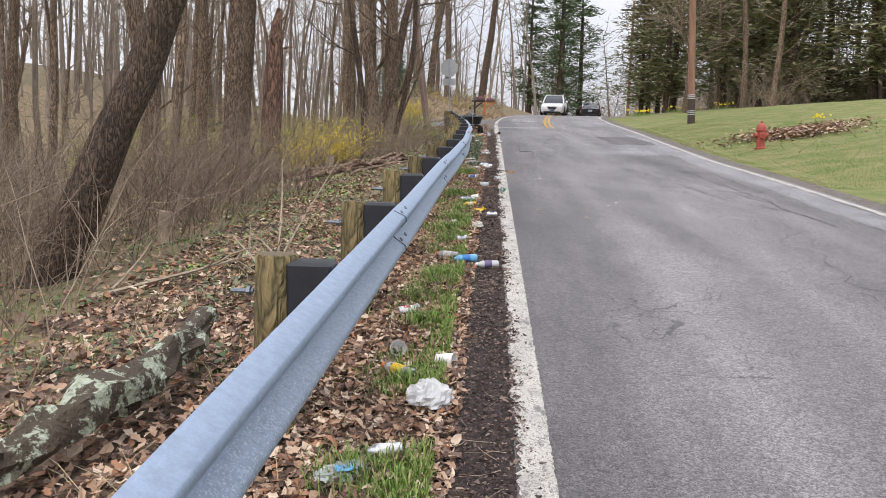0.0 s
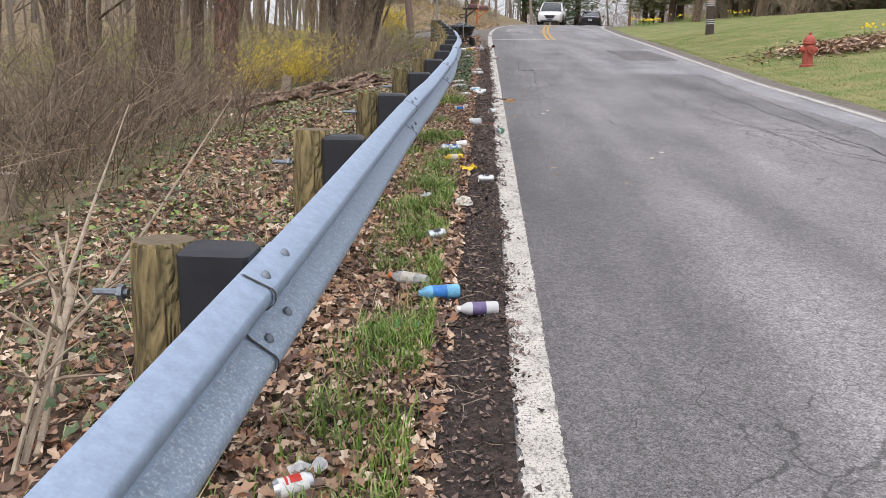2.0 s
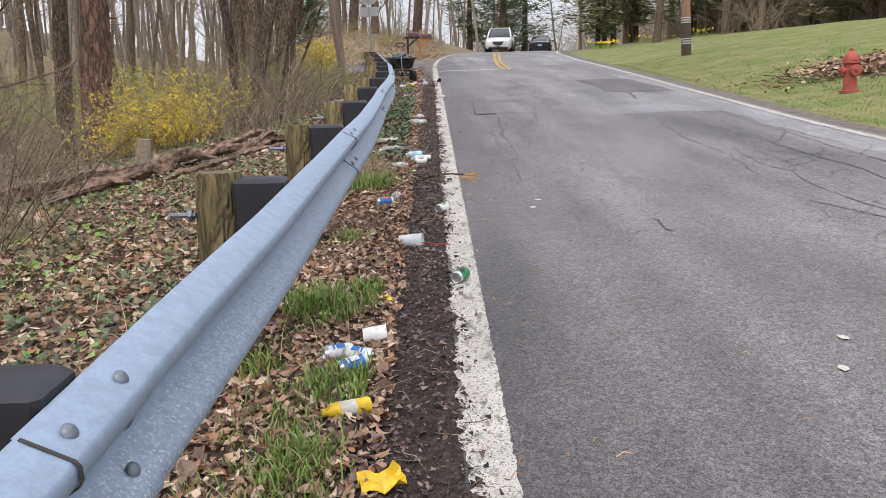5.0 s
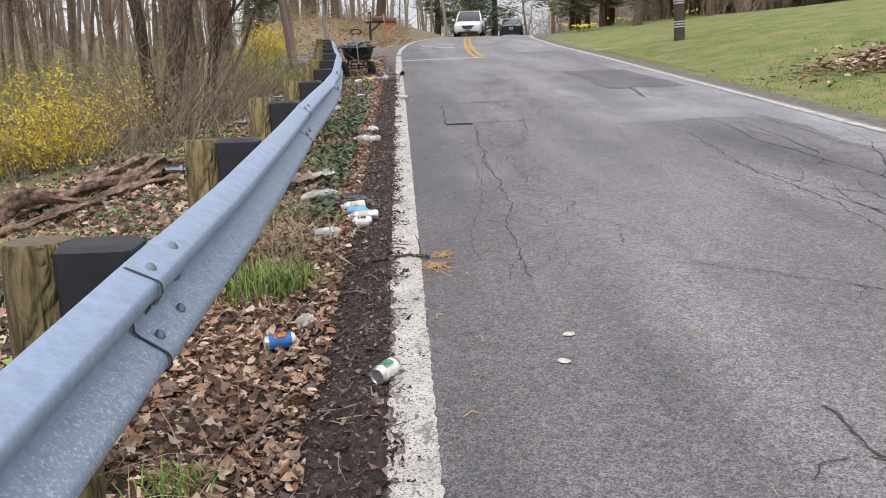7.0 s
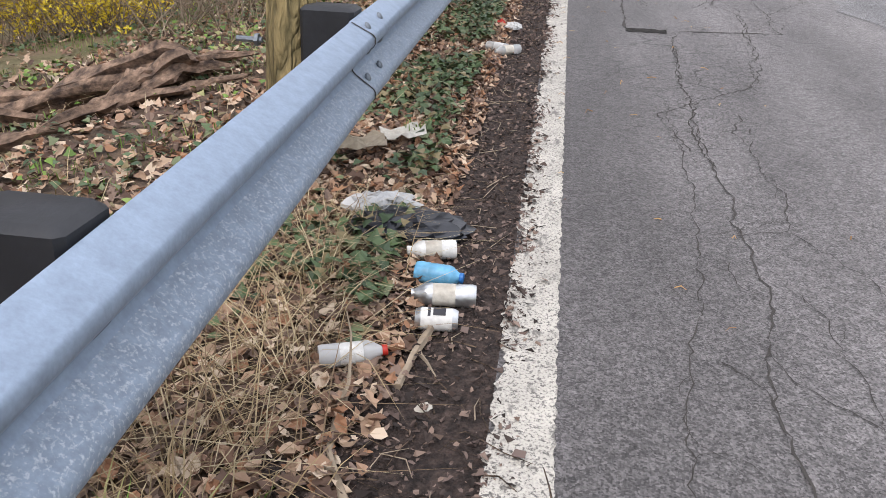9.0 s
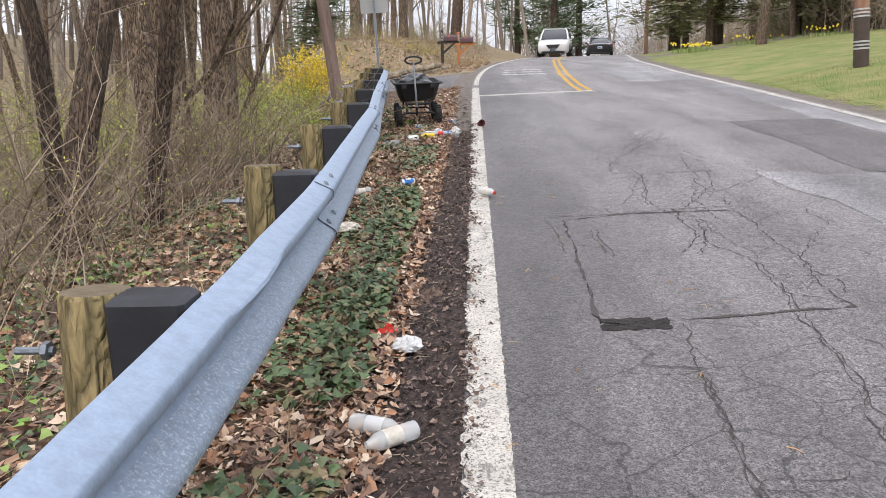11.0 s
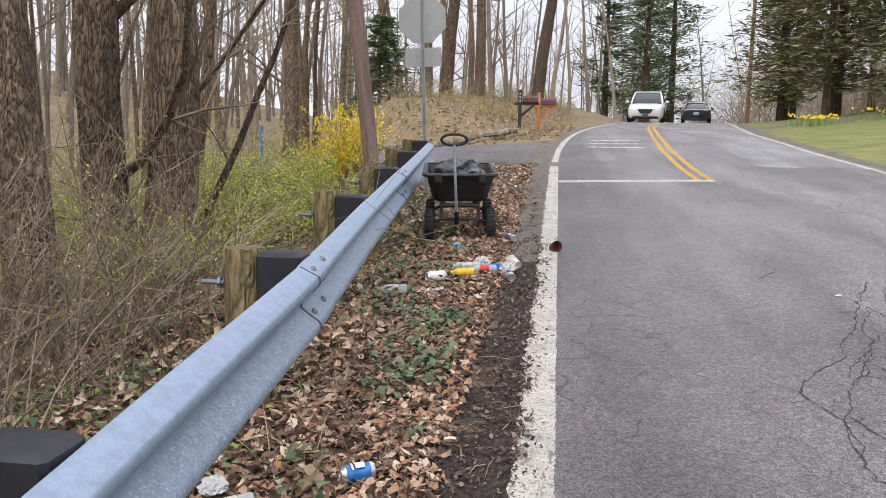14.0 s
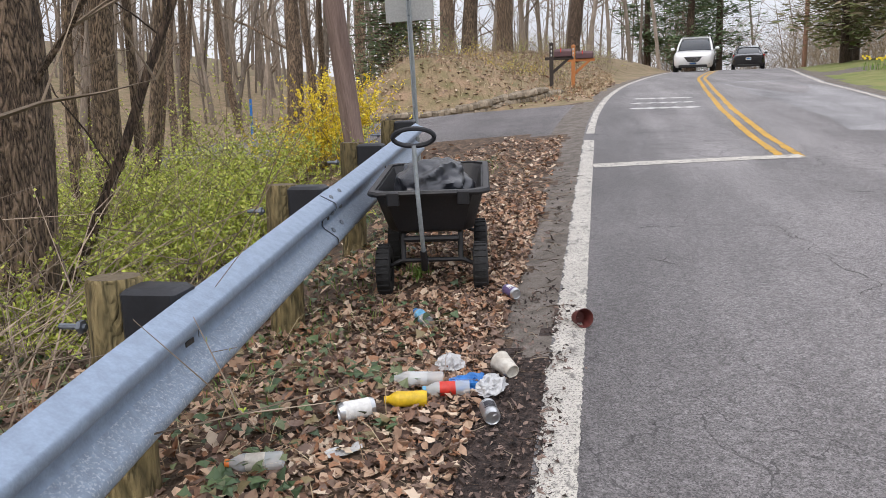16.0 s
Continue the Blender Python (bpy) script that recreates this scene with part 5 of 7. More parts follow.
scatter("twigs", "thin dark twigs strewn over the soil edge", "twigs", 850, lambda r: (-0.1 - abs(r.gauss(0.12, 0.2)), r.uniform(1, 31)), twig_shape(0.13), BARK_DARK, 18)
scatter("twigs", "thin bleached twigs and stalks on the verge", "twigs", 600, lambda r: (-0.12 - abs(r.gauss(0.2, 0.25)), r.uniform(1, 31)), twig_shape(0.14), DEADWOOD, 19)
scatter("pine_needles", "a few dry orange needles and splinters on the asphalt", "needles", 130, lambda r: (r.uniform(0.05, 1.1) ** 1.6, r.uniform(8, 24)), twig_shape(0.05), SPLINTER, 20)
scatter("wood_fibres", "torn orange wood fibres by the snapped stick", "fibres", 60, lambda r: (0.13 + r.gauss(0, 0.03), 13.42 + r.gauss(0, 0.012)), twig_shape(0.08), SPLINTER, 21)
scatter("wood_fibres", "small heap of orange wood shavings on the asphalt", "fibres", 70, lambda r: (0.18 + r.gauss(0, 0.025), 13.61 + r.gauss(0, 0.03)), twig_shape(0.04), SPLINTER, 22)
scatter("wood_fibres", "a few orange splinters on the asphalt", "fibres", 14, lambda r: (0.17 + r.gauss(0, 0.05), 13.3 + r.gauss(0, 0.03)), twig_shape(0.06), SPLINTER, 23)
scatter("grass", "sparse spring grass between leaves on the verge", "grass", 15000, lambda r: (-0.42 - abs(r.gauss(0.1, 0.15)), r.uniform(0.2, 10.5)), blade(0.085), GRASS, 8, clumpy(1.7, 0.06, 21))
scatter("grass", "sparse spring grass in the woods", "grass", 17000, lambda r: (-1.0 - r.random() * 4, r.uniform(2, 33)), blade(0.08), GRASS, 9, clumpy(1.1, 0.0, 25))
scatter("dry_grass", "flattened straw-coloured dead grass", "grass", 750, lambda r: (-0.72 + r.gauss(0, 0.12), r.uniform(13.5, 15.1)), blade(0.17, 2.6, 0.0018), STRAW, 10)
scatter("dry_grass", "dead grass on the verge", "grass", 5200, lambda r: (-0.5 - r.random() * 2.5, r.uniform(0, 33)), blade(0.16, 2.4, 0.002), STRAW, 11, clumpy(1.2, 0.05, 61))
scatter("dry_grass", "dead grass on the bank", "grass", 9000, lambda r: (left_line(50) - 0.6 - r.random() * 8, r.uniform(42.5, 58)), blade(0.22, 0.9, 0.005), STRAW, 12, lambda u, v, r: u < left_line(v) - 0.4 and r.random() < 0.5)
scatter("lawn_grass", "short mown lawn grass", "grass", 26000, lambda r: (4.95 + abs(r.gauss(0, 3.2)), r.uniform(12, 34)), blade(0.03, 0.6, 0.005), LAWN, 13, lambda u, v, r: u > right_line(v) + 0.55 + 0.15 * noise.noise((v, u, 0)))


def grass_tuft(u, v, n, tall, spread, seed, label="clump of fresh green grass on the verge"):
    rng = random.Random(seed)
    mesh = Mesh()
    make = blade(tall, 0.75, 0.0032)
    for _ in range(n):
        make(mesh, Vector((rng.gauss(0, spread), rng.gauss(0, spread), 0)), rng)
    ob = part("grass_tuft", mesh, GRASS, smooth=False)
    ob.matrix_basis = on_road(u, v)
    return tagged(ob, label, "grass", kind="stuff")


for i, (u, v, n, t, s) in enumerate(((-0.64, 3.68, 160, 0.12, 0.05), (-0.74, 4.36, 120, 0.10, 0.06), (-0.61, 5.04, 200, 0.10, 0.08), (-0.69, 6.05, 160, 0.09, 0.07), (-0.65, 7.28, 520, 0.13, 0.11), (-0.62, 7.93, 260, 0.11, 0.08), (-0.56, 8.79, 160, 0.10, 0.06), (-0.71, 10.19, 380, 0.16, 0.07), (-0.67, 13.24, 620, 0.17, 0.10), (-0.56, 9.31, 130, 0.1, 0.05), (-0.75, 1.56, 260, 0.10, 0.09), (-0.88, 9.57, 120, 0.12, 0.05), (-0.68, 11.52, 110, 0.1, 0.05), (-0.61, 2.55, 120, 0.09, 0.06), (-1.41, 5.18, 200, 0.12, 0.08), (-1.00, 27.44, 120, 0.10, 0.05), (-0.61, 15.97, 60, 0.12, 0.03))):
    grass_tuft(u, v, n, t, s, 700 + i)


# ---- dead wood ----
def log(name, points, radii, mats, label, category="log", n=10, rough=0.12, stubs=0, seed=0):
    rng = random.Random(seed)
    mesh = Mesh()
    pts = [TILTED @ Vector((u, v, height(u, v) + h)) for u, v, h in points]
    fine, fr = [], []
    for i in range(len(pts) - 1):
        for k in range(4):
            f = k / 4
            fine.append(pts[i].lerp(pts[i + 1], f) + Vector((rng.uniform(-1, 1), rng.uniform(-1, 1), rng.uniform(-1, 1))) * radii[i] * 0.18)
            fr.append(radii[i] + (radii[i + 1] - radii[i]) * f)
    fine.append(pts[-1])
    fr.append(radii[-1])
    mesh.tube(fine, fr, n, True)
    flat = rng.uniform(0.55, 0.95)
    shaped = []
    for k, p in enumerate(mesh.v):
        c = fine[min(k // n, len(fine) - 1)]
        d = (Vector(p) - c) * (1 + 5.5 * rough * noise.noise(Vector(p) * 9 + Vector((seed, 0, 0))) + 3.8 * rough * noise.noise(((k % n) * 1.3, seed, k // n * 0.25)))
        shaped.append(tuple(c + Vector((d.x, d.y, d.z * flat))))
    mesh.v = shaped
    for _ in range(stubs):
        i = rng.randint(1, len(fine) - 2)
        b = wander(fine[i], (rng.uniform(-1, 1), rng.uniform(-1, 1), rng.uniform(0.1, 1)), rng.uniform(10, 34) * fr[i], 4, 0.25, rng)
        mesh.tube(b, taper(fr[i] * 0.6, fr[i] * 0.15, 5), 5, True)
    return tagged(part(name, mesh, mats), label, category)


log("fallen_branch", [(-2.15, 1.3, 0.2), (-2.05, 1.85, 0.22), (-1.9, 2.45, 0.24), (-1.9, 3.2, 0.26)], [0.1, 0.105, 0.095, 0.07], LICHEN, "thick broken branch crusted with pale green lichen", "branch", 16, 0.16, 0, 1)
log("fallen_log", [(-5.3, 15.4, 0.1), (-4.2, 15.9, 0.1), (-3.2, 16.6, 0.1), (-2.2, 17.5, 0.06)], [0.1, 0.11, 0.09, 0.05], ROT, "rotting brown log lying among leaves", "log", 12, 0.25, 0, 2)
rng = random.Random(17)
for i in range(13):
    f = rng.random()
    u, v = -4.1 + 2.1 * f + rng.gauss(0, 0.22), 15.5 + 1.9 * f + rng.gauss(0, 0.3)
    l, a, r = rng.uniform(0.35, 0.95), radians(48) + rng.gauss(0, 0.25), rng.uniform(0.035, 0.085)
    du, dv = l * math.cos(a), l * math.sin(a)
    log("rotten_log", [(u - du, v - dv, r * 0.8), (u - du * 0.3, v - dv * 0.3 + rng.gauss(0, 0.04), r + rng.uniform(0, 0.1)), (u + du * 0.4, v + dv * 0.4, r + rng.uniform(0, 0.12)), (u + du, v + dv, r * 0.8)], [r * 0.4, r, r * 0.9, r * 0.35], ROT, "split rotting log in a heap of dead wood", "log", 9, 0.2, 0, 30 + i)
log("dead_branch", [(-2.16, 4.98, 0.02), (-1.98, 5.32, 0.25), (-1.93, 6.00, 0.5), (-1.70, 6.55, 0.95)], [0.013, 0.011, 0.008, 0.003], DEADWOOD, "bleached bare dead branch sticking up", "branch", 6, 0.05, 13, 5)
log("dead_branch", [(-1.75, 4.16, 0.02), (-1.81, 4.62, 0.3), (-2.10, 5.09, 0.42), (-2.39, 5.45, 0.44)], [0.014, 0.012, 0.008, 0.003], DEADWOOD, "bleached crooked dead branch", "branch", 6, 0.05, 9, 6)
log("dead_branch", [(-2.27, 9.28, 0.02), (-1.98, 8.80, 0.10), (-1.64, 8.21, 0.22)], [0.014, 0.012, 0.006], DEADWOOD, "pale dead branch lying on leaves", "branch", 6, 0.05, 9, 7)
log("dead_branch", [(-3.79, 5.29, 0.03), (-2.98, 5.71, 0.08), (-2.51, 6.26, 0.1)], [0.03, 0.028, 0.015], DEADWOOD, "pale fallen branch on the woodland floor", "branch", 7, 0.1, 4, 8)
log("dead_branch", [(-2.75, 6.35, 0.3), (-2.3, 5.6, 0.16), (-1.95, 4.8, 0.1), (-1.72, 4.2, 0.03)], [0.01, 0.015, 0.018, 0.014], DEADWOOD, "long bleached branch fallen against the slope", "branch", 6, 0.06, 8, 15)
log("dead_branch", [(-1.75, 4.1, 0.02), (-1.85, 4.7, 0.42), (-2.0, 5.4, 0.7), (-2.25, 6.4, 1.0)], [0.010, 0.009, 0.006, 0.003], DEADWOOD, "thin forked bleached branch leaning up from the leaves", "branch", 6, 0.06, 10, 16)
log("stick", [(-0.35, 13.33, 0.012), (-0.23, 13.56, 0.016), (0.01, 13.60, 0.016), (0.11, 13.56, 0.013)], [0.006, 0.011, 0.010, 0.006], BARK_DARK, "dark stick lying across the white line", "stick", 6, 0.15, 3, 9)
log("stick", [(-0.33, 14.06, 0.012), (-0.31, 14.23, 0.014), (-0.28, 14.38, 0.02)], [0.009, 0.012, 0.012], DEADWOOD, "short mossy stick on the soil", "stick", 6, 0.15, 1, 10)
log("stick", [(-0.47, 14.13, 0.012), (-0.43, 13.79, 0.02), (-0.29, 13.51, 0.012)], [0.010, 0.010, 0.005], DEADWOOD, "crooked stick on the soil", "stick", 6, 0.15, 2, 11)
log("stick", [(-0.77, 24.54, 0.014), (-0.57, 24.60, 0.02)], [0.018, 0.016], BARK_DARK, "short dark piece of bark on leaves", "stick", 7, 0.2, 0, 12)


def snag(u, v):
    rng = random.Random(3)
    mesh = Mesh()
    pts = [Vector((0, 0, 0)), Vector((0.02, 0, 0.6)), Vector((0.05, 0, 1.3)), Vector((0.1, 0, 2.1)), Vector((0.14, 0, 2.8)), Vector((0.16, 0, 3.3)), Vector((0.22, 0, 3.7))]
    mesh.tube(pts, [0.27, 0.22, 0.20, 0.19, 0.17, 0.13, 0.05], 18, True, 0, 0.16)
    for _ in range(7):
        b = wander(pts[rng.randint(2, 5)], (rng.uniform(-1, 1), rng.uniform(-1, 1), rng.uniform(-0.2, 1)), 0.5, 4, 0.3, rng)
        mesh.tube(b, taper(0.04, 0.01, 5), 5)
    ob = part("tree_snag", mesh, SNAG)
    ob.matrix_basis = upright(u, v, -0.1) @ Matrix.Scale(1.4, 4)
    tagged(ob, "broken dead tree trunk with red-brown rotten wood", "tree trunk")


snag(-7.1, 23.4)
for u, v, h in ((-5.6, 9.2, 0.35), (-3.9, 17.0, 0.4), (-4.2, 8.2, 0.4)):
    mesh = Mesh()
    mesh.tube([(0, 0, -0.1), (0, 0, h * 0.5), (0.02, 0, h)], [0.12, 0.09, 0.085], 12, True, 0, 0.1)
    ob = part("tree_stump", mesh, DEADWOOD)
    ob.matrix_basis = upright(u, v)
    tagged(ob, "short weathered grey tree stump", "stump", "stumps in the woods")


# ---- poles, sign, mailboxes, hydrant ----
def leaning_pole():
    ob = thing("utility_pole", upright(-2.85, 32.4, 0, 0, 0, -6.5), "weathered grey-brown wooden pole leaning over", "utility pole")
    mesh = Mesh()
    mesh.tube([(0, 0, -0.4), (0, 0, 3), (0, 0, 6), (0, 0, 10.5)], [0.13, 0.125, 0.12, 0.10], 16, True, 0, 0.015)
    part("pole_shaft", mesh, POLE_GREY, ob)


leaning_pole()


def utility_pole(u, v, tall, label, lean=0.0, foot=True):
    ob = thing("utility_pole", upright(u, v, 0, 0, 0, lean), label, "utility pole")
    mesh = Mesh()
    mesh.tube([(0, 0, 1.05 if foot else -0.3), (0, 0, tall * 0.5), (0, 0, tall)], [0.145, 0.13, 0.105], 16, True, 0, 0.01)
    part("pole_shaft", mesh, POLE, ob)
    if foot:
        low = Mesh()
        low.tube([(0, 0, -0.3), (0, 0, 0.5), (0, 0, 1.05)], [0.155, 0.15, 0.148], 16, False)
        part("pole_foot", low, POLE_FOOT, ob, "dark tarred foot")
        for z in (0.35, 0.42, 0.49, 1.0, 1.07, 1.14):
            band = Mesh()
            band.tube([(0, 0, z), (0, 0, z + 0.035)], [0.157, 0.156], 16)
            part("reflective_band", band, SIGN_BACK, ob, "pale wrapped band")
    arm = Mesh()
    arm.box(-1.1, -0.06, tall - 0.9, 1.1, 0.06, tall - 0.78, 0.01)
    part("crossarm", arm, POLE_FOOT, ob)


utility_pole(8.05, 33.0, 10.5, "brown wooden utility pole with banded dark foot", -2.2)
utility_pole(12.8, 78.0, 11, "brown wooden utility pole far up the road", 1.0, False)
a, b = (TILTED @ Vector((u, v, height(u, v))) for u, v in ((8.05, 33.0), (12.8, 78.0)))
for x in (-0.9, 0.0, 0.9):
    mesh = Mesh()
    mesh.tube([a.lerp(b, t) + Vector((x, 0, 9.9 + 0.5 * t - 3.2 * t * (1 - t))) for t in np.linspace(0, 1, 15)], [0.012] * 15, 4, False)
    tagged(part("overhead_wire", mesh, BLACK), "thin black overhead wire between utility poles", "wire", "overhead wires")


def stop_sign():
    ob = thing("stop_sign", upright(-1.88, 31.5, 0.12, 0, 1.0, -2.0) @ Matrix.Scale(0.9, 4), "grey back of a stop sign on a galvanised post", "road sign")
    post = Mesh()
    post.loft([[(x, y, z) for x, y in ((-0.028, -0.012), (-0.014, -0.012), (-0.014, 0.014), (0.014, 0.014), (0.014, -0.012), (0.028, -0.012), (0.028, 0.018), (-0.028, 0.018))] for z in (-0.3, 3.1)])
    part("sign_post", post, SIGN_POST, ob, smooth=False)
    plate = Mesh()
    r = 0.38 / math.cos(math.pi / 8)
    ring = [(r * math.cos(math.pi / 8 + k * math.pi / 4), r * math.sin(math.pi / 8 + k * math.pi / 4)) for k in range(8)]
    plate.loft([[(x, 0.022, 2.70 + z) for x, z in ring], [(x, 0.026, 2.70 + z) for x, z in ring]])
    part("octagon_plate", plate, SIGN_BACK, ob, "bare aluminium octagon back", smooth=False)
    sub = Mesh()
    sub.box(-0.30, 0.022, 1.94, 0.30, 0.026, 2.24)
    part("supplementary_plate", sub, SIGN_BACK, ob, smooth=False)
    for z in (2.47, 2.92, 2.0, 2.18):
        b = Mesh()
        b.tube([(0, -0.022, z), (0, -0.012, z)], [0.012, 0.012], 8)
        part("bolt", b, BOLT, ob)


stop_sign()
mesh = Mesh()
mesh.tube([(0, 0, -0.1), (0, 0, 0.95)], [0.03, 0.03], 8)
ob = part("marker_stake", mesh, BLUE)
ob.matrix_basis = upright(-7.3, 39.2)
tagged(ob, "thin blue marker stake beside the side road", "stake")


def mailbox(u, v, wood, label, arm, turn=0, box=MAILBOX):
    ob = thing("mailbox", upright(u, v, -0.2, turn), label, "mailbox", "mailboxes by the side road")
    post = Mesh()
    post.box(-0.055, -0.055, -0.2, 0.055, 0.055, 1.42, 0.006)
    part("post", post, wood, ob)
    cap = Mesh()
    cap.loft([[(-0.065, -0.065, 1.42), (0.065, -0.065, 1.42), (0.065, 0.065, 1.42), (-0.065, 0.065, 1.42)], [(-0.065, -0.065, 1.435), (0.065, -0.065, 1.435), (0.065, 0.065, 1.435), (-0.065, 0.065, 1.435)], [(-0.01, -0.01, 1.475), (0.01, -0.01, 1.475), (0.01, 0.01, 1.475), (-0.01, 0.01, 1.475)]])
    part("post_cap", cap, wood, ob, smooth=False)
    beam = Mesh()
    beam.box(-0.18, -0.045, 0.98, arm, 0.045, 1.06, 0.006)
    part("support_arm", beam, wood, ob)
    brace = Mesh()
    brace.loft([[(0.05, y, 0.60), (0.05, y, 0.70), (0.40, y, 0.98), (0.50, y, 0.98)] for y in (-0.035, 0.035)])
    part("brace", brace, wood, ob, smooth=False)
    shell = Mesh()
    ring = [(-0.085, 0), (0.085, 0)] + [(0.085 * math.cos(a), 0.125 + 0.085 * math.sin(a)) for a in np.linspace(0, math.pi, 9)]
    shell.loft([[(x, p, 1.065 + q) for p, q in ring] for x in (0.08, 0.56)])
    body = part("box", shell, box, ob, "rounded maroon metal box")
    door = Mesh()
    door.loft([[(x, p * 1.05, 1.063 + q * 1.03) for p, q in ring] for x in (0.56, 0.575)])
    part("door", door, BLACK, body)
    flag = Mesh()
    flag.box(0.25, -0.10, 1.18, 0.28, -0.092, 1.30)
    part("flag", flag, RED, body)
    for k in range(3):
        bar = Mesh()
        bar.box(-0.02, -0.058, 1.30 - 0.11 * k, 0.02, -0.0555, 1.37 - 0.11 * k)
        part("number_bar", bar, SIGN_BACK, ob)


mailbox(-1.2, 46.2, DARK_WOOD, "dark wooden mailbox post with a maroon box", 0.62)
mailbox(-0.62, 47.3, ORANGE_WOOD, "orange cedar mailbox post behind the dark one", 0.62)


def hydrant(u, v):
    ob = thing("fire_hydrant", upright(u, v, -0.02), "faded red cast-iron fire hydrant on the lawn", "fire hydrant")
    m = Mesh()
    m.spin([(0.15, 0), (0.15, 0.04), (0.105, 0.05), (0.10, 0.46), (0.135, 0.47), (0.135, 0.50), (0.11, 0.51)], 20)
    part("barrel", m, HYDRANT, ob)
    m = Mesh()
    m.spin([(0.125, 0.51), (0.12, 0.56), (0.085, 0.63), (0.04, 0.66), (0.03, 0.66), (0.03, 0.71), (0.01, 0.715)], 20)
    part("bonnet", m, HYDRANT, ob)
    for a, r, l in ((0, 0.05, 0.17), (180, 0.05, 0.17), (-90, 0.07, 0.18)):
        m = Mesh()
        m.spin([(r, 0.08), (r, l - 0.05), (r * 1.25, l - 0.05), (r * 1.25, l), (r * 0.4, l + 0.005), (r * 0.35, l + 0.03)], 12, 0, pose(0, 0, 0.36, 0, 90, a))
        part("nozzle_cap", m, HYDRANT, ob)


hydrant(6.66, 19.8)


# ---- stone wall by the side road ----
def stone_wall():
    ob = thing("stone_wall", Matrix.Identity(4), "low dry stone wall along the side road", "stone wall")
    rng = random.Random(9)
    line = [(-0.9, 44.6), (-1.5, 43.1), (-2.6, 42.2), (-4.2, 41.8), (-6.0, 41.6)]
    n = 46
    for k in range(n):
        f = k / n * (len(line) - 1)
        i = int(f)
        u, v = (line[i][j] + (line[i + 1][j] - line[i][j]) * (f - i) for j in (0, 1))
        rows = 2 if f > 0.6 else 1
        for row in range(rows):
            s = (rng.uniform(0.10, 0.17), rng.uniform(0.09, 0.14), rng.uniform(0.06, 0.10))
            m = Mesh()
            rings = []
            for z, q in ((-1, 0.6), (-0.6, 0.95), (0.4, 1.0), (1, 0.65)):
                rings.append([(s[0] * q * math.cos(a) * rng.uniform(0.85, 1.15), s[1] * q * math.sin(a) * rng.uniform(0.85, 1.15), s[2] * z) for a in [0.4 + 6.283 * j / 7 for j in range(7)]])
            m.loft(rings)
            st = part("stone", m, STONE, ob, smooth=False)
            p = TILTED @ Vector((u, v - 0.25, min(height(u, v - 0.5), crest(v)) - 0.02))
            st.matrix_basis = pose(p.x, p.y, p.z + 0.07 + 0.16 * row, rng.uniform(-8, 8), rng.uniform(-8, 8), rng.uniform(-40, 40))


stone_wall()


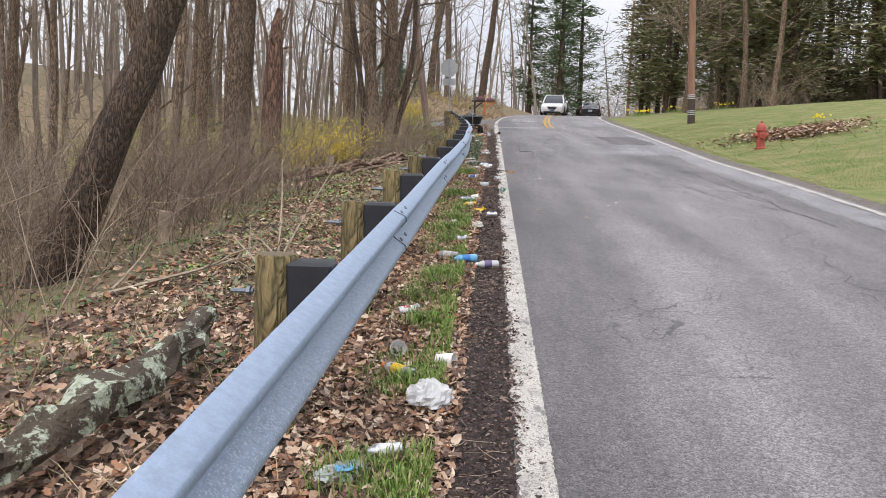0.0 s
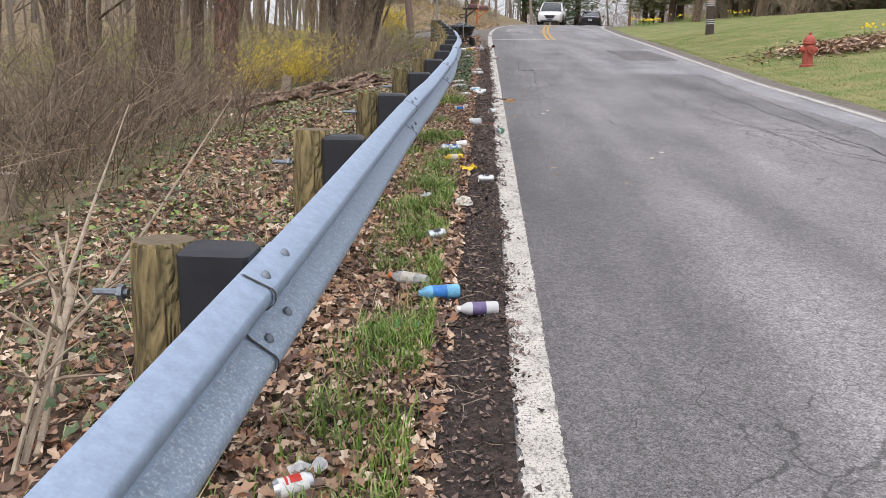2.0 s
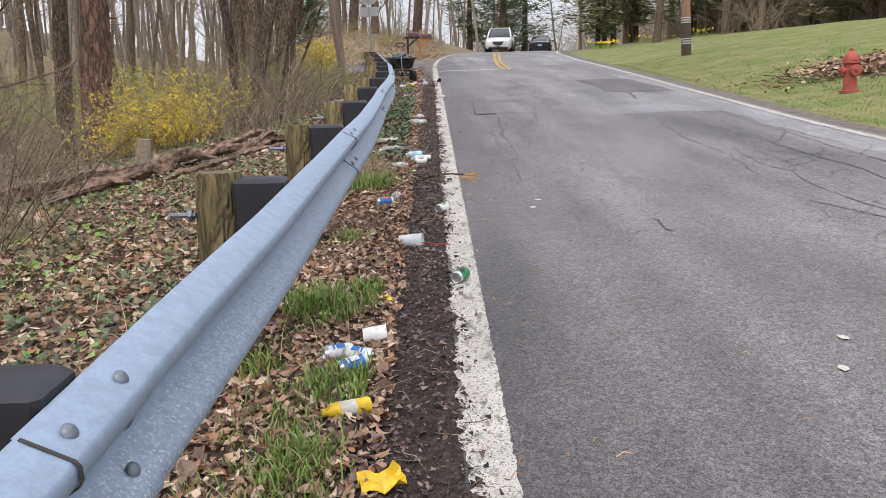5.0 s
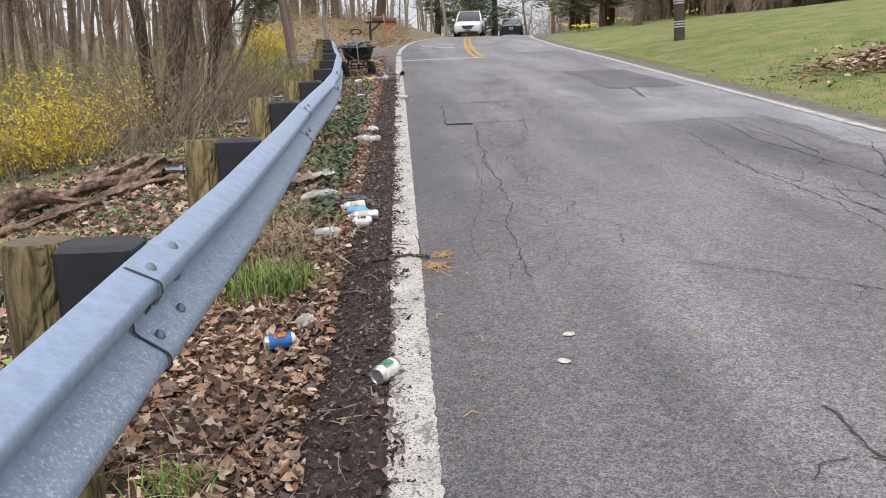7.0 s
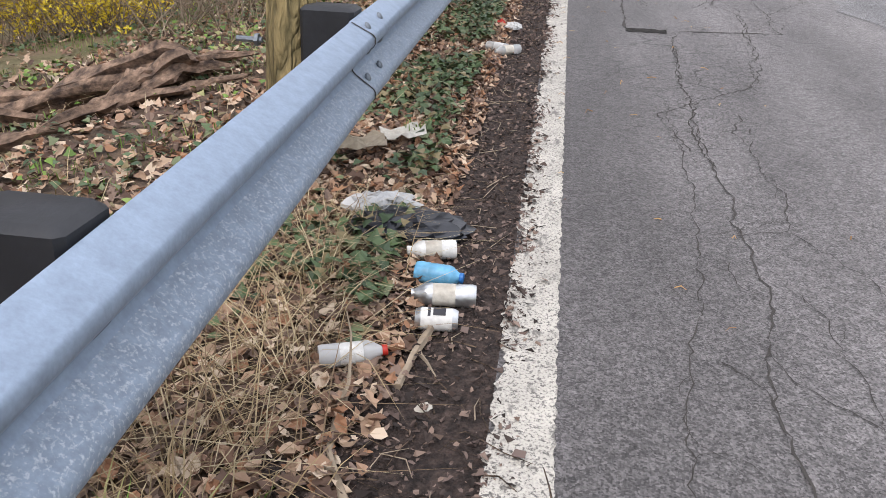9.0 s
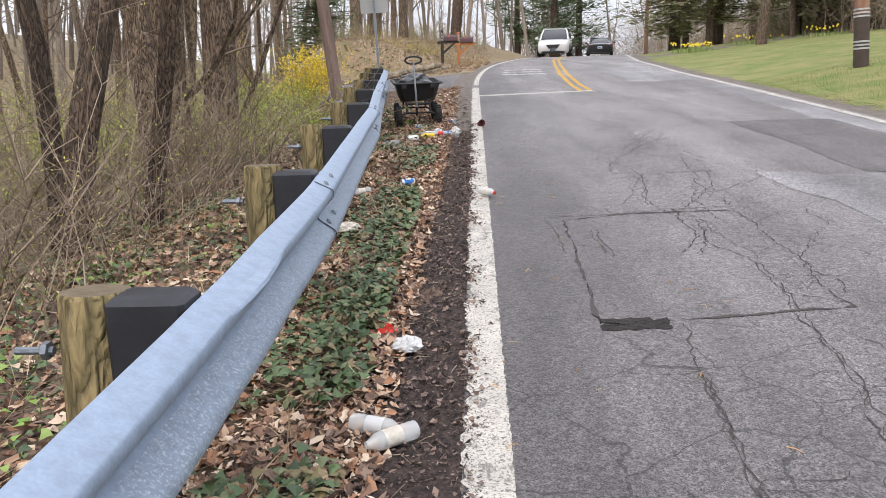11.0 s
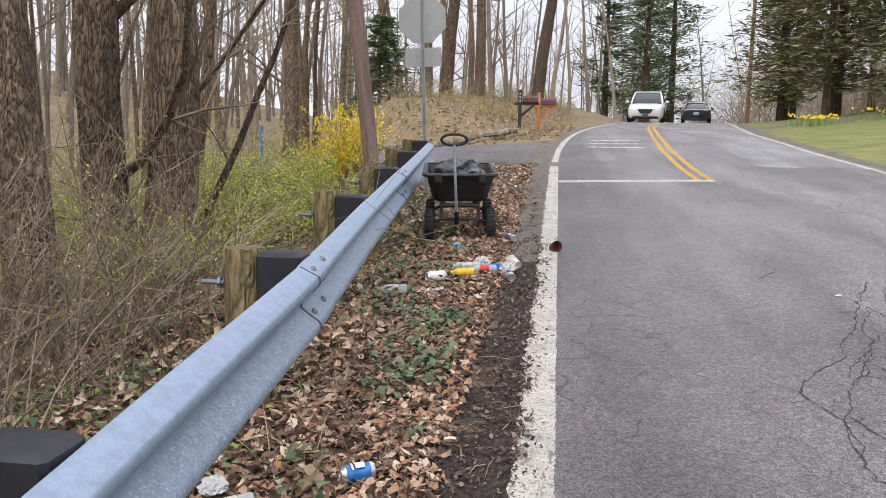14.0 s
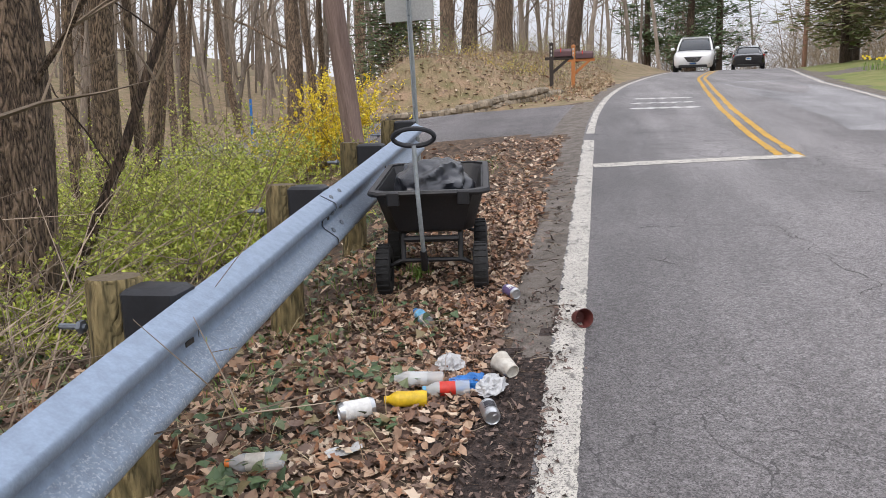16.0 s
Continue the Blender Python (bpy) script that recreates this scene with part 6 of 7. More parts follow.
# ---- garden cart with a bag ----
def garden_cart():
    """Local: x to the right, y away along the road, origin on the ground under the front axle."""
    ob = thing("garden_cart", on_road(-0.845, 27.14, 0, 8), "black poly dump cart with four pneumatic tyres", "garden cart")

    def ring(x, y0, y1, z, c=0.06):
        return [(-x + c, y0, z), (x - c, y0, z), (x, y0 + c, z), (x, y1 - c, z), (x - c, y1, z), (-x + c, y1, z), (-x, y1 - c, z), (-x, y0 + c, z)]

    tub = Mesh()
    tub.loft([ring(0.235, 0.02, 0.80, 0.36), ring(0.25, -0.02, 0.86, 0.38), ring(0.315, -0.12, 0.98, 0.62), ring(0.30, -0.10, 0.96, 0.625), ring(0.24, 0.0, 0.84, 0.40)])
    t = part("tub", tub, TUB, ob, "deep black plastic tub")
    rim = Mesh()
    rim.loft([ring(0.345, -0.15, 1.01, 0.605), ring(0.352, -0.157, 1.017, 0.62), ring(0.345, -0.15, 1.01, 0.635), ring(0.312, -0.115, 0.975, 0.635), ring(0.312, -0.115, 0.975, 0.605), ring(0.345, -0.15, 1.01, 0.605)], 0, False)
    part("tub_rim", rim, TUB, t)
    for x in (-0.2, 0.2):
        clip = Mesh()
        clip.box(x - 0.035, -0.165, 0.55, x + 0.035, -0.13, 0.635, 0.008)
        part("rim_clip", clip, TUB, t)
    frame_mesh = Mesh()
    for x in (-0.17, 0.17):
        frame_mesh.tube([(x, -0.02, 0.20), (x, 0.02, 0.34), (x, 0.82, 0.34), (x, 0.86, 0.20)], [0.016] * 4, 8)
    for y in (-0.02, 0.84):
        frame_mesh.tube([(-0.28, y, 0.155), (-0.18, y, 0.20), (0.18, y, 0.20), (0.28, y, 0.155)], [0.014] * 4, 8)
    frame_mesh.tube([(-0.16, -0.03, 0.33), (0.16, -0.03, 0.33)], [0.02, 0.02], 8)
    part("chassis", frame_mesh, BLACK, ob)
    for x in (-0.285, 0.285):
        for y in (-0.02, 0.62):
            tyre = Mesh()
            side = pose(x, y, 0.148, 0, 90, 0)
            tyre.spin([(0.075, -0.035), (0.10, -0.044), (0.135, -0.040), (0.148, -0.024), (0.150, 0), (0.148, 0.024), (0.135, 0.040), (0.10, 0.044), (0.075, 0.035)], 28, 0, side, False)
            w = part("wheel", tyre, TYRE, ob, "black pneumatic tyre")
            hub = Mesh()
            hub.spin([(0.076, -0.03), (0.06, -0.012), (0.02, -0.02), (0.02, 0.02), (0.06, 0.012), (0.076, 0.03)], 16, 0, side)
            part("rim", hub, BLACK, w)
            tread = Mesh()
            for k in range(22):
                q = side @ pose(0, 0, 0, 0, 0, k * 360 / 22)
                o = len(tread.v)
                tread.box(0.146, -0.007, -0.034, 0.154, 0.007, 0.034)
                tread.v[o:] = [tuple(q @ Vector(p)) for p in tread.v[o:]]
            part("tread", tread, TYRE, w, smooth=False)
    shaft = Mesh()
    shaft.tube([(-0.03, -0.08, 0.20), (-0.035, -0.20, 0.30), (-0.05, -0.22, 0.62), (-0.06, -0.20, 0.90)], [0.013] * 4, 10)
    h = part("pull_handle", shaft, SIGN_POST, ob, "grey steel pull bar standing upright")
    grip = Mesh()
    loop = [Vector((-0.06 + 0.115 * math.cos(a), -0.20 - 0.02 * math.sin(a), 0.945 + 0.05 * math.sin(a))) for a in np.linspace(0, 2 * math.pi, 21)]
    grip.tube(loop, [0.0135] * 21, 8, False)
    part("grip", grip, RUBBER, h, "black D-shaped grip")
    yoke = Mesh()
    yoke.tube([(-0.035, -0.20, 0.30), (-0.035, -0.16, 0.18)], [0.02, 0.02], 8)
    part("yoke", yoke, BLACK, h)


garden_cart()


def crumple(name, rx, ry, rz, mats, label, category, m, seed, amount=0.35, n=14, freq=3.0):
    """A bag or wrapper with folds and creases."""
    mesh = Mesh()
    rings = []
    for i in range(n + 1):
        t = math.pi * i / n
        ring = []
        for j in range(2 * n):
            a = math.pi * j / n
            d = Vector((math.sin(t) * math.cos(a), math.sin(t) * math.sin(a), math.cos(t)))
            k = 1 + amount * (1 - 2 * abs(noise.noise(d * freq + Vector((seed, 0, 0))))) * 0.8 + amount * 0.6 * noise.noise(d * freq * 2.3 + Vector((0, seed, 0)))
            ring.append((d.x * rx * k, d.y * ry * k, max(0.002 - 0.2 * rz, d.z * rz * k) + rz * 0.8))
        rings.append(ring)
    mesh.loft(rings[::-1], 0, False)
    ob = part(name, mesh, mats, smooth=mats is BAG)
    ob.matrix_basis = m
    return tagged(ob, label, category)


crumple("bin_bag", 0.21, 0.34, 0.15, BAG, "black bin liner heaped in the cart", "bag", on_road(-0.905, 27.58, 0.44, 12), 4, 0.24, 44, 1.5)


# ---- litter ----
def can_mesh(label_mat, dent):
    body, ends, lid = Mesh(), Mesh(), Mesh()
    r = 0.033
    prof = [(0.026, 0.0), (0.0315, 0.010), (r, 0.016), (r, 0.104), (0.0315, 0.110), (0.027, 0.119)]
    rings = []
    for q, z in [(prof[2][0], z) for z in np.linspace(0.016, 0.104, 8)]:
        rings.append([(q * math.cos(a) * (1 - dent * 0.4 * math.exp(-((z - 0.06) / 0.025) ** 2) * (math.cos(a - 1.2) > 0)), q * math.sin(a) * (1 - dent * 0.5 * math.exp(-((z - 0.05) / 0.03) ** 2) * (math.sin(a) > 0.3)), z) for a in np.linspace(0, 2 * math.pi, 19)[:-1]])
    body.loft(rings, 0, False)
    ends.spin([(0.001, 0.008), (0.020, 0.007), (0.025, 0.001), (0.027, 0.0), (0.0315, 0.010), (r, 0.0162)], 18, cap=False)
    lid.spin([(r, 0.1038), (0.0315, 0.110), (0.0275, 0.118), (0.0268, 0.1205), (0.0255, 0.1185), (0.025, 0.114), (0.001, 0.114)], 18, cap=False)
    lid.tube([(0.004, 0.004, 0.1145), (0.016, 0.010, 0.116)], [0.006, 0.005], 6)
    return body, (ends, lid)


def can(u, v, turn, label_mat, label, dent=0.2, ink=True, stripe=None, dh=0.0, tip=0.0, scale=1.0):
    ob = thing("drink_can", on_road(u, v, 0.030 * scale + dh + (0.012 if v > 20 else 0.004), turn) @ pose(0, 0, 0, 90 + tip, 0, 0) @ Matrix.Translation((0, 0, -0.06)) @ Matrix.Scale(scale, 4), label, "can", "litter on the verge")
    body, ends = can_mesh(label_mat, dent)
    part("can_body", body, label_mat, ob)
    part("can_base", ends[0], SILVER, ob, "bare aluminium base")
    part("can_lid", ends[1], SILVER, ob, "bare aluminium lid")
    if ink:
        for k, (z0, z1, a0, a1) in enumerate(((0.035, 0.07, 0.9, 2.2), (0.077, 0.085, 0.8, 2.3))):
            bar = Mesh()
            angles = np.linspace(a0, a1, 7)
            bar.loft([[(0.0336 * math.cos(a), 0.0336 * math.sin(a), z0), (0.0336 * math.cos(a), 0.0336 * math.sin(a), z1), (0.0334 * math.cos(a), 0.0334 * math.sin(a), z1), (0.0334 * math.cos(a), 0.0334 * math.sin(a), z0)] for a in angles])
            part("print_bar", bar, stripe or INK, ob, "plain bar of print")
    return ob


def bottle(u, v, turn, body_mat, label_mat, cap_mat, label, tall=0.20, r=0.032, dh=0.0, full=False):
    ob = thing("plastic_bottle", on_road(u, v, r + dh + (0.015 if v > 20 else 0.006), turn) @ pose(0, 0, 0, 90, 0, 0) @ Matrix.Translation((0, 0, -tall / 2)), label, "bottle", "litter on the verge")
    m = Mesh()
    m.spin([(r * 0.6, 0.006), (r * 0.9, 0.0), (r, 0.012), (r * 0.97, tall * 0.2), (r, tall * 0.26), (r * 0.93, tall * 0.32), (r * 0.93, tall * 0.62), (r, tall * 0.66), (r * 0.9, tall * 0.76), (r * 0.48, tall * 0.89), (r * 0.40, tall * 0.92), (r * 0.40, tall * 0.955)], 18)
    part("bottle_body", m, body_mat, ob)
    w = Mesh()
    w.spin([(r * 0.955, tall * 0.30), (r * 0.965, tall * 0.31), (r * 0.965, tall * 0.63), (r * 0.955, tall * 0.64)], 18, cap=False)
    part("bottle_label", w, label_mat, ob)
    if cap_mat is not None:
        c = Mesh()
        c.spin([(r * 0.46, tall * 0.925), (r * 0.47, tall * 0.93), (r * 0.47, tall), (r * 0.42, tall * 1.005)], 16)
        part("bottle_cap", c, cap_mat, ob)
    return ob


def cup(u, v, turn, mats, label, tall=0.10, top=0.043, low=0.03, tip=85, inside=None):
    ob = thing("drink_cup", on_road(u, v, top * 0.85, turn) @ pose(0, 0, 0, tip, 0, 0) @ Matrix.Translation((0, 0, -tall / 2)), label, "cup", "litter on the verge")
    m = Mesh()
    m.spin([(0.002, 0.008), (low * 0.9, 0.008), (low * 0.95, 0.0), (low, 0.0), (top, tall), (top + 0.003, tall + 0.002), (top + 0.002, tall + 0.005), (top - 0.0015, tall), (low - 0.0015, 0.010), (0.002, 0.010)], 22, cap=False)
    part("cup_wall", m, mats, ob)
    band = Mesh()
    f = lambda z: low + (top - low) * z / tall + 0.0006
    band.spin([(f(tall * 0.3) - 0.001, tall * 0.3), (f(tall * 0.3), tall * 0.3), (f(tall * 0.65), tall * 0.65), (f(tall * 0.65) - 0.001, tall * 0.65)], 22, cap=False)
    part("printed_band", band, inside or mats, ob)
    return ob


def sheet(name, u, v, turn, w, d, mats, label, category, seed, fold=0.3, bar=None, dh=0.01):
    """A bent flap of card, film or foil with thickness."""
    mesh = Mesh()
    n = 6
    top, low = [], []
    for i in range(n + 1):
        for j in range(n + 1):
            x, y = w * (i / n - 0.5), d * (j / n - 0.5)
            z = fold * w * (abs(noise.noise((i * 0.7, j * 0.7, seed))) + 0.35 * abs(i / n - 0.5))
            edge = 0.05 * w * noise.noise((i, j, seed + 5))
            top.append((x + edge, y + edge, z + 0.002))
            low.append((x + edge, y + edge, z))
    s, k = n + 1, (n + 1) ** 2
    faces = []
    for i in range(n):
        for j in range(n):
            a = i * s + j
            faces += [(a, a + s, a + s + 1, a + 1), (k + a, k + a + 1, k + a + s + 1, k + a + s)]
    border = [i * s for i in range(n)] + [n * s + j for j in range(n)] + [i * s + n for i in range(n, 0, -1)] + [j for j in range(n, 0, -1)]
    faces += [(border[i], border[(i + 1) % len(border)], k + border[(i + 1) % len(border)], k + border[i]) for i in range(len(border))]
    mesh.add(top + low, faces)
    ob = part(name, mesh, mats, smooth=False)
    ob.matrix_basis = on_road(u, v, dh, turn)
    return tagged(ob, label, category, "litter on the verge")


# first stretch of verge
bottle(-0.68, 2.68, -130, CLEAR, YELLOW, ORANGE, "clear drink bottle with a yellow label", 0.24, 0.035)
cup(-0.44, 2.82, 70, WHITE, "small crushed white plastic cup on soil")
crumple("carrier_bag", 0.085, 0.085, 0.065, FILM, "crumpled thin white plastic bag", "bag", on_road(-0.48, 2.23, 0, 20), 2, 0.5, 14, 3.2)
bottle(-0.63, 1.69, -75, SILVER, WHITE, None, "white and silver tin with a printed label", 0.15, 0.033)
crumple("plastic_wrapper", 0.09, 0.06, 0.025, CLEAR, "crushed clear bottle wrapper", "wrapper", on_road(-0.77, 1.56, 0, 30), 6, 0.5)
sheet("label_scrap", -0.76, 1.53, 25, 0.08, 0.05, SKYBLUE, "torn light blue label on leaves", "wrapper", 3, 0.2, dh=0.05)
cup(-0.735, 3.06, 20, CLEAR, "clear crushed plastic cup in grass", 0.09, 0.045, 0.03, 60)
sheet("foil_scrap", -0.74, 4.02, 35, 0.12, 0.06, FILM, "crumpled pale plastic scrap in grass", "wrapper", 5, 0.5)
can(-0.765, 3.91, -60, WHITE, "white beverage can with red and dark print", 0.1, True, RED)
sheet("wrapper", -0.535, 5.17, 10, 0.13, 0.11, GREEN, "pale green wrapper lying in grass", "wrapper", 8, 0.35)
bottle(-0.585, 5.74, -114, CLEAR, PAPER, ORANGE, "clear bottle with an orange cap", 0.22, 0.034)
bottle(-0.42, 5.51, -75, SKYBLUE, BLUE, None, "bright blue crushed drink bottle", 0.21, 0.036)
bottle(-0.226, 5.325, -80, FILM, PURPLE, WHITE, "white bottle with a dark printed label", 0.19, 0.032)
can(-0.49, 6.55, -50, SILVER, "silver can with faded print in grass", 0.3)
sheet("wrapper", -0.618, 7.45, 70, 0.10, 0.05, FILM, "clear wrapper caught in grass", "wrapper", 12, 0.4, dh=0.06)
crumple("paper_wad", 0.05, 0.045, 0.04, PAPER, "crumpled dirty white paper wad", "paper", on_road(-0.34, 7.36), 9, 0.4)
can(-0.185, 8.11, -82, SILVER, "silver can with grey print on the soil edge", 0.15)
sheet("snack_bag", -0.333, 8.6, 15, 0.13, 0.10, YELLOW, "bright yellow crisp packet on the verge", "wrapper", 15, 0.45)
bottle(-0.477, 9.05, -70, YELLOW, PAPER, YELLOW, "yellow plastic bottle among grass", 0.17, 0.03)
can(-0.475, 9.53, 70, WHITE, "white can with blue print", 0.2, True, BLUE)
can(-0.49, 9.43, -60, BLUE, "crushed dark blue can", 0.5, True, WHITE, tip=6)
can(-0.56, 9.57, -68, WHITE, "white can with tan and blue print", 0.15, True, BLUE)
cup(-0.425, 9.73, 95, WHITE, "white foam cup lying on leaves", 0.095, 0.042, 0.034, 86)
sheet("snack_box", -0.411, 10.25, 20, 0.09, 0.12, WHITE, "small white and yellow drink carton", "carton", 18, 0.25)
sheet("carton_panel", -0.411, 10.25, 20, 0.06, 0.08, YELLOW, "yellow printed panel of a carton", "carton", 18, 0.25, dh=0.022)
can(-0.032, 10.5, -25, GREEN, "green and silver beverage can on the white line", 0.35)
cup(-0.307, 11.3, 80, CLEAR, "clear plastic cup with a pink straw", 0.14, 0.045, 0.032, 88)
straw = Mesh()
straw.tube([(0, 0, 0), (0.2, 0, 0.004)], [0.003, 0.003], 6)
ob = part("drinking_straw", straw, RED)
ob.matrix_basis = on_road(-0.25, 11.29, 0.03, -24)
tagged(ob, "thin red drinking straw on soil", "straw", "litter on the verge")
can(-0.10, 12.13, -30, WHITE, "crushed white and green can by the line", 0.5, True, GREEN)
can(-0.525, 12.5, -75, BLUE, "faded blue and orange can on leaves", 0.3, True, ORANGE)
crumple("paper_wad", 0.035, 0.03, 0.03, PAPER, "small white tissue on the verge", "paper", on_road(-0.445, 12.72), 13, 0.5)
# heap at the dead grass
bottle(-0.467, 14.16, 112, FILM, WHITE, RED, "white drink bottle with a red cap", 0.18, 0.032)
can(-0.276, 14.36, -85, WHITE, "white can with bold dark print", 0.1)
bottle(-0.28, 14.49, -84, SILVER, PAPER, None, "tall silver drink can with faint print", 0.20, 0.035)
bottle(-0.305, 14.61, 84, SKYBLUE, SKYBLUE, BLUE, "bright blue bottle with a yellow stripe", 0.15, 0.035)
bottle(-0.355, 14.77, -75, WHITE, PAPER, WHITE, "white rounded plastic bottle", 0.16, 0.032)
crumple("bin_bag", 0.16, 0.10, 0.04, BAG, "torn shiny black plastic bag", "bag", on_road(-0.45, 14.95, 0, 10), 21, 0.5, 14, 3)
crumple("carrier_bag", 0.11, 0.05, 0.04, FILM, "crumpled white plastic bag on black plastic", "bag", on_road(-0.59, 15.1, 0.01, 15), 23, 0.5, 12, 3)
sheet("cardboard", -0.84, 15.72, 20, 0.26, 0.14, CARD, "bent grey-brown cardboard flap on ivy", "cardboard", 31, 0.35, dh=0.06)
sheet("cardboard", -0.66, 15.88, 35, 0.20, 0.12, PAPER, "torn pale cardboard sheet with faint print", "cardboard", 33, 0.3, dh=0.05)
bottle(-0.32, 17.71, -55, CLEAR, PAPER, None, "crushed clear bottle with a torn label", 0.19, 0.032)
bottle(-0.37, 17.8, 70, CLEAR, FILM, ORANGE, "clear bottle with an orange cap", 0.19, 0.032)
sheet("wrapper", -0.448, 18.71, 40, 0.10, 0.07, RED, "crumpled red wrapper on leaves", "wrapper", 36, 0.5)
crumple("plastic_wrapper", 0.05, 0.05, 0.03, FILM, "crumpled clear wrapper on leaves", "wrapper", on_road(-0.33, 18.52), 37, 0.5)
# last stretch
crumple("cloth_glove", 0.075, 0.035, 0.035, PAPER, "dirty white cloth rag on ivy", "rag", on_road(-0.90, 20.58, 0.05, 25), 41, 0.5)
bottle(-1.006, 22.05, -55, CLEAR, PAPER, RED, "clear bottle with a red cap on leaves", 0.18, 0.031)
crumple("paper_wad", 0.04, 0.04, 0.03, FILM, "small pale plastic wad on leaves", "wrapper", on_road(-1.10, 22.17, 0.02), 42, 0.5)
can(-0.625, 22.3, -60, BLUE, "crushed blue and white can on leaves", 0.6, True, WHITE)
bottle(0.054, 21.6, 46, FILM, PAPER, RED, "clear bottle with a red cap on the white line", 0.16, 0.03)
bottle(-1.043, 24.95, -76, CLEAR, PAPER, ORANGE, "clear bottle with an orange-red cap and white label", 0.20, 0.033)
sheet("wrapper", -0.78, 25.13, 35, 0.13, 0.055, FILM, "flattened clear and blue wrapper", "wrapper", 44, 0.3)
can(-0.80, 25.41, -58, WHITE, "tall white can with faint print", 0.1, False, scale=1.2)
bottle(-0.628, 25.48, -80, YELLOW, YELLOW, YELLOW, "yellow plastic bottle on leaves", 0.17, 0.033)
bottle(-0.48, 25.57, -78, CLEAR, RED, SKYBLUE, "clear bottle with a red label", 0.19, 0.032)
bottle(-0.62, 25.67, -88, CLEAR, CLEAR, None, "empty clear water bottle", 0.22, 0.034)
crumple("carrier_bag", 0.05, 0.045, 0.04, FILM, "crumpled white plastic bag", "bag", on_road(-0.514, 25.85, 0, 0), 46, 0.5)
crumple("plastic_wrapper", 0.08, 0.05, 0.03, BLUE, "crumpled blue and white packet", "wrapper", on_road(-0.40, 25.67, 0, 30), 47, 0.5)
crumple("carrier_bag", 0.06, 0.04, 0.04, FILM, "crumpled thin white bag with green print", "bag", on_road(-0.30, 25.6, 0, 60), 48, 0.5)
can(-0.276, 25.37, 18, SILVER, "silver can with pale print", 0.1)
cup(-0.262, 25.82, -140, PAPER, "white paper cup lying open", 0.10, 0.045, 0.03, 80)
cup(0.04, 26.42, 25, MAROON, "crushed maroon paper cup on the road", 0.085, 0.045, 0.032, 75)
can(-0.352, 26.88, 35, PURPLE, "purple and silver beverage can", 0.1, True, WHITE)
bottle(-0.776, 26.48, -150, CLEAR, SKYBLUE, BLUE, "clear bottle with a blue label and cap", 0.21, 0.033)
for i, (u, v) in enumerate(((-0.35, 3.6), (-0.25, 14.0), (1.35, 9.3), (1.5, 9.6), (0.55, 12.2), (0.62, 12.45), (1.9, 25.2))):
    crumple("paper_scrap", 0.022, 0.016, 0.006, PAPER, "tiny white scrap on the ground", "scrap", on_road(u, v, 0, 40 * i), 80 + i, 0.4, 6)


# ---- flowers and leaf heap by the lawn ----
def daffodils(u, v, n, seed, wide=0.5):
    rng = random.Random(seed)
    mesh = Mesh()
    make = blade(0.32, 0.35, 0.008)
    for _ in range(n * 7):
        make(mesh, Vector((rng.gauss(0, wide), rng.gauss(0, wide * 0.6), 0)), rng)
    for _ in range(n):
        p = Vector((rng.gauss(0, wide), rng.gauss(0, wide * 0.6), rng.uniform(0.28, 0.42)))
        for k in range(6):
            a = k * 1.047
            e, s = Vector((math.cos(a), -0.3, math.sin(a))) * 0.04, Vector((-math.sin(a), 0, math.cos(a))) * 0.015
            mesh.add([p, p + e * 0.6 + s, p + e, p + e * 0.6 - s], [(0, 1, 2, 3)], 1)
        mesh.spin([(0.008, 0), (0.014, 0.03)], 7, 1, Matrix.Translation(p) @ pose(0, 0, 0, 80))
    ob = part("daffodils", mesh, [GRASS, PETAL], smooth=False)
    ob.matrix_basis = upright(u, v)
    tagged(ob, "clump of yellow daffodils at the edge of the lawn", "flowers", kind="stuff")


daffodils(9.1, 50.2, 50, 1, 0.45)
daffodils(11.6, 51.0, 24, 2, 0.5)
daffodils(9.6, 23.6, 9, 3, 0.15)
daffodils(13.8, 49.0, 16, 4, 0.5)
scatter("leaf_heap", "heap of raked brown leaves on the lawn", "leaf heap", 2600, lambda r: (8.3 + r.gauss(0, 0.85), 21.9 + r.gauss(0, 0.6)), lambda mesh, p, r: leaf_shape(0.06, 0.22)(mesh, p, r), LEAF, 77)


# ---- cars ----
def wheel(ob, x, y, r, w, spokes, side):
    m = Mesh()
    turn = pose(x, y, r, 0, 90, 0)
    m.spin([(r * 0.66, -w * 0.5), (r * 0.9, -w * 0.5), (r, -w * 0.36), (r, w * 0.36), (r * 0.9, w * 0.5), (r * 0.66, w * 0.5)], 32, 0, turn, False)
    t = part("wheel", m, TYRE, ob)
    rim = Mesh()
    rim.spin([(r * 0.67, -w * 0.4), (r * 0.67, w * 0.4)], 32, 0, turn, False)
    for k in range(spokes):
        q = turn @ pose(0, 0, 0, 0, 0, k * 360 / spokes)
        o = len(rim.v)
        rim.box(0.04, -0.022, side * w * 0.36 - 0.012, r * 0.66, 0.022, side * w * 0.36 + 0.012, 0.006)
        rim.v[o:] = [tuple(q @ Vector(p)) for p in rim.v[o:]]
    rim.spin([(0.06, side * w * 0.3), (0.06, side * w * 0.42), (0.03, side * w * 0.44)], 14, 0, turn)
    part("rim", rim, CHROME, t, "silver alloy rim")
    well = Mesh()
    well.spin([(r * 0.60, -w * 0.1), (r * 0.60, w * 0.1)], 20, 0, turn)
    part("brake_disc", well, TRIM, t)


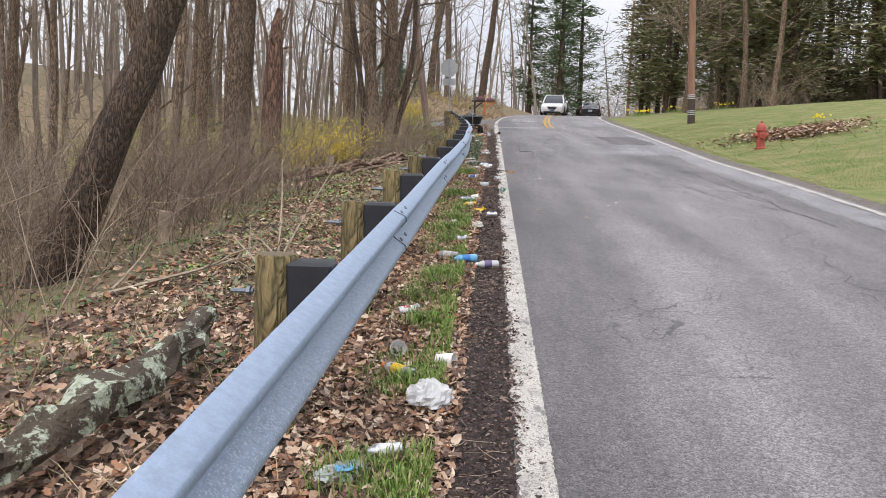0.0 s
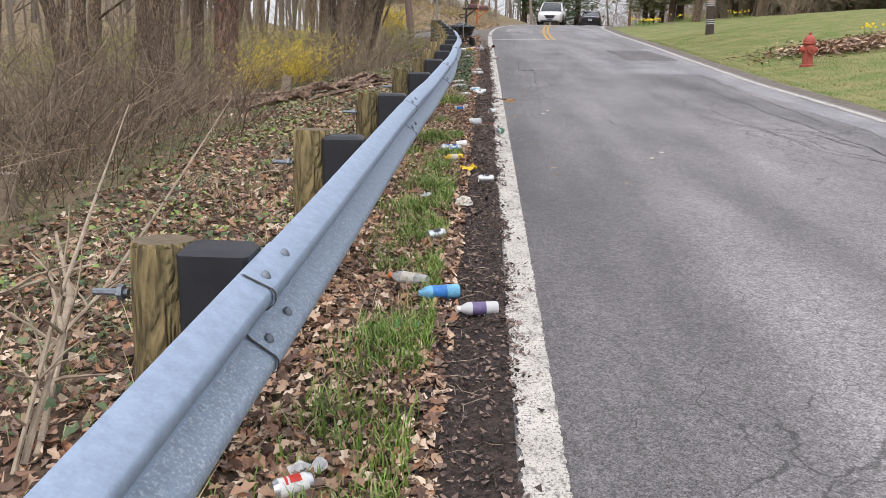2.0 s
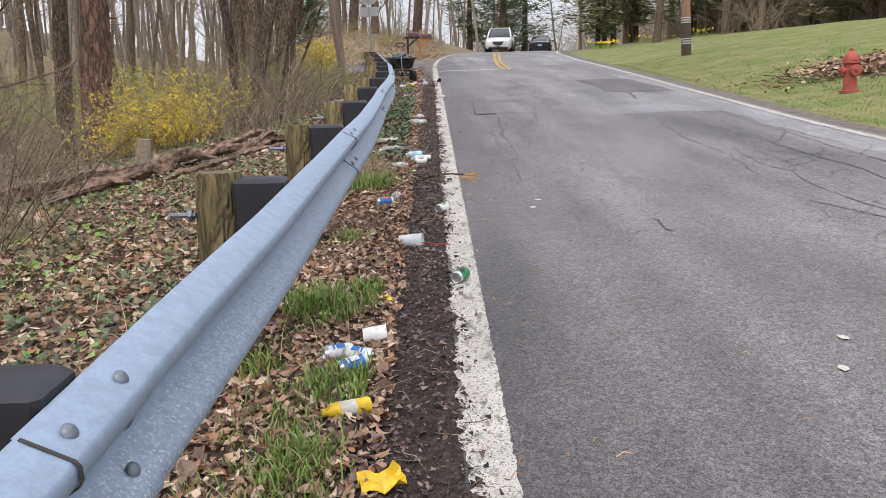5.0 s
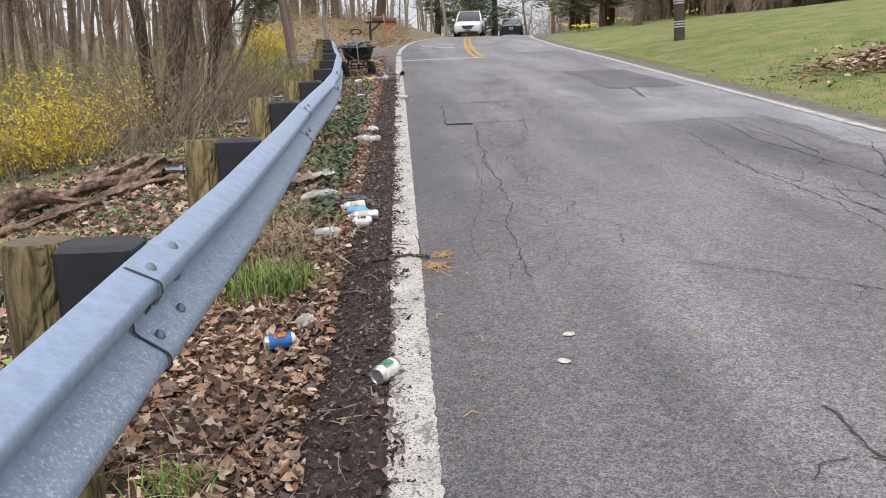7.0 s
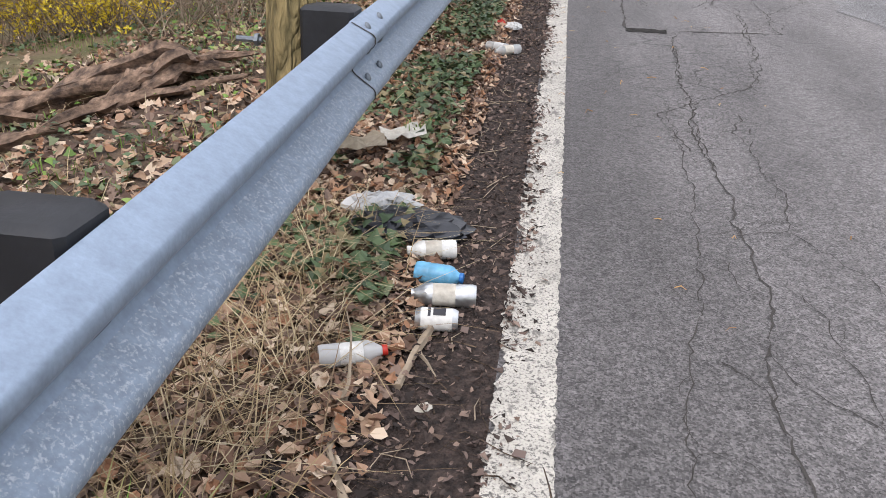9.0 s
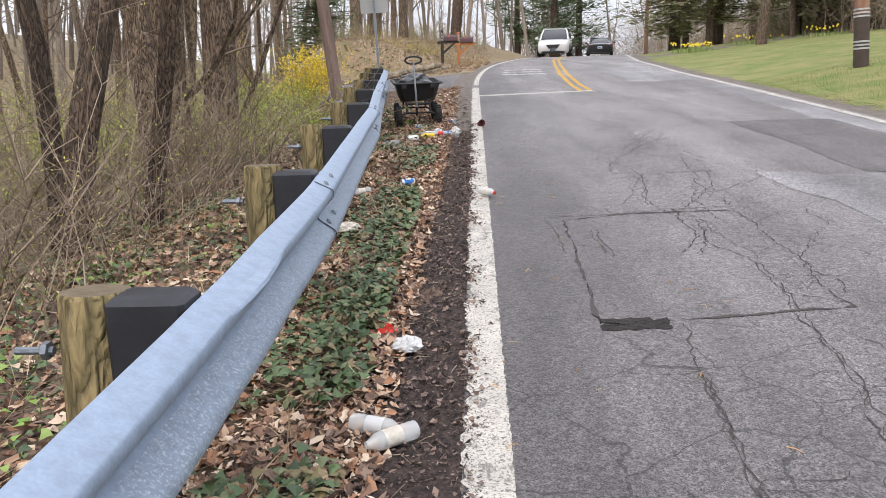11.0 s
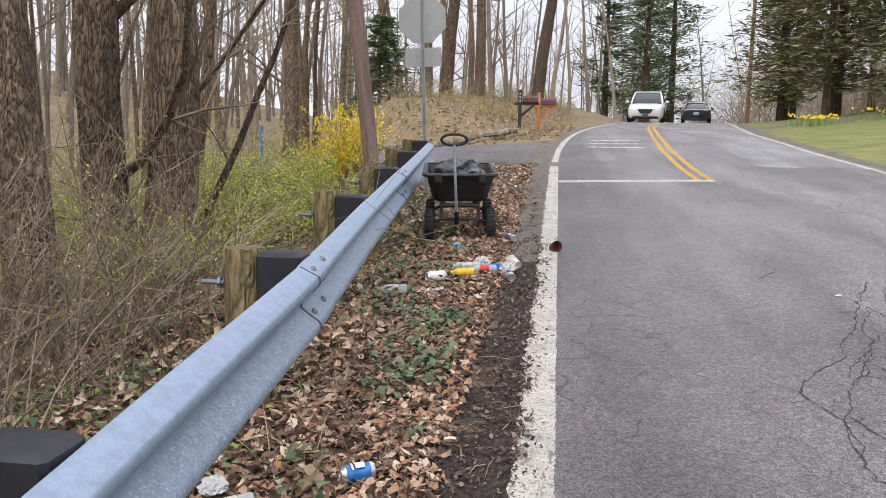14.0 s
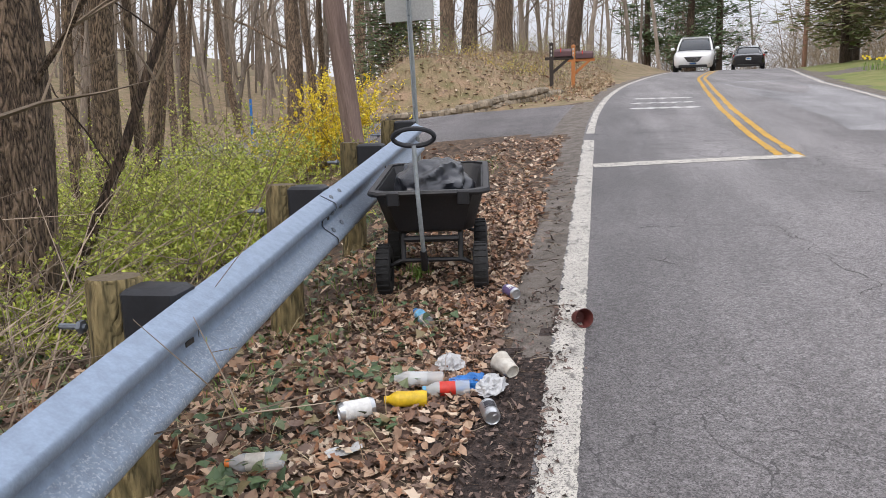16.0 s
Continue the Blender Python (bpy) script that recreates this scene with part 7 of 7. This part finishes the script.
def car_shell(stations):
    """Cross-sections along y: (y, half width, low, waist, top half width, top). The glasshouse is made apart."""
    rings = []
    for y, w, low, waist in stations:
        h = waist - low
        rings.append([(-w * 0.90, y, low), (-w * 0.985, y, low + h * 0.18), (-w, y, low + h * 0.5), (-w * 0.975, y, low + h * 0.82), (-w * 0.90, y, waist - 0.02), (-w * 0.45, y, waist + 0.012),
                      (w * 0.45, y, waist + 0.012), (w * 0.90, y, waist - 0.02), (w * 0.975, y, low + h * 0.82), (w, y, low + h * 0.5), (w * 0.985, y, low + h * 0.18), (w * 0.90, y, low)])
    m = Mesh()
    m.loft(rings)
    return m


def car(m, label, paint, suv):
    """Local: nose towards +y, wheels on z = 0."""
    ob = thing("car", m, label, "car")
    L = 4.8
    hw = 0.95 if suv else 0.92
    if suv:
        st = [(-2.36, 0.78, 0.45, 0.92), (-2.25, 0.90, 0.30, 1.04), (-1.6, hw, 0.26, 1.09), (-0.6, hw, 0.25, 1.07), (0.6, hw, 0.25, 1.05), (1.2, hw, 0.26, 1.06), (1.9, 0.92, 0.28, 0.99), (2.25, 0.84, 0.30, 0.90), (2.38, 0.68, 0.42, 0.80)]
        gh = [(-2.2, 0.80, 1.04, 0.62, 1.10), (-1.95, 0.84, 1.07, 0.64, 1.52), (-1.2, 0.86, 1.07, 0.66, 1.64), (-0.2, 0.86, 1.06, 0.67, 1.67), (0.45, 0.85, 1.05, 0.65, 1.60), (1.25, 0.82, 1.04, 0.70, 1.07)]
        r, wb = 0.37, 1.43
    else:
        st = [(-2.40, 0.74, 0.42, 0.92), (-2.28, 0.86, 0.30, 0.99), (-1.6, hw, 0.24, 0.99), (-0.6, hw, 0.22, 0.94), (0.6, hw, 0.22, 0.92), (1.3, hw, 0.23, 0.88), (1.9, 0.88, 0.25, 0.78), (2.28, 0.78, 0.28, 0.68), (2.40, 0.60, 0.38, 0.58)]
        gh = [(-1.9, 0.74, 0.96, 0.60, 1.00), (-1.1, 0.78, 0.95, 0.56, 1.34), (-0.4, 0.80, 0.93, 0.57, 1.42), (0.3, 0.80, 0.91, 0.56, 1.38), (1.2, 0.78, 0.88, 0.66, 0.92)]
        r, wb = 0.325, 1.37
    body = part("body", car_shell(st), paint, ob)
    glass = Mesh()
    glass.loft([[(-a, y, z0 - 0.03), (-(a * 0.45 + b * 0.55), y, z0 + (z1 - z0) * 0.55), (-b, y, z1 - 0.01), (-b * 0.5, y, z1 + 0.012), (b * 0.5, y, z1 + 0.012), (b, y, z1 - 0.01), (a * 0.45 + b * 0.55, y, z0 + (z1 - z0) * 0.55), (a, y, z0 - 0.03)] for y, a, z0, b, z1 in gh])
    part("glasshouse", glass, CAR_GLASS, ob, "dark tinted glass")
    roof = Mesh()
    roof.loft([[(-b - 0.02, y, z1 - 0.03), (-b, y, z1 + 0.012), (-b * 0.5, y, z1 + 0.03), (b * 0.5, y, z1 + 0.03), (b, y, z1 + 0.012), (b + 0.02, y, z1 - 0.03)] for y, a, z0, b, z1 in gh[1:-1]])
    part("roof", roof, paint, ob)
    for s in (-1, 1):
        for i in (0, -2) if not suv else (0, -2):
            (y0, a0, p0, b0, q0), (y1, a1, p1, b1, q1) = gh[i], gh[i + 1]
            pil = Mesh()
            pil.tube([(s * (a0 + 0.0) * 0.985, y0, p0), (s * ((a0 + b0) / 2 + (a1 + b1) / 2) / 2 * 1.02, (y0 + y1) / 2, (q0 + q1) / 2 - 0.02), (s * b1 * 1.02, y1, q1)] if i == 0 else [(s * b0 * 1.02, y0, q0), (s * (b0 + a1) / 2 * 1.03, (y0 + y1) / 2, (q0 + p1) / 2 + 0.03), (s * a1 * 0.99, y1, p1)], [0.045] * 3, 8)
            part("pillar", pil, paint, ob)
        yb, ab, zb, bb, tb = gh[2]
        mid = Mesh()
        mid.tube([(s * ab * 1.0, yb + 0.3, zb), (s * bb * 1.03, yb + 0.1, tb)], [0.035, 0.03], 8)
        part("pillar", mid, TRIM, ob)
        mir = Mesh()
        mir.spin([(0.02, -0.10), (0.075, -0.07), (0.085, 0.02), (0.06, 0.09), (0.02, 0.10)], 12, 0, pose(s * (hw + 0.10), gh[-1][0] - 0.35, gh[-1][2] + 0.09, 0, 90, 0) @ Matrix.Diagonal((0.9, 1.0, 1.0, 1)))
        part("mirror", mir, paint, ob)
        for y in (-wb, wb):
            wheel(ob, s * (hw - 0.10), y, r, 0.22, 10 if suv else 7, s)
            arch = Mesh()
            arch.tube([(s * (hw - 0.015), y + (r + 0.045) * math.cos(a), r + (r + 0.045) * math.sin(a)) for a in np.linspace(-0.2, math.pi + 0.2, 15)], [0.03] * 15, 6)
            part("wheel_arch", arch, TRIM if suv else paint, ob)
        sill = Mesh()
        sill.box(s * hw - 0.03, -wb + 0.4, 0.22, s * hw + 0.02, wb - 0.4, 0.34, 0.02)
        part("sill", sill, TRIM if suv else paint, ob)
        for y in (-0.35, 0.55):
            hd = Mesh()
            hd.box(s * hw - 0.01, y - 0.09, 0.86, s * hw + 0.025, y + 0.09, 0.89, 0.01)
            part("door_handle", hd, CHROME if suv else paint, ob)
        tail = Mesh()
        ty = st[1][0] - 0.03
        tail.loft([[(s * 0.52, ty - 0.04, 0.78), (s * 0.86, ty + 0.08, 0.76), (s * 0.88, ty + 0.12, 0.97), (s * 0.60, ty - 0.02, 0.95)], [(s * 0.52, ty + 0.2, 0.78), (s * 0.87, ty + 0.35, 0.80), (s * 0.885, ty + 0.35, 0.95), (s * 0.60, ty + 0.2, 0.95)]])
        part("tail_lamp", tail, TAIL, ob, "red tail lamp", smooth=False)
        head = Mesh()
        fy = st[-2][0]
        z = 0.80 if suv else 0.60
        head.loft([[(s * 0.46, fy + 0.12, z - 0.10), (s * 0.82, fy - 0.10, z - 0.06), (s * 0.85, fy - 0.18, z + 0.08), (s * 0.50, fy + 0.06, z + 0.05)], [(s * 0.46, fy - 0.3, z - 0.10), (s * 0.84, fy - 0.45, z - 0.06), (s * 0.86, fy - 0.45, z + 0.08), (s * 0.50, fy - 0.3, z + 0.06)]])
        part("headlamp", head, LAMP, ob, smooth=False)
        if suv:
            fog = Mesh()
            fog.box(s * 0.62 - 0.14, fy + 0.0, 0.42, s * 0.62 + 0.10, fy + 0.08, 0.47, 0.015)
            part("fog_lamp", fog, LAMP, ob)
            rack = Mesh()
            rack.tube([(s * 0.60, -1.7, 1.61), (s * 0.62, -1.2, 1.70), (s * 0.62, 0.2, 1.71), (s * 0.60, 0.5, 1.63)], [0.018] * 4, 6)
            part("roof_rail", rack, CHROME, ob)
    fy, by = st[-1][0], st[0][0]
    grille = Mesh()
    if suv:
        grille.loft([[(-0.42, fy + 0.015, 0.78), (-0.24, fy + 0.02, 0.55), (0.24, fy + 0.02, 0.55), (0.42, fy + 0.015, 0.78)], [(-0.42, fy - 0.1, 0.78), (-0.24, fy - 0.1, 0.55), (0.24, fy - 0.1, 0.55), (0.42, fy - 0.1, 0.78)]])
    else:
        grille.box(-0.42, fy - 0.1, 0.44, 0.42, fy + 0.012, 0.56, 0.02)
    g = part("grille", grille, TRIM, ob, smooth=False)
    for k in range(4):
        bar = Mesh()
        z = (0.59 if suv else 0.455) + k * (0.05 if suv else 0.028)
        wdt = 0.26 + 0.045 * k if suv else 0.40
        bar.box(-wdt, fy + 0.01, z, wdt, fy + 0.03, z + 0.012, 0.004)
        part("grille_bar", bar, CHROME, g)
    for y, s in ((fy, 1), (by, -1)):
        low = Mesh()
        low.box(-0.66, y - (0.14 if s > 0 else 0.02), 0.28, 0.66, y + (0.02 if s > 0 else 0.14), 0.42, 0.03)
        part("bumper", low, TRIM, ob, "dark lower bumper")
        pl = Mesh()
        pl.box(-0.155, y - 0.012 + 0.024 * (s > 0), 0.44 if s > 0 else 0.66, 0.155, y + 0.012 + 0.024 * (s > 0), 0.52 if s > 0 else 0.80, 0.004)
        plate = part("number_plate", pl, TRIM if s > 0 else WHITE, ob)
        bar = Mesh()
        bar.box(-0.11, y - 0.018 + 0.056 * (s > 0), 0.465 if s > 0 else 0.70, 0.11, y - 0.012 + 0.056 * (s > 0), 0.495 if s > 0 else 0.76)
        part("plate_bar", bar, BLUE, plate)
    return ob


car(on_road(4.9, 66.0, 0, 171), "white sport utility vehicle facing down the road", CAR_WHITE, True)
car(on_road(9.1, 76.0, 0, -9), "black two-door coupe driving up over the crest", CAR_BLACK, False)
